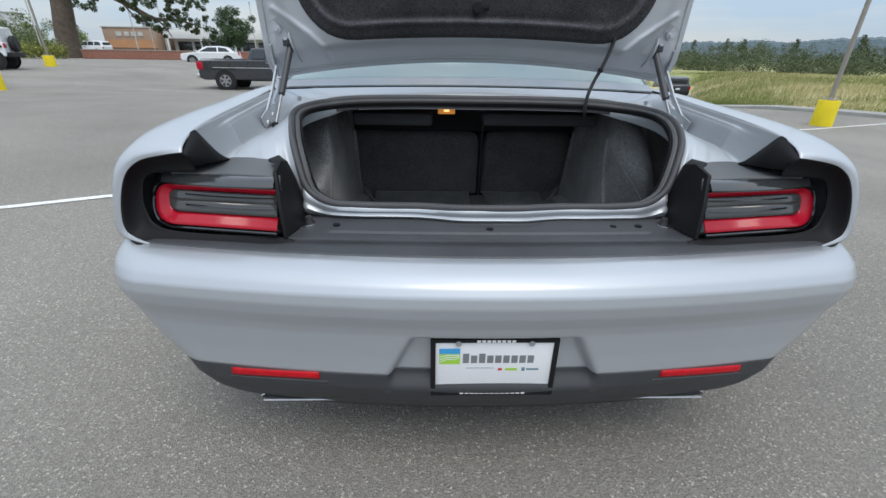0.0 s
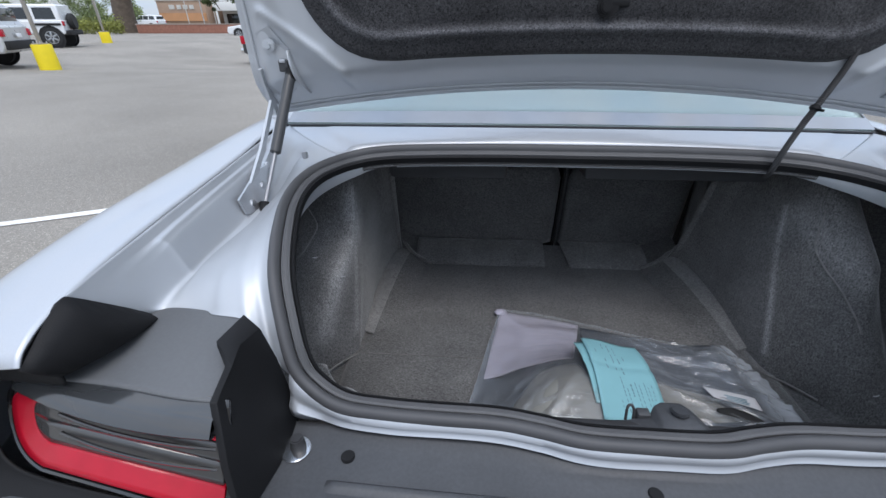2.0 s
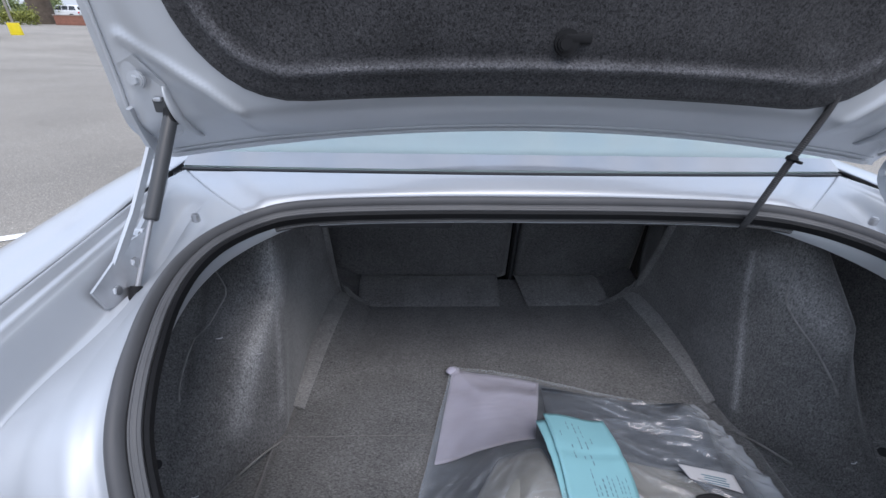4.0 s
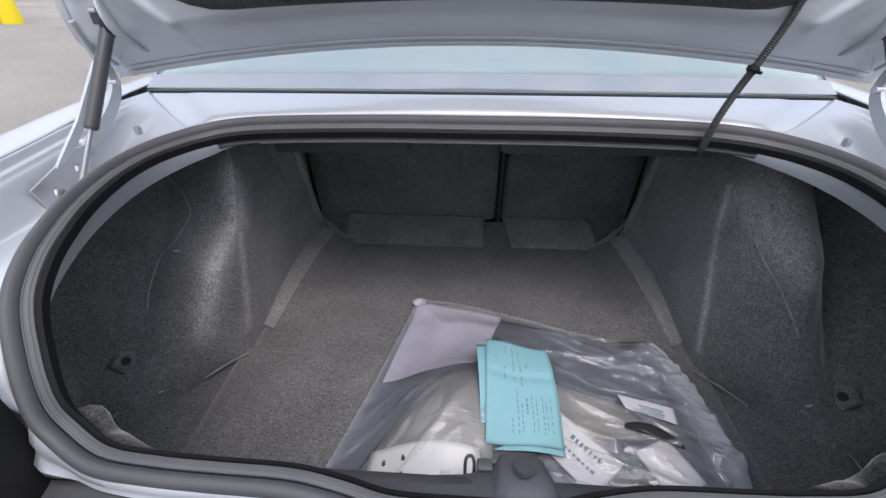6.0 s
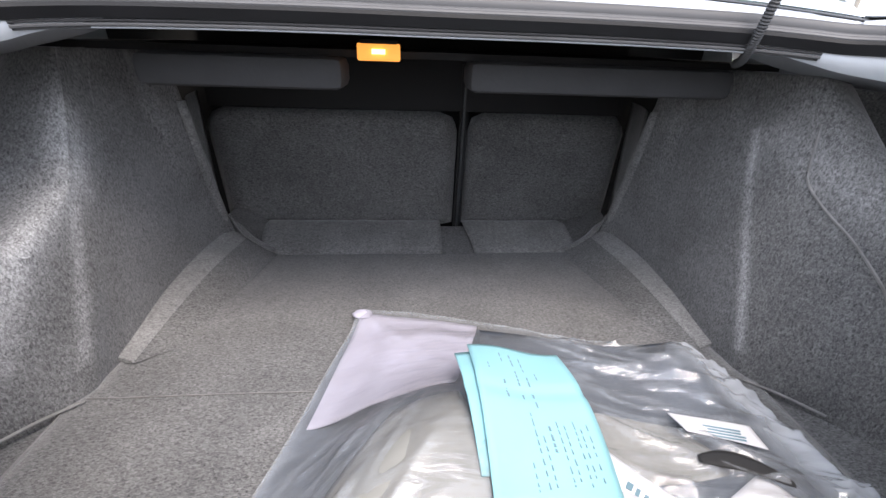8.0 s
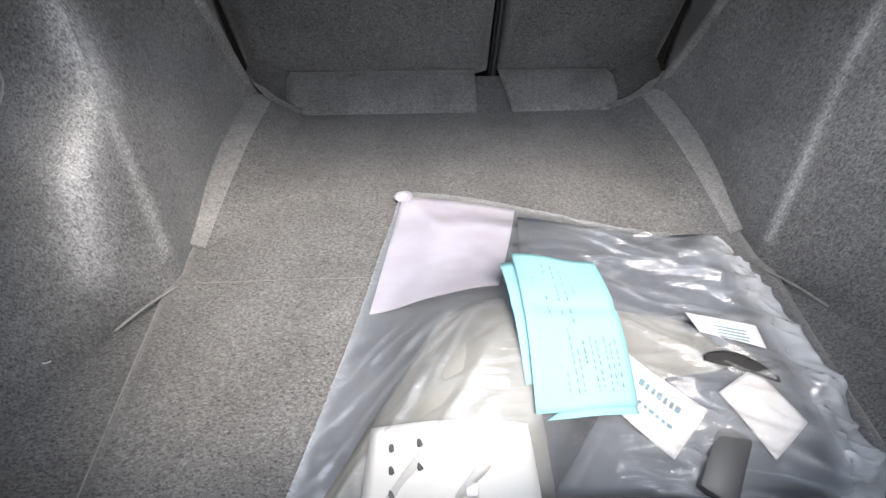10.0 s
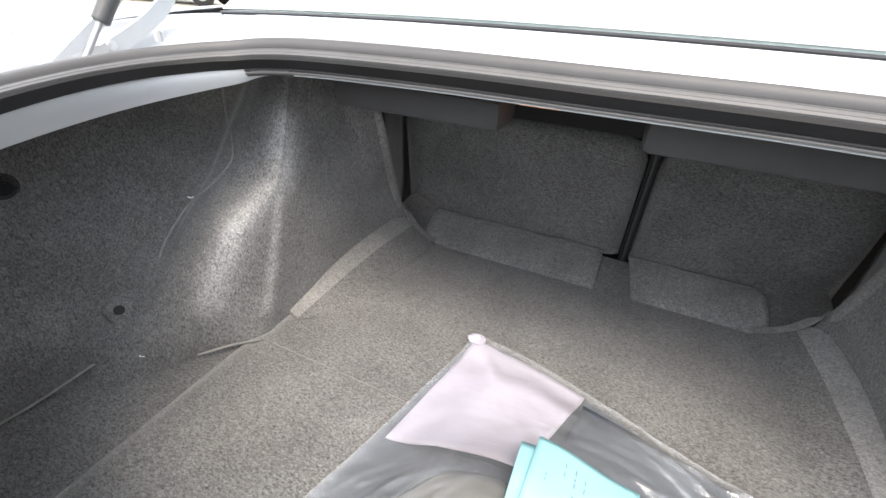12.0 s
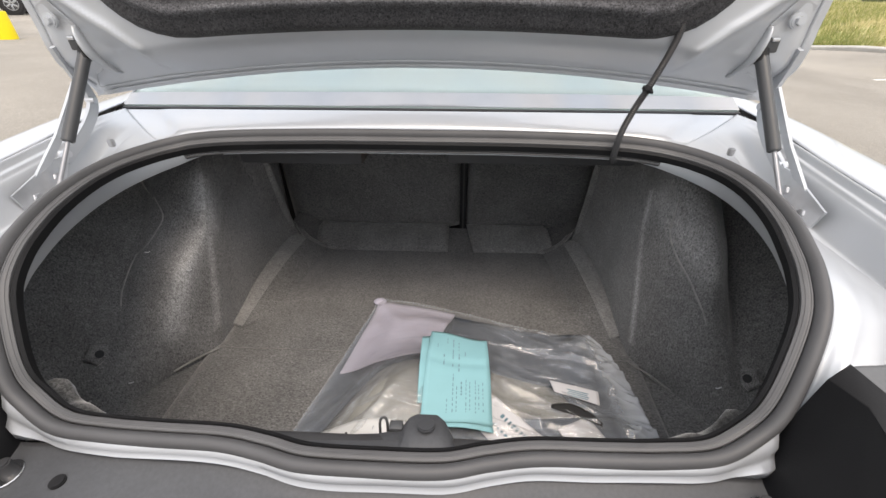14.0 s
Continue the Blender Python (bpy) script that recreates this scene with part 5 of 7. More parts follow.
rows = []
for i in range(41):
    y = lerp(0.325, 1.40, i / 40)
    row = []
    for j in range(41):
        u = lerp(-1, 1, j / 40)
        w = 0.592 if y < 0.81 else lerp(0.575, 0.50, ss(0.83, 1.38, y))
        x = u * w
        z = floor_z(y) + 0.0025 * noise.noise(Vector((x * 4, y * 4, 1.3)))
        row.append((x, y, z))
    rows.append(row)
surf("trunk_floor", rows, CARPET, car, "dark grey carpeted trunk floor", solid=0.008, offset=-1)
# sewn edge across the floor
tube("floor_seam", [(x, 0.809, floor_z(0.81) + 0.0022 + 0.0025 * noise.noise(Vector((x * 4, 0.809 * 4, 1.3)))) for x in [lerp(-0.57, 0.57, k / 60) for k in range(61)]], 0.0010, THREAD, car, "pale stitched seam across the trunk floor", n=6)
for s in (-1, 1):
    # pale tube imitates the highlight along the floor board's edge
    tube("floor_binding", [(s * 0.5905, y, FLOOR + 0.0005 + 0.0025 * noise.noise(Vector((s * 0.5905 * 4, y * 4, 1.3)))) for y in [lerp(0.335, 0.805, k / 40) for k in range(41)]], 0.0016, THREAD, car, "pale line for the highlight along the floor board edge", n=6)

from mathutils.bvhtree import BVHTree

ZS = [lerp(0.372, 0.90, k / 59) for k in range(60)]


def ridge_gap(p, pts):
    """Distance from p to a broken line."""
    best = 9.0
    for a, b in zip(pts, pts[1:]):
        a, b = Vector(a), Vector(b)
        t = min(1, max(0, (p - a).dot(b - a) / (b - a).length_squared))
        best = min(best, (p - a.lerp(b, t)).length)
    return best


# moulded ridges over the wheel arches: felt stretched pale, highlights painted along the broad ones
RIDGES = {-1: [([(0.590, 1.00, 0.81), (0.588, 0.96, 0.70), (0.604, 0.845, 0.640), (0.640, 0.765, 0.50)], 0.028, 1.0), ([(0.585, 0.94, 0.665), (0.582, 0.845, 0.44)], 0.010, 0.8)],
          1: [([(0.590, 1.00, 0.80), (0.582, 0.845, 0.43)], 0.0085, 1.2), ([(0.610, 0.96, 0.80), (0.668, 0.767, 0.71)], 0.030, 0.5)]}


WELL = ((0.372, 0.655, 0.715), (0.50, 0.640, 0.765), (0.64, 0.606, 0.845), (0.70, 0.592, 0.940), (0.81, 0.594, 0.998), (0.91, 0.60, 1.03))


def well_ridge(z):
    """Crest of the wheel arch on the driver's side at height z."""
    for a, b in zip(WELL, WELL[1:]):
        if z <= b[0]:
            t = (z - a[0]) / (b[0] - a[0])
            return lerp(a[1], b[1], t), lerp(a[2], b[2], t)
    return WELL[-1][1:]


def side_column(z, s=1):
    """Plan of the side lining at height z, from the rear lip forward to the seats (right-hand side)."""
    h = z - 0.385
    out = 0.10 * ss(0, 0.36, h)
    y4 = 0.560 + 1.06 * h
    y5 = 0.695 + 0.27 * max(0, z - 0.43) + 0.6 * max(0, z - 0.74)
    y5b = 0.775 + 0.34 * max(0, z - 0.43)
    y6 = 0.838 + 0.446 * (z - 0.43)
    x5 = 0.672 - 0.01 * h
    if y5 < y4 - 0.16:
        y5 = y4 - 0.16
    up = ss(0.70, 0.875, z)
    x5b, sag = 0.612, 0.02
    p7 = ((0.767 + x5) / 2, (y4 + y5) / 2 - sag)
    if s < 0:
        x5b, y5b = well_ridge(z)
        x5, y5 = lerp(0.767, x5b, 0.6), lerp(y4, y5b, 0.6) - 0.012
        p7 = (lerp(0.767, x5b, 0.3), lerp(y4, y5b, 0.3) - 0.006)
    lean = 0.34 * max(0, z - 0.446)
    return [(0.597, 0.335 + 0.0 * h, z), (0.70, 0.338, z), (0.785 + out * 0.6, 0.365, z), (0.822 + out, 0.43, z), (0.826 + out, 0.52, z),
            (0.812 + out, min(0.60, y4 + 0.02) - 0.02, z) if h < 0.05 else (0.815 + out, lerp(0.60, y4 - 0.05, 0.6), z),
            (0.767 + 0.03 * up, y4, z), (*p7, z), (x5, y5, z), (x5b, y5b, z), (0.582 + 0.02 * up, y6, z),
            (0.576 + 0.02 * up, y6 + 0.06, z), (0.572 + 0.03 * up, 1.06, z), (0.566 + 0.02 * up, 1.18 - 0.1 * lean, z), (0.548, 1.300 - lean, z), (0.534, 1.338 - lean, z), (0.526, 1.350 - lean, z), (0.527, 1.358 - lean, z), (0.545, 1.368 - lean, z), (0.60, 1.385 - lean, z)]


for s in (-1, 1):
    base = [[mx(p, s) for p in cr(side_column(z, s), 190)] for z in ZS]
    rows = []
    for zi, r in enumerate(base):
        row = []
        for k, p in enumerate(r):
            q = p.copy()
            nv = noise.noise(Vector((q.x * 7, q.y * 7, q.z * 5))) * 0.004
            q.x += nv * s
            dip = Vector((abs(q.x) - 0.862, (q.y - 0.690) * 1.1, (q.z - 0.470) * 0.95)).length
            q.x += 0.045 * s * ss(0.060, 0.048, dip)
            q.y += 0.012 * ss(0.062, 0.040, dip)
            q.z = min(q.z, 0.795 + 0.07 * ss(0.42, 0.62, q.y) + 0.035 * ss(0.72, 0.85, q.y))
            row.append(q)
        rows.append(row)
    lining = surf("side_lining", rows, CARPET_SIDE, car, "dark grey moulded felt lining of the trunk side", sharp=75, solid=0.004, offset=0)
    rub_shine = lining.data.attributes.new("rub_shine", "FLOAT", "POINT")
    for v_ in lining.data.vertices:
        rub_shine.data[v_.index].value = min(1.3, sum(k_ * math.exp(-(ridge_gap(Vector((abs(v_.co.x), v_.co.y, v_.co.z)), r_) / w_) ** 2) for r_, w_, k_ in RIDGES[s]))
    tree = BVHTree.FromPolygons([v_.co for v_ in lining.data.vertices], [p_.vertices for p_ in lining.data.polygons])

    def press(p, lift=0.003):
        """The point of the lining behind p, seen from the middle of the trunk."""
        c = Vector((0.0, 0.46, 0.80))
        hit = tree.ray_cast(c, (mx(p, s) - c).normalized())[0]
        return (hit + (c - hit).normalized() * lift) if hit is not None else mx(p, s)

    # pocket floor outside the floor board, and the ramp beside the wheel arch
    rows = []
    for t in (0, 0.02, 0.3, 0.6, 1.0):
        row = []
        for k in range(21):
            y = lerp(0.325, 0.83, k / 20)
            row.append((s * lerp(0.5945, 0.88, t), y, FLOOR - 0.014 + 0.043 * t * t + (-0.012 if t == 0 else 0)))
        rows.append(row)
    surf("pocket_floor", rows, CARPET, car, "dark felt floor of the side pocket", solid=0.003)
    ramp_ = [[(s * 0.578, 0.90, 0.392), (s * 0.577, 1.05, 0.42), (s * 0.566, 1.2, 0.44), (s * 0.540, 1.345, 0.450)],
             [(s * 0.545, 0.89, 0.3885), (s * 0.528, 1.05, 0.412), (s * 0.512, 1.2, 0.425), (s * 0.492, 1.36, 0.425)],
             [(s * 0.500, 0.925, 0.3865), (s * 0.488, 1.05, 0.400), (s * 0.470, 1.2, 0.398), (s * 0.452, 1.37, 0.385)],
             [(s * 0.470, 0.935, 0.383), (s * 0.460, 1.05, 0.382), (s * 0.445, 1.2, 0.372), (s * 0.430, 1.37, 0.360)]]
    rows = [cr(r, 16) for r in ramp_]
    surf("floor_ramp", [cr(c, 10) for c in zip(*rows)], CARPET, car, "sloping carpet fillet beside the wheel arch", sharp=70)
    welt = [[a_.lerp(b_, t) + Vector((-0.0015 * s, 0, 0.004 if 0 < t < 1 else 0.001)) for a_, b_ in zip(rows[0], rows[1])] for t in (0.0, 0.08, 0.5, 0.92, 1.0)]
    surf("ramp_welt", welt, PALE_CARPET, car, "pale carpet strip beside the wheel arch", sharp=70)
    # lining turned in behind the pillar, towards the seat back
    surf("lining_return", [[(s * lerp(0.552, 0.615, t) + s * 0.010 * math.sin(math.pi * t), lerp(1.305, 1.505, t), z) for t in (0, 0.2, 0.4, 0.6, 0.8, 1)] for z in (0.43, 0.55, 0.67, 0.79)], CARPET, car, "dark felt turned in beside the seat back", solid=0.004)
    # frayed carpet edge inside the rear lip
    path = [p for p in inner if p.x * s > 0.42 and p.y < 0.375]
    rows = []
    for k, p in enumerate(path):
        wob = 0.011 * noise.noise(Vector((p.x * 30, p.y * 30, 0)))
        far = Vector((0, 0.80, p.z)) - p
        far.z = 0
        n_in = far.normalized()
        low = 0.03 * ss(0.335, 0.375, p.y)
        wob -= low
        rows.append([p + n_in * a_ + Vector((0, 0, b_ + wob)) for a_, b_ in ((0.004, -0.010), (0.016, -0.012), (0.026, -0.022), (0.028, -0.040), (0.018, -0.058), (0.0, -0.12))])
    surf("carpet_edge", rows, FRAY, car, "frayed grey carpet edge below the lip", sharp=80, solid=0.003)
    turn_in = Matrix.Rotation(radians(90), 4, "Y")
    clip_at = Matrix.Translation(press((0.898, 0.645, 0.728))) @ turn_in
    part("lining_clip", cyl_bm(0.027, 0.005, 22, r2=0.023, m=clip_at, bevel=0.002), FELT, car)
    part("clip_button", cyl_bm(0.013, 0.022, 18, m=clip_at, bevel=0.003), BLACK_MATT, car)
    patch_at = Matrix.Translation(press((0.866, 0.694, 0.458), 0.010)) @ (Matrix.Translation((0, 0, 0)) @ Vector((-0.8 * s, -0.35, 0.45)).to_track_quat("Z", "Y").to_matrix().to_4x4())
    part("side_recess", cyl_bm(0.030, 0.010, 5, r2=0.024, m=patch_at, bevel=0.002), CARPET_SIDE, car, "raised felt pad with a hole in the side lining")
    part("recess_hole", cyl_bm(0.0095, 0.012, 16, m=patch_at), SHELF, car)
    for k in range(2):
        part("trim_clip", box_bm((0.046, 0.012, 0.005), (0, 0, 0), 0.001, Matrix.Translation((s * 0.606, 0.412 - 0.005 * k, 0.803 - 0.016 * k)) @ Matrix.Rotation(radians(-18 * s), 4, "Y")), STEEL, car, "small grey clip inside the opening")
    crease = [press(p) for p in cr([(0.775, 1.02, 0.84), (0.765, 1.005, 0.80), (0.765, 1.0, 0.765), (0.765, 0.985, 0.725), (0.765, 0.93, 0.685), (0.768, 0.865, 0.648), (0.772, 0.80, 0.595), (0.78, 0.775, 0.56)], 24)]
    tube("lining_seam", crease, 0.0024, THREAD, car, "pale thread along a seam of the lining", n=6)
    for pts, r in (([(0.770, 0.600, 0.424), (0.792, 0.50, 0.405), (0.812, 0.405, 0.398)], 0.0026), ([(0.578, 0.812, 0.389), (0.615, 0.770, 0.393), (0.650, 0.718, 0.396)], 0.0026)):
        off = 0.010
        tube("lining_seam", [mx((q.x - off, q.y - off, q.z), s) for q in cr(pts, 20)], r, THREAD, car, "pale thread along a seam of the lining", n=6)

# rear wall of the trunk below the lip
surf("lip_lining", [[(x, y, z) for x in [lerp(-0.61, 0.61, k / 30) for k in range(31)]] for y, z in ((0.322, 0.72), (0.338, 0.70), (0.345, 0.60), (0.338, 0.45), (0.330, 0.37))], CARPET_SIDE, car, solid=0.003)
surf("lip_trim", [[(x, 0.328 + dy + 0.03 * ss(0.36, 0.52, abs(x)), 0.716 + dz + 0.012 * ss(0.36, 0.52, abs(x))) for x in [lerp(-0.50, 0.50, k / 40) for k in range(41)]] for dy, dz in ((0.0, 0.0), (0.010, 0.001), (0.020, -0.004), (0.024, -0.020), (0.022, -0.05))], RUBBER, car, "black plastic trim inside the sill")

# seat backs, split to the right of the middle
def seat_panel(x0, x1):
    rows = []
    for k in range(14):
        z = lerp(0.395, 0.752, k / 13)
        y = 1.520 - 0.11 * (z - 0.395)
        row = []
        for j in range(33):
            u = j / 32
            rnd = 0.022 * (ss(0.05, 0.0, u) + ss(0.95, 1.0, u)) + 0.020 * ss(0.715, 0.752, z)
            inset = 0.014 * ss(0.68, 0.752, z) ** 2
            x = lerp(x0 + inset, x1 - inset, u)
            row.append((x, y + rnd + 0.003 * noise.noise(Vector((x * 9, z * 9, 5.0))), z - 0.018 * ss(0.06, 0.0, min(u, 1 - u)) * ss(0.70, 0.752, z)))
        rows.append(row)
    return surf("seat_back", rows, CARPET, car, "dark grey carpeted back of the folding seat", solid=0.01)


# added dark plate stands in for the shade between seat tops and shelf
part("seat_top_plate", box_bm((1.16, 0.012, 0.15), (0, 1.485, 0.832), 0.002), SHELF, car, "dark plate for the shaded gap above the seat backs")
seat_panel(-0.605, 0.098)
seat_panel(0.126, 0.605)
for x in (0.104, 0.112, 0.120):
    part("seat_split", sweep_bm([(x, 1.530 if x != 0.112 else 1.522, 0.38), (x, 1.474 if x != 0.112 else 1.466, 0.88)], [(-0.003, -0.006), (-0.003, 0.006), (0.003, 0.006), (0.003, -0.006)], up=(0, 1, 0.1)), SHELF if x != 0.112 else STRUT, car)
for x0, x1, skew in ((-0.475, 0.056, -0.02), (0.125, 0.44, 0.03)):
    rows = []
    for t in (0, 0.06, 0.3, 0.6, 0.9, 1.0):
        row = []
        for k in range(25):
            u = k / 24
            x = lerp(x0, x1, u) + skew * (1 - t) * (1 if x0 > 0 else 0)
            crumple = 0.012 * ss(0.16, 0.0, u if x0 < 0 else 1 - u)
            row.append((x, lerp(1.378, 1.515, t), lerp(0.362, 0.410, t) + 0.006 * math.sin(math.pi * t) + 0.002 * noise.noise(Vector((x * 20, t * 3, 0))) + crumple * math.sin(math.pi * t) * 2 + (-0.003 if t == 0 else 0.002)))
        rows.append(row)
    surf("hinge_flap", rows, FLAP, car, "loose carpet flap at the foot of the seat back", solid=0.003)
surf("flap_bridge", [[(x, y, z) for x in (0.02, 0.06, 0.12, 0.16)] for y, z in ((1.37, 0.358), (1.45, 0.372), (1.515, 0.39))], CARPET, car)
for s in (-1, 1):
    # folded edge of the lining beside the seat, pale where it is stretched, curling out at its foot
    strip_ = []
    for k in range(17):
        t = k / 16
        z = lerp(0.455, 0.800, t)
        y = 1.350 - 0.34 * max(0, z - 0.446)
        w = 0.017 * (0.75 + 0.35 * math.sin(math.pi * t)) + 0.004 * noise.noise(Vector((z * 9, s, 0)))
        x = 0.531 - 0.010 * t + 0.012 * ss(0.10, 0.0, t)
        strip_.append([mx((x + 0.006, y - w, z), s), mx((x - 0.004, y - w * 0.55, z), s), mx((x - 0.007, y, z), s), mx((x - 0.001, y + w * 0.5, z), s), mx((x + 0.012, y + w * 0.6, z), s)])
    surf("pillar_edge", [cr(r_, 9) for r_ in strip_], FLAP, car, "pale folded edge of the lining beside the seat", sharp=80, solid=0.003)

    rows = []
    for i in range(7):
        row = []
        for j in range(9):
            u, t = j / 8, i / 6
            x, y, z = lerp(0.425, 0.575, u), lerp(1.345, 1.535, t), lerp(lerp(0.352, 0.440, u ** 1.3), lerp(0.385, 0.455, u), t)
            z += 0.010 * noise.noise(Vector((x * 26 * s, y * 24, 3.0)))
            row.append((s * x, y, z))
        rows.append(row)
    surf("carpet_corner", rows, CARPET, car, "crumpled carpet in the corner by the seat", sharp=80)

    curl = [[mx(p, s) for p in cr(q, 14)] for q in (
        [(0.522, 1.345, 0.500), (0.505, 1.352, 0.450), (0.470, 1.372, 0.402), (0.445, 1.385, 0.372)],
        [(0.512, 1.333, 0.488), (0.492, 1.332, 0.446), (0.462, 1.346, 0.408), (0.440, 1.375, 0.372)],
        [(0.500, 1.350, 0.462), (0.480, 1.358, 0.426), (0.455, 1.374, 0.394), (0.428, 1.392, 0.368)])]
    surf("carpet_fold", [cr(c, 7) for c in zip(*curl)], FLAP, car, "loose curled fold of carpet by the seat", sharp=80, solid=0.003)

# shelf above, with foam blocks and the lamp
part("shelf_underside", box_bm((1.36, 0.46, 0.012), (0, 1.33, 0.905)), SHELF, car)
part("deck_underside", box_bm((1.26, 0.21, 0.006), (0, 1.035, 0.9405)), SHELF, car)
for x0, x1, y in ((-0.49, -0.155, 1.08), (0.062, 0.56, 1.10)):
    part("foam_block", box_bm((x1 - x0, 0.10, 0.052), ((x0 + x1) / 2, y, 0.874), 0.014), FOAM, car, "dark foam block under the shelf")
LX, LY, LZ = -0.0955, 1.055, 0.9095
lamp_box = part("trunk_lamp", box_bm((0.072, 0.022, 0.027), (LX, LY, LZ), 0.003), AMBER, car, "small lit amber trunk lamp")
part("lamp_bulb", cyl_bm(0.004, 0.022, 10, m=Matrix.Translation((LX, LY - 0.013, LZ + 0.001)) @ Matrix.Rotation(radians(90), 4, "Y")), BULB, lamp_box)
part("lamp_holder", box_bm((0.062, 0.03, 0.010), (LX, LY + 0.005, LZ + 0.014), 0.002), BLACK_MATT, lamp_box)

# striker and its cover on the sill
surf("latch_cover", [[(x, y, z) for x, y, z in ((-0.115, 0.347, 0.706), (-0.06, 0.350, 0.708), (-0.005, 0.354, 0.709), (0.028, 0.360, 0.712), (0.038, 0.372, 0.722), (0.050, 0.378, 0.724), (0.080, 0.378, 0.724), (0.092, 0.370, 0.720), (0.104, 0.350, 0.712))],
     [(x, 0.332, z) for x, z in ((-0.115, 0.716), (-0.06, 0.718), (-0.005, 0.719), (0.028, 0.721), (0.036, 0.730), (0.050, 0.734), (0.082, 0.734), (0.096, 0.729), (0.108, 0.720))],
     [(x, 0.312, z) for x, z in ((-0.115, 0.722), (-0.06, 0.722), (-0.005, 0.722), (0.028, 0.724), (0.036, 0.728), (0.050, 0.730), (0.082, 0.730), (0.098, 0.727), (0.110, 0.722))]], DARK_TRIM, car, "grey plastic latch cover on the sill", solid=0.010, bevel=0.003)
part("cover_clip", cyl_bm(0.0125, 0.006, 24, m=Matrix.Translation((0.066, 0.350, 0.7355)) @ Matrix.Rotation(radians(-11), 4, "X"), bevel=0.0015), VALANCE, car)
striker = tube("striker", cr([(-0.003, 0.358, 0.690), (-0.003, 0.364, 0.716), (-0.001, 0.367, 0.723), (0.003, 0.368, 0.7245), (0.006, 0.367, 0.722), (0.008, 0.364, 0.715), (0.008, 0.358, 0.690)], 28), 0.0022, STRUT, car, "dark steel latch striker loop", n=8)
part("striker_block", box_bm((0.020, 0.016, 0.026), (0.021, 0.362, 0.706), 0.003), STRUT, striker)
part("striker_pin", cyl_bm(0.006, 0.012, 12, m=Matrix.Translation((0.034, 0.364, 0.705)) @ Matrix.Rotation(radians(90), 4, "Y"), bevel=0.002), BLACK_MATT, striker)


# ---------------------------------------------------------------- the clear bag in the trunk
def bag_edge(v):
    """Left and right edges of the bag at v: 0 at the seats' end, 1 at the sill."""
    L_ = [(-0.150, 1.020), (-0.188, 0.87), (-0.222, 0.72), (-0.262, 0.57), (-0.298, 0.45), (-0.312, 0.372)]
    R_ = [(0.478, 0.868), (0.520, 0.790), (0.545, 0.690), (0.552, 0.57), (0.556, 0.46), (0.508, 0.385)]
    f_ = v * 5
    k = min(int(f_), 4)
    return [lerp(a[k][q], a[k + 1][q], f_ - k) for a in (L_, R_) for q in (0, 1)]


def bag_top(x, y):
    """Height of the bag's upper skin over the carpet."""
    d0 = math.exp(-(((x + 0.03) / 0.12) ** 2 + ((y - 0.62) / 0.14) ** 2))
    d1 = math.exp(-(((x - 0.10) / 0.17) ** 2 + ((y - 0.63) / 0.19) ** 2))
    d2 = math.exp(-(((x - 0.38) / 0.16) ** 2 + ((y - 0.55) / 0.17) ** 2))
    d3 = math.exp(-(((x + 0.06) / 0.14) ** 2 + ((y - 0.48) / 0.13) ** 2))
    d4 = math.exp(-(((x - 0.46) / 0.08) ** 2 + ((y - 0.80) / 0.10) ** 2))
    return FLOOR + 0.018 + 0.055 * d0 + 0.085 * d1 + 0.045 * d2 + 0.070 * d3 + 0.040 * d4 + 0.012 * ss(0.70, 0.95, y)


bag = None
def bag_base(u, v):
    """The bag's upper skin without its creases, and how far inside its edges (u, v) lies."""
    lx, ly, rx, ry = bag_edge(v)
    x, y = lerp(lx, rx, u), lerp(ly, ry, u) + 0.010 * math.sin(math.pi * u * 2) * (1 - v)
    inside = min(u, 1 - u, v * 1.2, (1 - v) * 1.2)
    z = FLOOR + 0.010 + 0.014 * ss(0.10, 0.0, v) + (bag_top(x, y) - FLOOR - 0.006) * ss(0, 0.16, inside)
    return Vector((x, y, z)), inside


def ridged(x, y, z):
    return max(0.0, 1 - 3.2 * abs(noise.noise(Vector((x, y, z))))) ** 2


rows, milky = [], []
for i in range(131):
    v = i / 130
    row = []
    for j in range(171):
        u = j / 170
        p, m_ = bag_base(u, v)
        turn = 0.30 if p.x > 0.15 else -0.75
        a_, b_ = p.x * math.cos(turn) - p.y * math.sin(turn), p.x * math.sin(turn) + p.y * math.cos(turn)
        fan = ss(0.12, 0.24, p.x) + 0.8 * ss(0.02, -0.06, p.x) * ss(0.74, 0.64, p.y)
        w1 = ridged(a_ * 4.5, b_ * 17, 0.3)
        w2 = ridged(a_ * 9, b_ * 38, 4.1)
        w3 = noise.noise(Vector((p.x * 30, p.y * 24 + p.x * 16, 2.1)))
        edge_ = ss(0.86, 0.97, u) * ss(0.02, 0.12, v)
        puff = edge_ * (0.022 + 0.022 * noise.noise(Vector((v * 9, u * 3, 7.0))) + 0.010 * ridged(u * 12, v * 14, 1.0)) * ss(1.0, 0.985, u)
        p.z += (0.010 * w1 * (0.2 + fan) + 0.0055 * w2 * (0.15 + fan) + 0.0025 * w3) * ss(0, 0.06, m_) + puff + 0.005 * (1 - ss(0, 0.16, m_)) * max(0, w3)
        p.x += 0.012 * ss(0.90, 1.0, u) * noise.noise(Vector((v * 4.5, 1.0, 3.0)))
        row.append(p)
        milky.append(min(1.0, 0.9 * edge_ + 0.28 * w2 * fan + 0.25 * ss(0.03, 0.0, min(u, v)) + 0.5 * ss(0.90, 1.0, v)))
    rows.append(row)
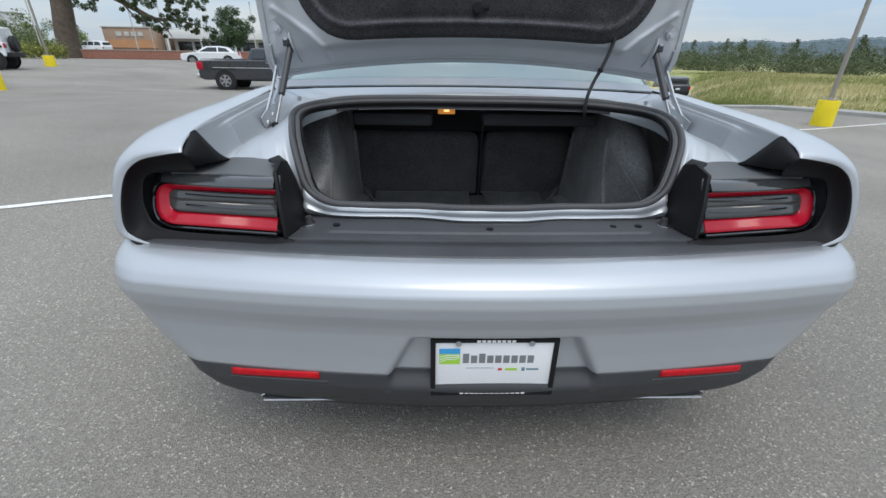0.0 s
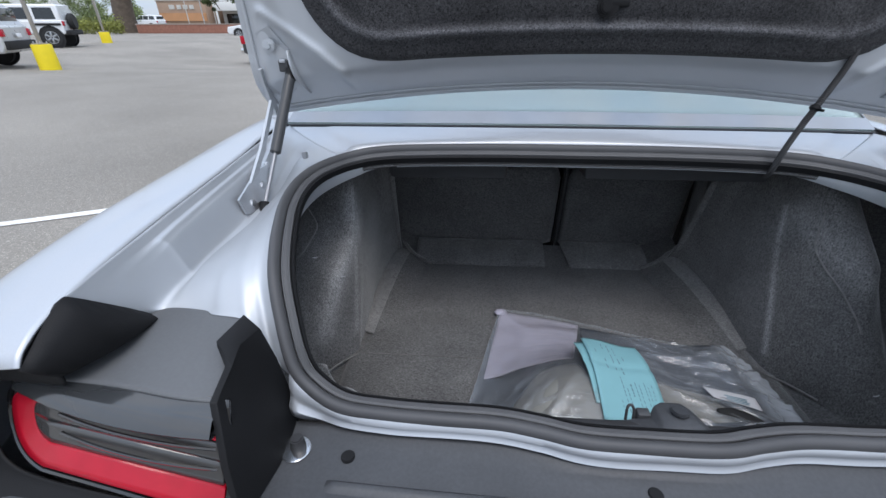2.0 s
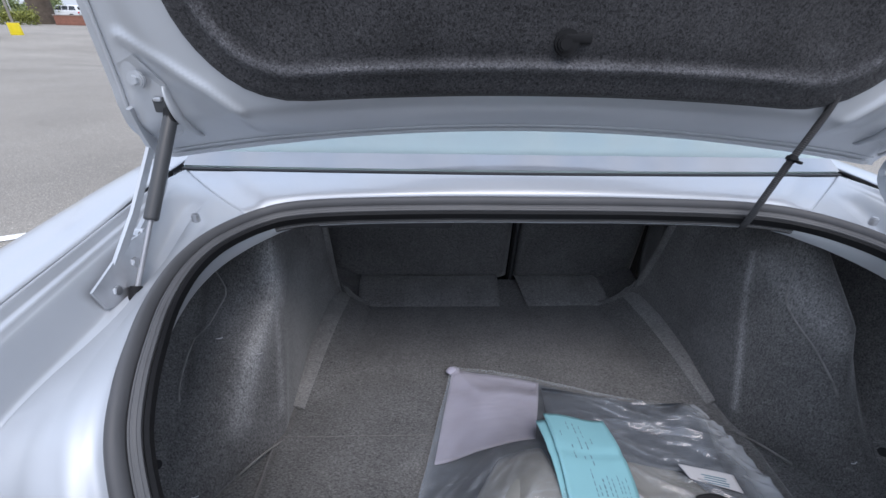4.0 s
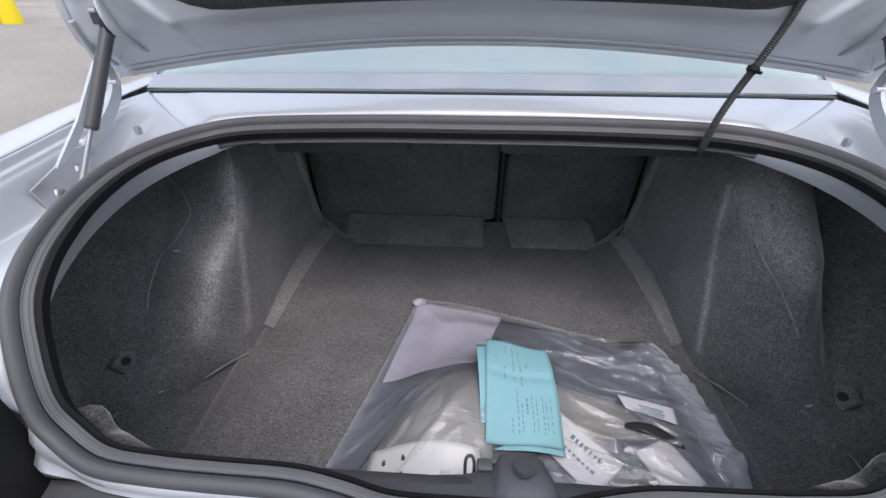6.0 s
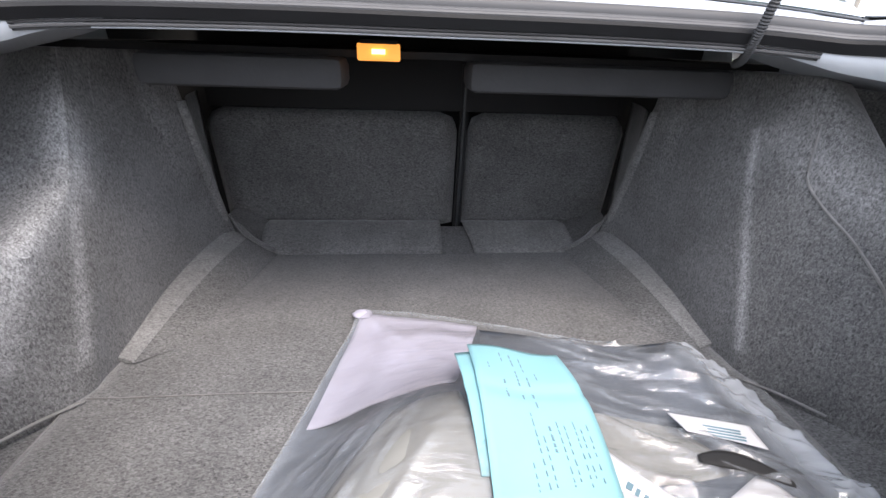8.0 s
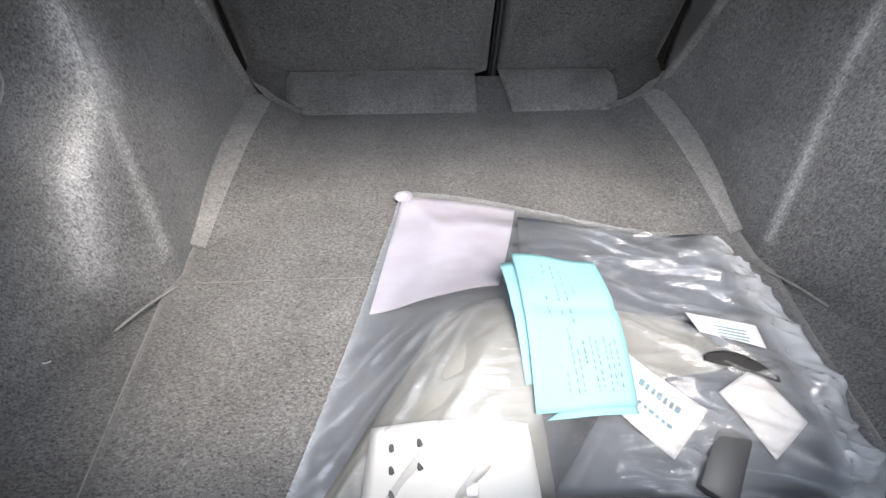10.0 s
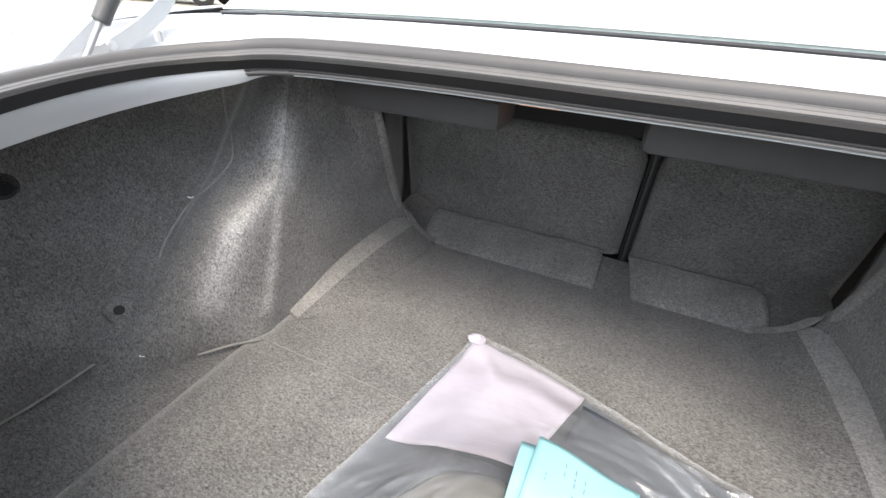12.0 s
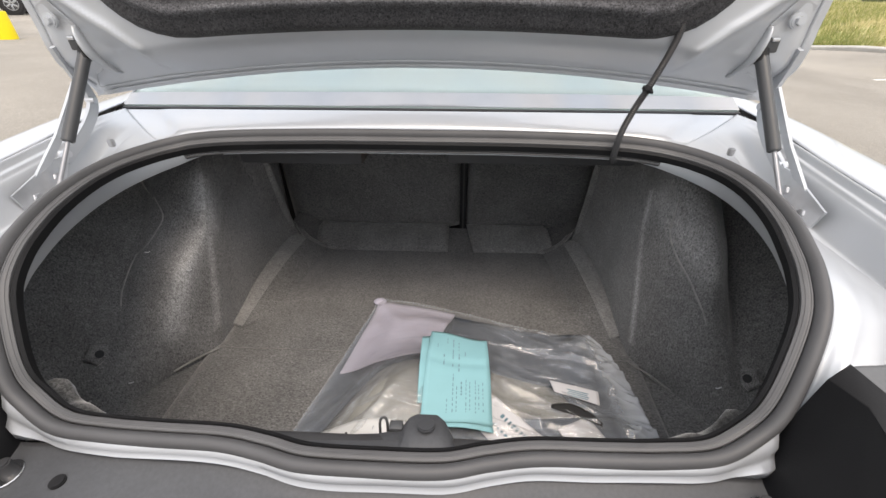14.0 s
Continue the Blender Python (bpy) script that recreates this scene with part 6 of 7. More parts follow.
bag = tagged(surf("plastic_bag", rows, FILM, None, sharp=80, shadow=False), "clear crumpled polythene bag lying in the trunk", "bag")
milk_ = bag.data.attributes.new("milk", "FLOAT", "POINT")
for v_, k_ in zip(bag.data.vertices, milky):
    milk_.data[v_.index].value = k_
under = [[(p[0], p[1], floor_z(p[1]) + 0.004) for p in (r[0], r[57], r[114], r[170])] for r in rows[::13]]
surf("bag_underside", under, SLATE, bag, "grey sheet lining inside the bag")


rows = []
for i in range(9):
    a_ = math.pi * i / 8
    row = []
    for j in range(16):
        b_ = 2 * math.pi * j / 16
        r_ = 1 + 0.25 * noise.noise(Vector((math.sin(a_) * math.cos(b_) * 1.7, math.sin(a_) * math.sin(b_) * 1.7, math.cos(a_))))
        row.append((-0.143 + 0.022 * r_ * math.sin(a_) * math.cos(b_), 1.008 + 0.015 * r_ * math.sin(a_) * math.sin(b_), 0.404 + 0.007 * r_ * math.cos(a_)))
    rows.append(row)
surf("gathered_corner", rows, CLOTH, bag, "gathered white corner of the bag", cu=True, sharp=80)


def on_bag(x, y, lift=0.004):
    return Vector((x, y, bag_top(x, y) + lift))


def sheet(name, corners, material, lift, label="", category="", parent=None, nx=14, ny=14, bulge=0.0, thick=0.0012, height_of=None):
    """A thin sheet draped over the bag between four plan corners: far left, far right, near right, near left."""
    a, b, c, d = (Vector((*q, 0)) for q in corners)
    rows = []
    for i in range(ny + 1):
        t = i / ny
        row = []
        for j in range(nx + 1):
            u = j / nx
            p = a.lerp(b, u).lerp(d.lerp(c, u), t)
            z = (height_of or bag_top)(p.x, p.y) + lift + bulge * math.sin(math.pi * u) * math.sin(math.pi * t)
            row.append((p.x, p.y, z))
        rows.append(row)
    ob = surf(name, rows, material, parent, label, solid=thick, offset=1)
    if category:
        tagged(ob, label, category)
    return ob


# contents: white cloth, padding, tray, labels
rows = []
for i in range(25):
    t = i / 24
    row = []
    for j in range(25):
        p, _ = bag_base(lerp(0.010, lerp(0.39, 0.315, t), j / 24), lerp(0.012, 0.39, t))
        fold = math.sin(math.atan2(p.y - 1.03, p.x + 0.15) * 13)
        row.append(p + Vector((0, 0, -0.005 - 0.0012 * (1 + fold))))
    rows.append(row)
surf("folded_cloth", rows, CLOTH, bag, "folded white cloth in the bag", solid=0.002)
sheet("dark_liner", ((0.094, 0.930), (0.47, 0.85), (0.44, 0.66), (0.06, 0.70)), SLATE, -0.010, "grey-blue liner sheet in the bag", "", bag, thick=0.003)
sheet("padding", ((-0.065, 0.675), (0.02, 0.685), (0.06, 0.40), (-0.265, 0.41)), BEIGE, -0.012, "pale padding in the bag", "", bag, thick=0.006, bulge=0.012)
sheet("crumpled_pad", ((0.19, 0.70), (0.33, 0.69), (0.40, 0.56), (0.17, 0.56)), BEIGE, -0.013, "folded grey padding in the bag", "", bag, thick=0.004, bulge=0.006)
sheet("mat", ((0.17, 0.56), (0.47, 0.60), (0.50, 0.41), (0.06, 0.43)), SLATE, -0.014, "dark folded mat in the bag", "", bag, thick=0.006, bulge=0.01)
tray_ = sheet("white_tray", ((-0.172, 0.515), (0.02, 0.50), (0.04, 0.385), (-0.190, 0.39)), WHITE_PLASTIC, -0.004, "white plastic tray with slots in the bag", "", bag, thick=0.012)
for x, y in ((-0.140, 0.485), (-0.140, 0.460), (-0.140, 0.435), (-0.103, 0.485), (-0.103, 0.460)):
    part("slot", box_bm((0.024, 0.011, 0.008), on_bag(x, y, 0.003), 0.003), FOAM, tray_)
part("button", box_bm((0.016, 0.034, 0.010), on_bag(-0.05, 0.44, 0.004), 0.004), PAPER, tray_)
# dark crescent laid on the film, for the shade inside the cut-out handle
hrows = []
for k in range(15):
    t = k / 14
    mid_ = Vector((lerp(0.315, 0.418, t), lerp(0.592, 0.556, t) + 0.012 * math.sin(math.pi * t), 0))
    wide = 0.0125 * math.sin(math.pi * min(1, 0.06 + 0.90 * t)) ** 0.6
    hrows.append([(mid_.x + q * wide * 0.35, mid_.y + q * wide, bag_top(mid_.x, mid_.y) + 0.014) for q in (-1, -0.5, 0, 0.5, 1)])
surf("dark_opening", hrows, SHELF, bag, "dark strip for the shaded cut-out handle of the bag", solid=0.001, offset=1)
label1 = sheet("label_sheet", ((0.190, 0.602), (0.295, 0.519), (0.230, 0.461), (0.130, 0.540)), PAPER, 0.006, "white printed label in the bag", "", bag)
label2 = sheet("label_strip", ((0.326, 0.674), (0.434, 0.648), (0.426, 0.606), (0.330, 0.636)), PAPER, 0.016, "folded white label on the bag", "", bag)
label3 = sheet("blank_label", ((0.392, 0.578), (0.440, 0.500), (0.370, 0.455), (0.321, 0.543)), PAPER, 0.004, "blank white card in the bag", "", bag)
part("dark_case", box_bm((0.050, 0.105, 0.022), on_bag(0.300, 0.455, 0.002), 0.009, Matrix.Rotation(radians(-38), 4, "Z")), STRUT, bag, "dark glossy case in the bag")
for k in range(7):
    for q in range(2):
        x, y = 0.205 + 0.0075 * k - 0.018 * q, 0.556 - 0.0060 * k - 0.020 * q
        part("print_bar", box_bm((0.0045 if k % 3 else 0.0070, 0.010 if q == 0 else 0.005, 0.0008), on_bag(x, y, 0.0085), 0, Matrix.Rotation(radians(-42), 4, "Z")), INK, label1)
for k in range(4):
    part("print_bar", box_bm((0.048 - 0.006 * (k % 2), 0.0022, 0.0008), on_bag(0.384 - 0.001 * k, 0.641 - 0.0062 * k, 0.0182), 0, Matrix.Rotation(radians(-15), 4, "Z")), INK, label2)

# folded blue sheet on top


def sheet_z(x, y):
    """The sheet is folded across its width, arches a little and falls away towards the right-hand edge."""
    t = min(1.1, max(-0.1, (0.755 - y) / 0.245))
    u = (x - 0.037) / 0.142
    z = lerp(lerp(0.523, 0.505, u), lerp(0.527, 0.493, u), t)
    return z + 0.022 * math.sin(math.pi * min(1, max(0, t))) - 0.004 * math.exp(-((t - 0.42) / 0.03) ** 2) + 0.004 * math.sin(6 * u + 4 * t)


blue = sheet("blue_sheet", ((0.040, 0.757), (0.177, 0.747), (0.181, 0.519), (0.035, 0.506)), PAPER_BLUE, 0.0, "folded pale blue printed sheet on the bag", "paper", None, height_of=sheet_z, ny=28)
sheet("under_fold", ((0.019, 0.738), (0.05, 0.742), (0.07, 0.55), (0.026, 0.54)), PAPER_BLUE, -0.006, "", "", blue, height_of=sheet_z)
sheet("near_fold", ((0.10, 0.53), (0.178, 0.535), (0.184, 0.511), (0.050, 0.500)), PAPER_BLUE, -0.005, "", "", blue, height_of=sheet_z)
# lines of print run along the sheet: many short words each
rp = random.Random(4)
slope_ = Matrix.Rotation(math.atan(0.18), 4, "Y")
for x, y0, y1, wide in ((0.060, 0.700, 0.690, 0.0016), (0.076, 0.668, 0.640, 0.0026), (0.082, 0.730, 0.706, 0.0016), (0.096, 0.728, 0.700, 0.0024), (0.096, 0.690, 0.640, 0.0024), (0.109, 0.722, 0.690, 0.0016), (0.110, 0.680, 0.628, 0.0024),
                        (0.124, 0.690, 0.676, 0.0020), (0.086, 0.560, 0.530, 0.0014), (0.098, 0.618, 0.528, 0.0016), (0.106, 0.590, 0.534, 0.0016), (0.116, 0.600, 0.570, 0.0028), (0.126, 0.606, 0.535, 0.0014), (0.134, 0.600, 0.540, 0.0014),
                        (0.146, 0.606, 0.536, 0.0014), (0.153, 0.596, 0.545, 0.0014), (0.162, 0.604, 0.538, 0.0014)):
    y = y0
    while y > y1:
        ln = min(y - y1 + 0.002, rp.uniform(0.004, 0.012))
        part("print_bar", box_bm((wide, ln, 0.0005), (x, y - ln / 2, sheet_z(x, y - ln / 2) + 0.0014), 0, slope_), INK, blue)
        y -= ln + 0.0022

# bits of lint on the carpet
for x, y, z in ((-0.604, 0.843, 0.628), (-0.655, 0.80, 0.71), (-0.70, 0.64, 0.43), (0.70, 0.66, 0.47)):
    tagged(tube("lint", cr([(x, y, z), (x + 0.005, y - 0.003, z + 0.003), (x + 0.009, y, z + 0.001), (x + 0.013, y + 0.001, z + 0.003)], 8), 0.0011, PAPER, n=5), "tiny white thread of lint on the carpet", "lint", "lint on the carpet")


# ---------------------------------------------------------------- round the car park
def hull(profile, w_low, w_top, z_belt, z_top):
    """A body extruded from its side profile, narrowing above the belt line. x is forward."""
    def w(z):
        return w_low if z <= z_belt else lerp(w_low, w_top, (z - z_belt) / (z_top - z_belt))
    bm = bmesh.new()
    a = [bm.verts.new((x, w(z) / 2, z)) for x, z in profile]
    b = [bm.verts.new((x, -w(z) / 2, z)) for x, z in profile]
    bm.faces.new(a)
    bm.faces.new(b[::-1])
    for i in range(len(profile)):
        j = (i + 1) % len(profile)
        bm.faces.new([a[i], b[i], b[j], a[j]])
    return bm


def side_pane(pts, w_low, w_top, z_belt, z_top, s):
    def w(z):
        return lerp(w_low, w_top, max(0, (z - z_belt) / (z_top - z_belt)))
    return plate_bm([(x, s * (w(z) / 2 + 0.006), z) for x, z in pts], -0.02 * s, (0, 1, 0))


def vehicle(name, label, category, at, heading, paint, body, cab, panes, wheels, w_low, w_top, z_belt, z_top, rear, extras=()):
    car_ = empty(name, label, category, (at[0], at[1], height(at[0], at[1]) if len(at) < 3 else at[2]), rz=heading)
    part("body", hull(body, w_low, w_low * 0.98, z_belt, z_belt + 0.5), paint, car_, bevel=0.05)
    part("cabin", hull(cab, w_low * 0.96, w_top, z_belt, z_top), paint, car_, bevel=0.06)
    for s in (-1, 1):
        for p in panes:
            part("side_window", side_pane(p, w_low * 0.96, w_top, z_belt, z_top, s), CAR_GLASS, car_, "dark side window")
        for x, r in wheels:
            m_ = Matrix.Translation((x, s * (w_low / 2 - 0.10), r)) @ Matrix.Rotation(radians(90), 4, "X")
            part("wheel_arch", cyl_bm(r + 0.09, 0.03, 28, m=Matrix.Translation((x, s * (w_low / 2 - 0.008), r)) @ Matrix.Rotation(radians(90), 4, "X")), SHELF, car_)
            tyre_ = part("tyre", cyl_bm(r, 0.25, 28, m=Matrix.Translation((x, s * (w_low / 2 - 0.10), r)) @ Matrix.Rotation(radians(90), 4, "X"), bevel=0.03), TYRE, car_)
            side_m = Matrix.Translation((x, s * (w_low / 2 + 0.026), r)) @ Matrix.Rotation(radians(90), 4, "X")
            part("rim", cyl_bm(r * 0.62, 0.03, 24, m=side_m, bevel=0.008), STRUT, tyre_)
            rimline = [side_m @ Vector((r * 0.62 * math.cos(q), r * 0.62 * math.sin(q), -0.012 * s)) for q in [k * math.pi / 12 for k in range(24)]]
            part("rim_edge", sweep_bm(rimline, ring(0.016, 6), True, (0, 1, 0)), ALLOY, tyre_)
            for k in range(6):
                bm = box_bm((r * 0.17, 0.02, r * 0.52), (0, 0, r * 0.33), 0.004)
                bmesh.ops.transform(bm, matrix=Matrix.Translation((x, s * (w_low / 2 + 0.046), r)) @ Matrix.Rotation(2 * math.pi * k / 6, 4, "Y"), verts=bm.verts)
                part("spoke", bm, ALLOY, tyre_)
        xr, z0, z1, dep = rear
        part("tail_lamp", box_bm((dep, 0.16, z1 - z0), (xr + dep / 2 - 0.02, s * (w_low / 2 - 0.075), (z0 + z1) / 2), 0.01), RED, car_, "red tail lamp")
        part("door_handle", box_bm((0.18, 0.03, 0.03), (0.25, s * (w_low / 2 + 0.01), z_belt - 0.13), 0.01), CHROME, car_)
        part("mirror", box_bm((0.12, 0.2, 0.17), (cab[0][0] * 0.0 + 0.95, s * (w_low / 2 + 0.10), z_belt + 0.08), 0.04), paint, car_)
    for nm, size, pos, m_, lab in extras:
        bm = cyl_bm(size[1] / 2, size[0], 28, m=Matrix.Translation(pos) @ Matrix.Rotation(radians(90), 4, "Y"), bevel=0.05) if nm == "spare_wheel" else box_bm(size, pos, min(size) * 0.2)
        part(nm, bm, m_, car_, lab)
    return car_


vehicle("pickup_truck", "dark graphite crew cab pickup truck parked on the asphalt", "truck", (-8.45, 22.5), 2.0, GREY_CAR,
        [(-3.1, 0.55), (-3.1, 1.32), (-0.6, 1.36), (1.75, 1.36), (2.85, 1.28), (2.95, 0.75), (2.9, 0.45), (-2.9, 0.45)],
        [(-0.75, 1.2), (-0.70, 1.40), (-0.55, 1.86), (-0.2, 1.90), (0.9, 1.88), (1.75, 1.38), (1.8, 1.2)],
        [[(-0.55, 1.42), (-0.45, 1.78), (0.12, 1.80), (0.12, 1.42)], [(0.22, 1.42), (0.22, 1.80), (0.85, 1.78), (1.45, 1.42)]],
        [(-1.88, 0.41), (1.95, 0.41)], 2.03, 1.55, 1.36, 1.9, (-3.12, 0.92, 1.27, 0.30),
        [("belt_strip", (3.0, 0.03, 0.03), (-0.9, -1.02, 1.0), CHROME, "chrome strip along the side"), ("arch_trim", (1.15, 0.03, 0.06), (-1.88, -1.02, 0.95), SHELF, ""), ("tailgate", (0.04, 1.6, 0.62), (-3.11, 0, 1.0), GREY_CAR, ""), ("rear_bumper", (0.16, 1.96, 0.22), (-3.16, 0, 0.62), CHROME, "chrome rear bumper"), ("side_step", (2.3, 0.16, 0.07), (0.5, -1.04, 0.45), SHELF, "black side step"), ("bed_well", (2.2, 1.6, 0.02), (-1.9, 0, 1.365), SHELF, ""), ("tow_mirror", (0.12, 0.26, 0.30), (1.0, -1.16, 1.46), SHELF, "")])
vehicle("boxy_suv", "white boxy four-wheel-drive with a spare wheel behind", "car", (-22.3, 21.2), 205.0, WHITE_CAR,
        [(-1.95, 0.62), (-1.95, 1.15), (0.7, 1.15), (2.1, 1.08), (2.15, 0.65), (-1.9, 0.55)],
        [(-1.93, 1.1), (-1.90, 1.82), (0.45, 1.82), (0.85, 1.12)],
        [[(-1.75, 1.20), (-1.70, 1.68), (-0.95, 1.68), (-0.95, 1.20)], [(-0.80, 1.20), (-0.80, 1.68), (-0.10, 1.68), (-0.10, 1.20)], [(0.0, 1.20), (0.0, 1.68), (0.40, 1.66), (0.62, 1.20)]],
        [(-1.35, 0.42), (1.45, 0.42)], 1.80, 1.62, 1.15, 1.82, (-1.98, 0.92, 1.12, 0.06),
        [("rear_bumper", (0.22, 1.7, 0.22), (-2.03, 0, 0.62), SHELF, "black rear bumper"), ("spare_wheel", (0.24, 0.72, 0.72), (-2.10, 0, 1.10), TYRE, "black spare wheel"), ("arch_flare", (1.05, 0.10, 0.10), (-1.35, 0.90, 0.98), SHELF, ""), ("arch_flare", (1.05, 0.10, 0.10), (1.45, 0.90, 0.98), SHELF, "")])
SEDAN_BODY = [(-2.3, 0.45), (-2.32, 0.95), (-2.0, 1.02), (1.2, 0.98), (2.2, 0.85), (2.3, 0.5), (2.2, 0.30), (-2.2, 0.30)]
SEDAN_CAB = [(-2.05, 0.95), (-1.5, 1.38), (-0.9, 1.47), (0.2, 1.45), (1.15, 0.96)]
SEDAN_PANES = [[(-1.60, 1.03), (-1.30, 1.32), (-0.75, 1.38), (-0.70, 1.03)], [(-0.60, 1.03), (-0.60, 1.38), (0.10, 1.36), (0.75, 1.03)]]
SUV_BODY = [(-2.3, 0.5), (-2.32, 1.08), (-2.2, 1.12), (1.2, 1.08), (2.2, 0.98), (2.3, 0.55), (2.2, 0.32), (-2.2, 0.35)]
SUV_CAB = [(-2.28, 1.05), (-2.05, 1.66), (-1.6, 1.72), (0.2, 1.68), (1.15, 1.06)]
SUV_PANES = [[(-2.05, 1.16), (-1.90, 1.56), (-1.25, 1.60), (-1.20, 1.16)], [(-1.10, 1.16), (-1.10, 1.60), (-0.40, 1.60), (-0.40, 1.16)], [(-0.30, 1.16), (-0.30, 1.60), (0.15, 1.56), (0.80, 1.16)]]


def family_car(name, label, at, heading, paint, suv=False):
    return vehicle(name, label, "car", at, heading, paint, SUV_BODY if suv else SEDAN_BODY, SUV_CAB if suv else SEDAN_CAB, SUV_PANES if suv else SEDAN_PANES,
                   [(-1.4, 0.34), (1.4, 0.34)], 1.84, 1.45, 1.08 if suv else 0.98, 1.72 if suv else 1.47, (-2.34, 0.80, 1.0, 0.10),
                   [("rear_glass", (0.03, 1.3, 0.34), (-2.22 if suv else -1.80, 0, 1.38 if suv else 1.2), CAR_GLASS, ""), ("rear_bumper", (0.12, 1.78, 0.24), (-2.34, 0, 0.56), SHELF if suv else paint, ""), ("plate_holder", (0.02, 0.32, 0.12), (-2.37, 0, 0.82), PLATE_WHITE, "")])


family_car("hatchback", "pale silver hatchback parked in a bay", (-16.6, 12.4), 205.0, SILVER_CAR, True)
family_car("estate_car", "dark blue-grey sport utility car on the road", (20.2, 36.8), 76.0, DARK_CAR, True)
family_car("saloon_car", "white saloon car parked beyond the pickup", (-19.6, 40.0, 0.0), 196.0, WHITE_CAR)
family_car("white_suv", "white sport utility car behind the brick wall", (-45.5, 61.5, 0.35), 178.0, WHITE_CAR, True)


def lamp_base(at, tall, pole, hi=0.71, z=None):
    z = height(*at) if z is None else z
    thing = empty("lamp_post", "bronze lamp post on a yellow painted concrete base", "lamp post", (at[0], at[1], z), "lamp posts")
    prof = [(0.262, -0.1), (0.268, 0.02), (0.258, hi - 0.03), (0.250, hi - 0.005), (0.0, hi)]
    rows = [[(r * math.cos(a), r * math.sin(a), h) for a in [2 * math.pi * k / 32 for k in range(32)]] for r, h in prof]
    surf("concrete_base", rows, YELLOW, thing, "yellow painted round concrete base", cu=True)
    part("base_plate", box_bm((0.30, 0.30, 0.03), (0, 0, hi + 0.015), 0.004), POLE, thing)
    for x in (-0.11, 0.11):
        for y in (-0.11, 0.11):
            part("anchor_bolt", cyl_bm(0.015, 0.06, 8, m=Matrix.Translation((x, y, hi + 0.05))), STEEL, thing)
    part("pole", box_bm((pole, pole, tall), (0, 0, hi + 0.03 + tall / 2), 0.012), POLE, thing)
    part("lamp_head", box_bm((0.75, 0.32, 0.14), (0.5, 0, 0.8 + tall), 0.03), POLE, thing)
    return thing


lamp_base((11.27, 11.55), 7.5, 0.088)
lamp_base((-13.45, 13.0), 7.5, 0.088, 0.72)
lamp_base((-21.9, 25.6), 7.5, 0.088, 0.66, 0.08)

# brick wall, hedge, planting bed
WALL_Z = 0.0
wall = tagged(new("brick_wall"), "low red brick wall along the planting bed", "wall", kind="structure")
part("wall_core", box_bm((19.0, 0.26, 1.06), (-25.6, 45.9, WALL_Z + 0.46)), BRICK, wall)
part("coping", box_bm((19.1, 0.36, 0.08), (-25.6, 45.9, WALL_Z + 1.03), 0.01), MORTAR, wall)
part("wall_return", box_bm((0.26, 8.0, 1.06), (-35.0, 49.8, WALL_Z + 0.46)), BRICK, wall)
for k in range(11):
    part("brick_course", box_bm((19.02, 0.012, 0.062), (-25.6, 45.768, WALL_Z + 0.06 + 0.088 * k), 0.003), BRICK, wall)


def leaf_cloud(n, size, place, seed):
    rnd = random.Random(seed)
    verts, faces = [], []
    for _ in range(n):
        c = Vector(place(rnd))
        a = Vector((rnd.gauss(0, 1), rnd.gauss(0, 1), rnd.gauss(0, 1))).normalized()
        b = a.cross(Vector((rnd.gauss(0, 1), rnd.gauss(0, 1), rnd.gauss(0, 1)))).normalized()
        s = size * rnd.uniform(0.6, 1.4)
        k = len(verts)
        verts += [c + a * s, c + b * s * 0.55, c - a * s, c - b * s * 0.55]
        faces.append((k, k + 1, k + 2, k + 3))
    return verts, faces


def in_clumps(clumps):
    def place(rnd):
        x, y, z, r = clumps[rnd.randrange(len(clumps))]
        v = Vector((rnd.gauss(0, 1), rnd.gauss(0, 1), rnd.gauss(0, 0.8)))
        v = v.normalized() * r * rnd.random() ** 0.35
        return x + v.x, y + v.y, z + v.z
    return place


v, f = leaf_cloud(9000, 0.085, lambda r: (r.uniform(-50, -34.6), 43.2 + r.uniform(-0.5, 0.5), 0.0 + abs(r.gauss(0, 1)) ** 0.5 * 0.95 + 0.12 * math.sin(r.uniform(0, 6))), 5)
tagged(data_part("hedge", v, f, LEAF_HEDGE), "clipped yellow-green hedge beside the brick wall", "hedge", kind="stuff")
tagged(surf("planting_bed", [[(x, y, 0.10) for x in (-60, -45, -33)] for y in (39.5, 42, 60)], LAWN), "grassy planting bed", "ground", kind="structure")


def limb(path, r0, r1, n=9):
    path = cr(path, 16)
    rows = []
    for k, (p, a, b) in enumerate(frames_along(path, False, (0.3, 0.9, 0.2))):
        r = lerp(r0, r1, k / 15)
        rows.append([p + a * (r * math.cos(q)) + b * (r * math.sin(q)) for q in [2 * math.pi * m_ / n for m_ in range(n)]])
    return grid_bm(rows, True)


def join(bms):
    out = bmesh.new()
    for b in bms:
        me = bpy.data.meshes.new("tmp")
        b.to_mesh(me)
        b.free()
        out.from_mesh(me)
        bpy.data.meshes.remove(me)
    return out


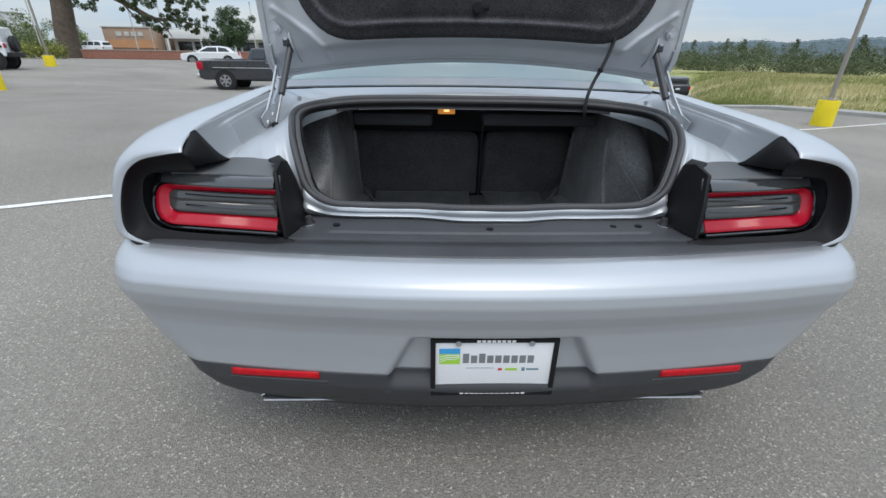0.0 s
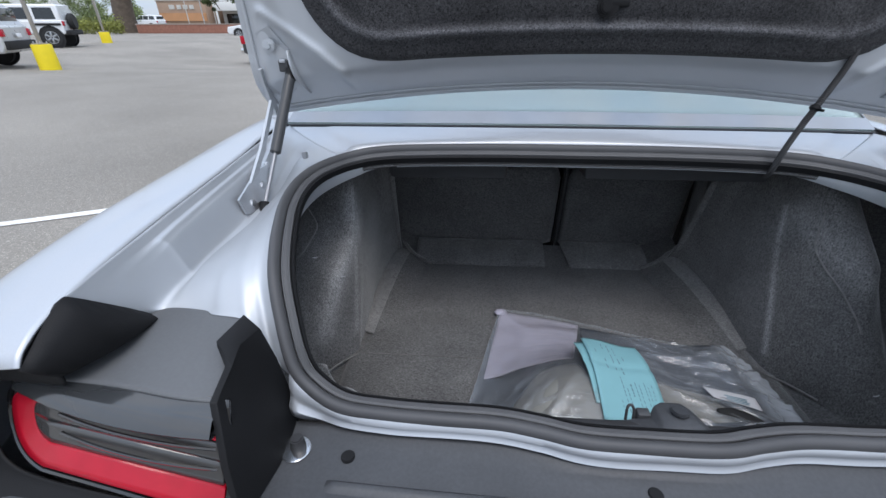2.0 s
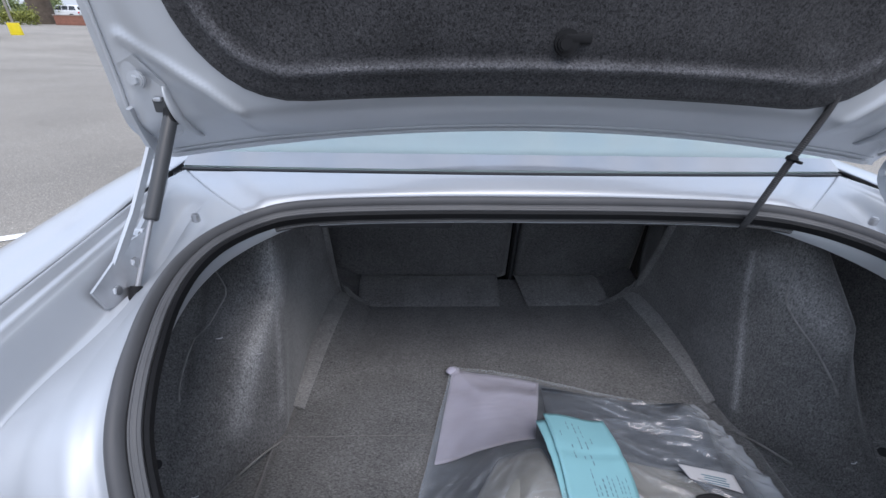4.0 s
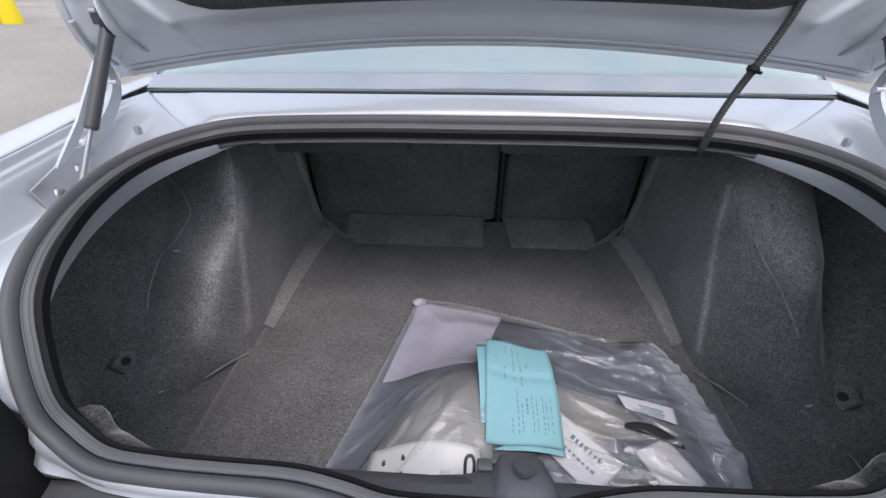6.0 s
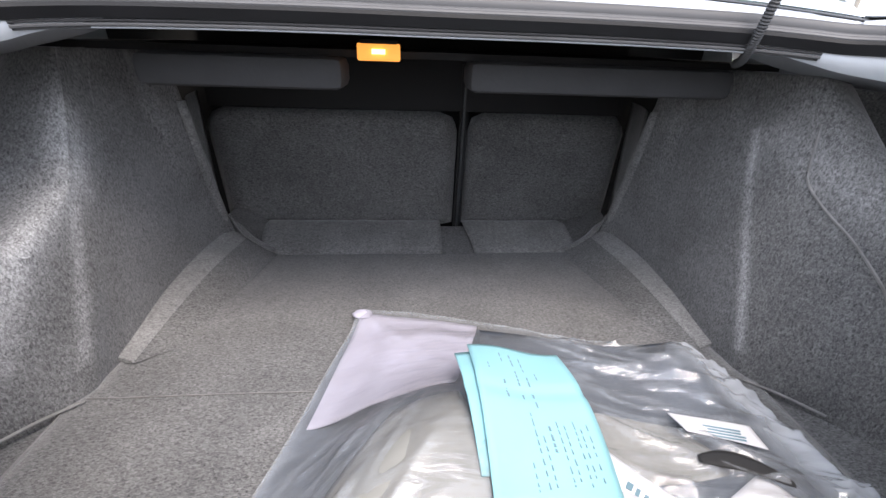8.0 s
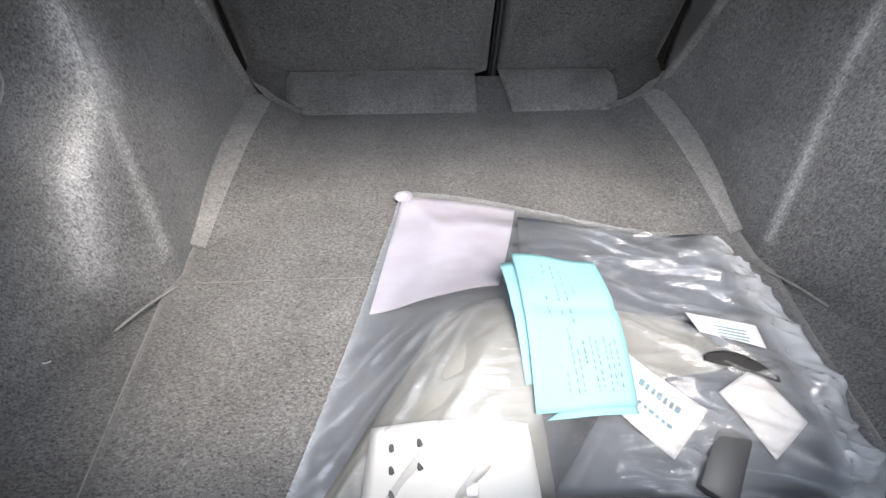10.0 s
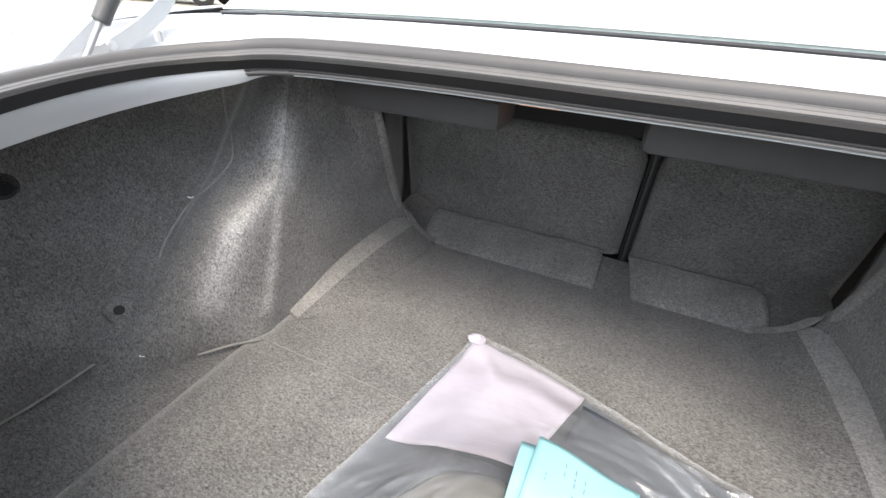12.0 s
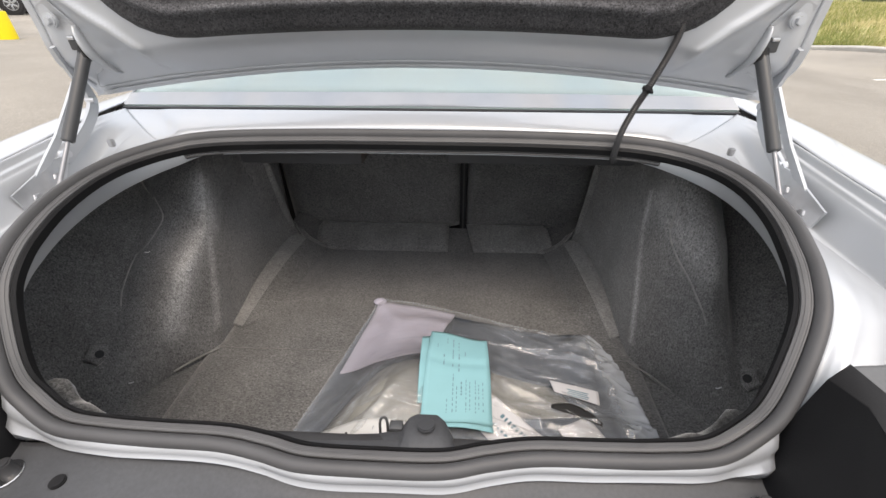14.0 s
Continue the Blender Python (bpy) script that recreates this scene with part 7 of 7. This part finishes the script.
rnd = random.Random(11)
oak = empty("oak_tree", "large old oak with a leaning trunk and low hanging boughs", "tree", (-37.4, 47.5, 0))
limbs = [limb([(0, 0, 0), (0.0, 0, 2.2), (0.45, 0, 4.6), (0.9, 0, 7.5)], 1.05, 0.80),
         limb([(0.5, 0, 5.2), (3.0, 0.2, 6.6), (5.4, 0.3, 5.9), (7.6, 0.2, 4.7), (9.4, 0, 3.9), (11.2, 0, 3.9), (13.4, 0, 3.4)], 0.42, 0.06),
         limb([(0.6, 0, 6.0), (4.0, -0.5, 7.6), (8.5, -0.3, 7.0), (12.5, 0, 5.2)], 0.4, 0.07),
         limb([(0.5, 0, 6.5), (-3, 0.5, 8.5), (-7, 0, 8.5), (-11, 0.3, 7.2)], 0.4, 0.07),
         limb([(6.4, 0.2, 5.3), (7.2, -0.4, 4.6), (7.9, -0.4, 3.4)], 0.14, 0.03), limb([(9.2, 0.2, 4.0), (10.2, -0.3, 3.3), (10.8, -0.3, 2.3)], 0.12, 0.03),
         limb([(0.6, 0, 7.2), (1.5, 1.5, 10), (3.0, 2, 12.5)], 0.4, 0.08)]
part("trunk", join(limbs), BARK, oak, "dark furrowed trunk and boughs", sharp=80)
cl = []
for k in range(60):
    cl.append((rnd.uniform(-11, 13), rnd.uniform(-3, 3), rnd.uniform(6.9, 12), rnd.uniform(0.5, 1.1)))
for k in range(130):
    x = rnd.uniform(6.6, 14.4)
    low = 3.4 - 1.1 * math.exp(-((x - 9.9) / 0.8) ** 2) - 0.9 * math.exp(-((x - 12.9) / 0.9) ** 2) + 1.0 * ss(8.0, 6.6, x) + 0.8 * ss(13.6, 14.4, x)
    cl.append((x, rnd.uniform(-1.0, 1.0), low + rnd.random() ** 1.3 * (6.4 - low), rnd.uniform(0.18, 0.36)))
for k in range(22):
    cl.append((rnd.uniform(2.0, 4.8), rnd.uniform(-0.8, 0.8), rnd.uniform(4.6, 6.6), rnd.uniform(0.2, 0.4)))
v, f = leaf_cloud(26000, 0.075, in_clumps(cl), 7)
data_part("crown", v, f, LEAF_OAK, oak, "ragged dark green crown")

maple = empty("small_tree", "small round-crowned green tree behind the pickup", "tree", (-22.1, 49.6, 0))
part("trunk", join([limb([(0, 0, 0), (0.05, 0, 1.2), (0, 0, 3.6)], 0.14, 0.04), limb([(0, 0, 1.4), (0.9, 0, 2.5), (1.3, 0, 3.4)], 0.06, 0.02), limb([(0, 0, 1.5), (-0.9, 0, 2.6), (-1.4, 0, 3.2)], 0.06, 0.02)]), BARK, maple, sharp=80)
cl = [(rnd.gauss(0.5, 1.05), rnd.gauss(0, 0.9), 1.7 + rnd.random() ** 1.3 * 3.3, rnd.uniform(0.35, 0.6)) for _ in range(64)]
cl = [(x * (1.35 - 0.24 * (z - 1.7)), y, z, r) for x, y, z, r in cl]
v, f = leaf_cloud(11000, 0.085, in_clumps(cl), 8)
data_part("crown", v, f, LEAF_MAPLE, maple, "dense green crown")

# trees behind the hedge and along the street
cl = []
for k in range(330):
    y = rnd.uniform(60, 84)
    x = rnd.uniform(-96, -0.75 * y)
    cl.append((x, y, 0.6 + rnd.random() * (3.0 + 1.4 * math.sin(x * 0.7)), rnd.uniform(0.6, 1.2)))
v, f = leaf_cloud(80000, 0.13, in_clumps(cl), 9)
tagged(data_part("street_trees", v, f, LEAF_STREET), "green street trees beyond the hedge", "trees", kind="stuff")

# woods beyond the meadow: bushy crowns, some conifers, a ragged lower edge
cl = []
for k in range(520):
    a, d = rnd.uniform(radians(8), radians(78)), rnd.uniform(108, 170)
    x, y = d * math.sin(a), d * math.cos(a)
    tall = rnd.uniform(4.2, 7.8) * (0.85 + 0.45 * noise.noise(Vector((a * 9, 0, 2)))) * (0.60 + 0.80 * (d - 108) / 62)
    wide = rnd.uniform(2.0, 3.8)
    for q in range(13):
        e, f = rnd.uniform(0, 2 * math.pi), rnd.random()
        r = wide * math.sqrt(1 - f * f * 0.8) * rnd.random() ** 0.5
        cl.append((x + r * math.cos(e), y + r * math.sin(e), -2.3 + tall * (0.35 + 0.62 * f), rnd.uniform(0.55, 1.1)))
    cl.append((x, y, -1.7, 1.5))
for k in range(22):
    a, d = rnd.uniform(radians(12), radians(70)), rnd.uniform(140, 175)
    tall = rnd.uniform(6.5, 10.5)
    for q in range(13):
        w = 2.3 * (1 - q / 13.5)
        for _ in range(3):
            cl.append((d * math.sin(a) + rnd.uniform(-w, w), d * math.cos(a), -1.8 + tall * q / 13, 0.3 + 0.45 * w))
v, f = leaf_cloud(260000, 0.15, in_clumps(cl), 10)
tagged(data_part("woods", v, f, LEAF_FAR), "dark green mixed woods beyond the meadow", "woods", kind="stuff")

# wooded hills
for name_, d, base, amp, seed, a0, a1 in (("hill", 1150, 44, 16, 1.7, 5, 85), ("hill", 800, 24, 14, 4.2, 5, 85)):
    rows = [[], [], []]
    for m_ in range(560):
        k = m_ / 4
        a = radians(lerp(a0, a1, m_ / 559))
        h = base + amp * noise.noise(Vector((k * 0.06, seed, 0))) + amp * 0.35 * noise.noise(Vector((k * 0.25, seed, 3))) + 2.6 * noise.noise(Vector((k * 1.7, seed, 5))) + 2.2 * noise.noise(Vector((k * 4.3, seed, 9)))
        for r_, (dd, hh) in enumerate(((d, -15), (d + 60, h * 0.8), (d + 220, h))):
            rows[r_].append((dd * math.sin(a), dd * math.cos(a), hh))
    tagged(surf(name_, rows, HILL), "distant wooded hill tinted blue-green for haze", "hill", kind="structure")

# tall grass of the meadow
rg = random.Random(21)
verts, faces = [], []
for _ in range(170000):
    d = 0.6 + 42 * rg.random() ** 1.8
    al = rg.uniform(-42, 30)
    x, y = 0.83 * (20.3 + d) + 0.56 * al, 0.56 * (20.3 + d) - 0.83 * al
    z = meadow_z(x, y, d)
    if height(x, y) > z - 0.02:
        continue
    h = rg.uniform(0.10, 0.36) * (0.55 + 0.45 * ss(0.5, 4, d))
    w = rg.uniform(0.004, 0.009) * (1 + d / 16)
    a = rg.uniform(0, math.pi)
    dx, dy = w * math.cos(a), w * math.sin(a)
    lx, ly = rg.gauss(0, 0.035), rg.gauss(0, 0.035)
    k = len(verts)
    verts += [(x - dx, y - dy, z - 0.05), (x + dx, y + dy, z - 0.05), (x + dx * 0.6 + lx, y + dy * 0.6 + ly, z + h * 0.7), (x + lx * 1.8, y + ly * 1.8, z + h)]
    faces.append((k, k + 1, k + 2, k + 3))
tagged(data_part("meadow_grass", verts, faces, GRASS), "tall dry green and straw coloured grass", "grass", kind="stuff")


# shops across the street
def shop(name, label, x0, x1, y, z0, z1, material, deep=10):
    b = empty(name, label, "building", ((x0 + x1) / 2, y, 0))
    part("wall", box_bm((x1 - x0, deep, z1 - z0), (0, deep / 2, (z0 + z1) / 2), 0.02), material, b)
    part("roof", box_bm((x1 - x0 + 0.3, deep + 0.3, 0.2), (0, deep / 2, z1 + 0.1), 0.03), CONCRETE, b)
    return b


tan = shop("tan_shop", "tan and orange stucco shop with a sign band", -59.0, -49.8, 84, -0.5, 4.6, TAN_WALL)
part("orange_band", box_bm((8.9, 0.2, 1.3), (0, -0.1, 2.0)), ORANGE_WALL, tan)
for x, w in ((-1.8, 1.0), (-0.4, 0.8), (0.8, 0.9), (2.0, 0.8)):
    part("sign_bar", box_bm((w, 0.1, 0.7), (x, -0.06, 3.6)), CONCRETE, tan)
store = shop("white_store", "long white store with a dark shaded front", -49.0, -12.0, 88, -0.5, 4.4, WHITE_WALL)
part("canopy", box_bm((37, 3.0, 1.4), (0, -1.5, 3.7), 0.03), WHITE_WALL, store)
for k in range(12):
    part("shop_window", box_bm((2.5, 0.1, 1.9), (-16.5 + 3.0 * k, -0.04, 1.6), 0.02), CAR_GLASS, store)
for k in range(7):
    part("canopy_post", box_bm((0.3, 0.3, 3.4), (-18 + 6.0 * k, -2.8, 1.3), 0.02), WHITE_WALL, store)
box_ = shop("white_depot", "plain white depot building behind the parked cars", -84, -70, 74, -0.5, 6.2, WHITE_WALL, 8)
for k in range(4):
    part("wall_groove", box_bm((14, 0.05, 0.12), (0, -0.02, 2.2 + 0.8 * k)), CONCRETE, box_)
for x, y, tall, r in ((-44.0, 52, 12, 0.06), (-48.5, 62, 14, 0.06), (-36.5, 57, 9, 0.06), (-33.5, 58, 12, 0.05), (-27.0, 70, 7.5, 0.07)):
    p_ = empty("flag_pole", "slim pale metal pole by the street", "pole", (x, y, 0), "street poles")
    part("mast", cyl_bm(r, tall, 10, r2=r * 0.7, m=Matrix.Translation((0, 0, tall / 2))), CONCRETE, p_)
    part("finial", cyl_bm(r * 1.8, 0.2, 10, m=Matrix.Translation((0, 0, tall))), STEEL, p_)
sg = empty("street_sign", "blue and white sign board on a post", "sign", (-33.9, 56, 0))
part("post", cyl_bm(0.06, 4.4, 10, m=Matrix.Translation((0, 0, 2.2))), STEEL, sg)
bd = part("board", box_bm((1.5, 0.08, 1.3), (0, -0.08, 4.2), 0.02), PAPER, sg)
for k in range(3):
    part("board_bar", box_bm((1.2, 0.02, 0.18), (0, -0.13, 4.55 - 0.33 * k)), INK, bd)
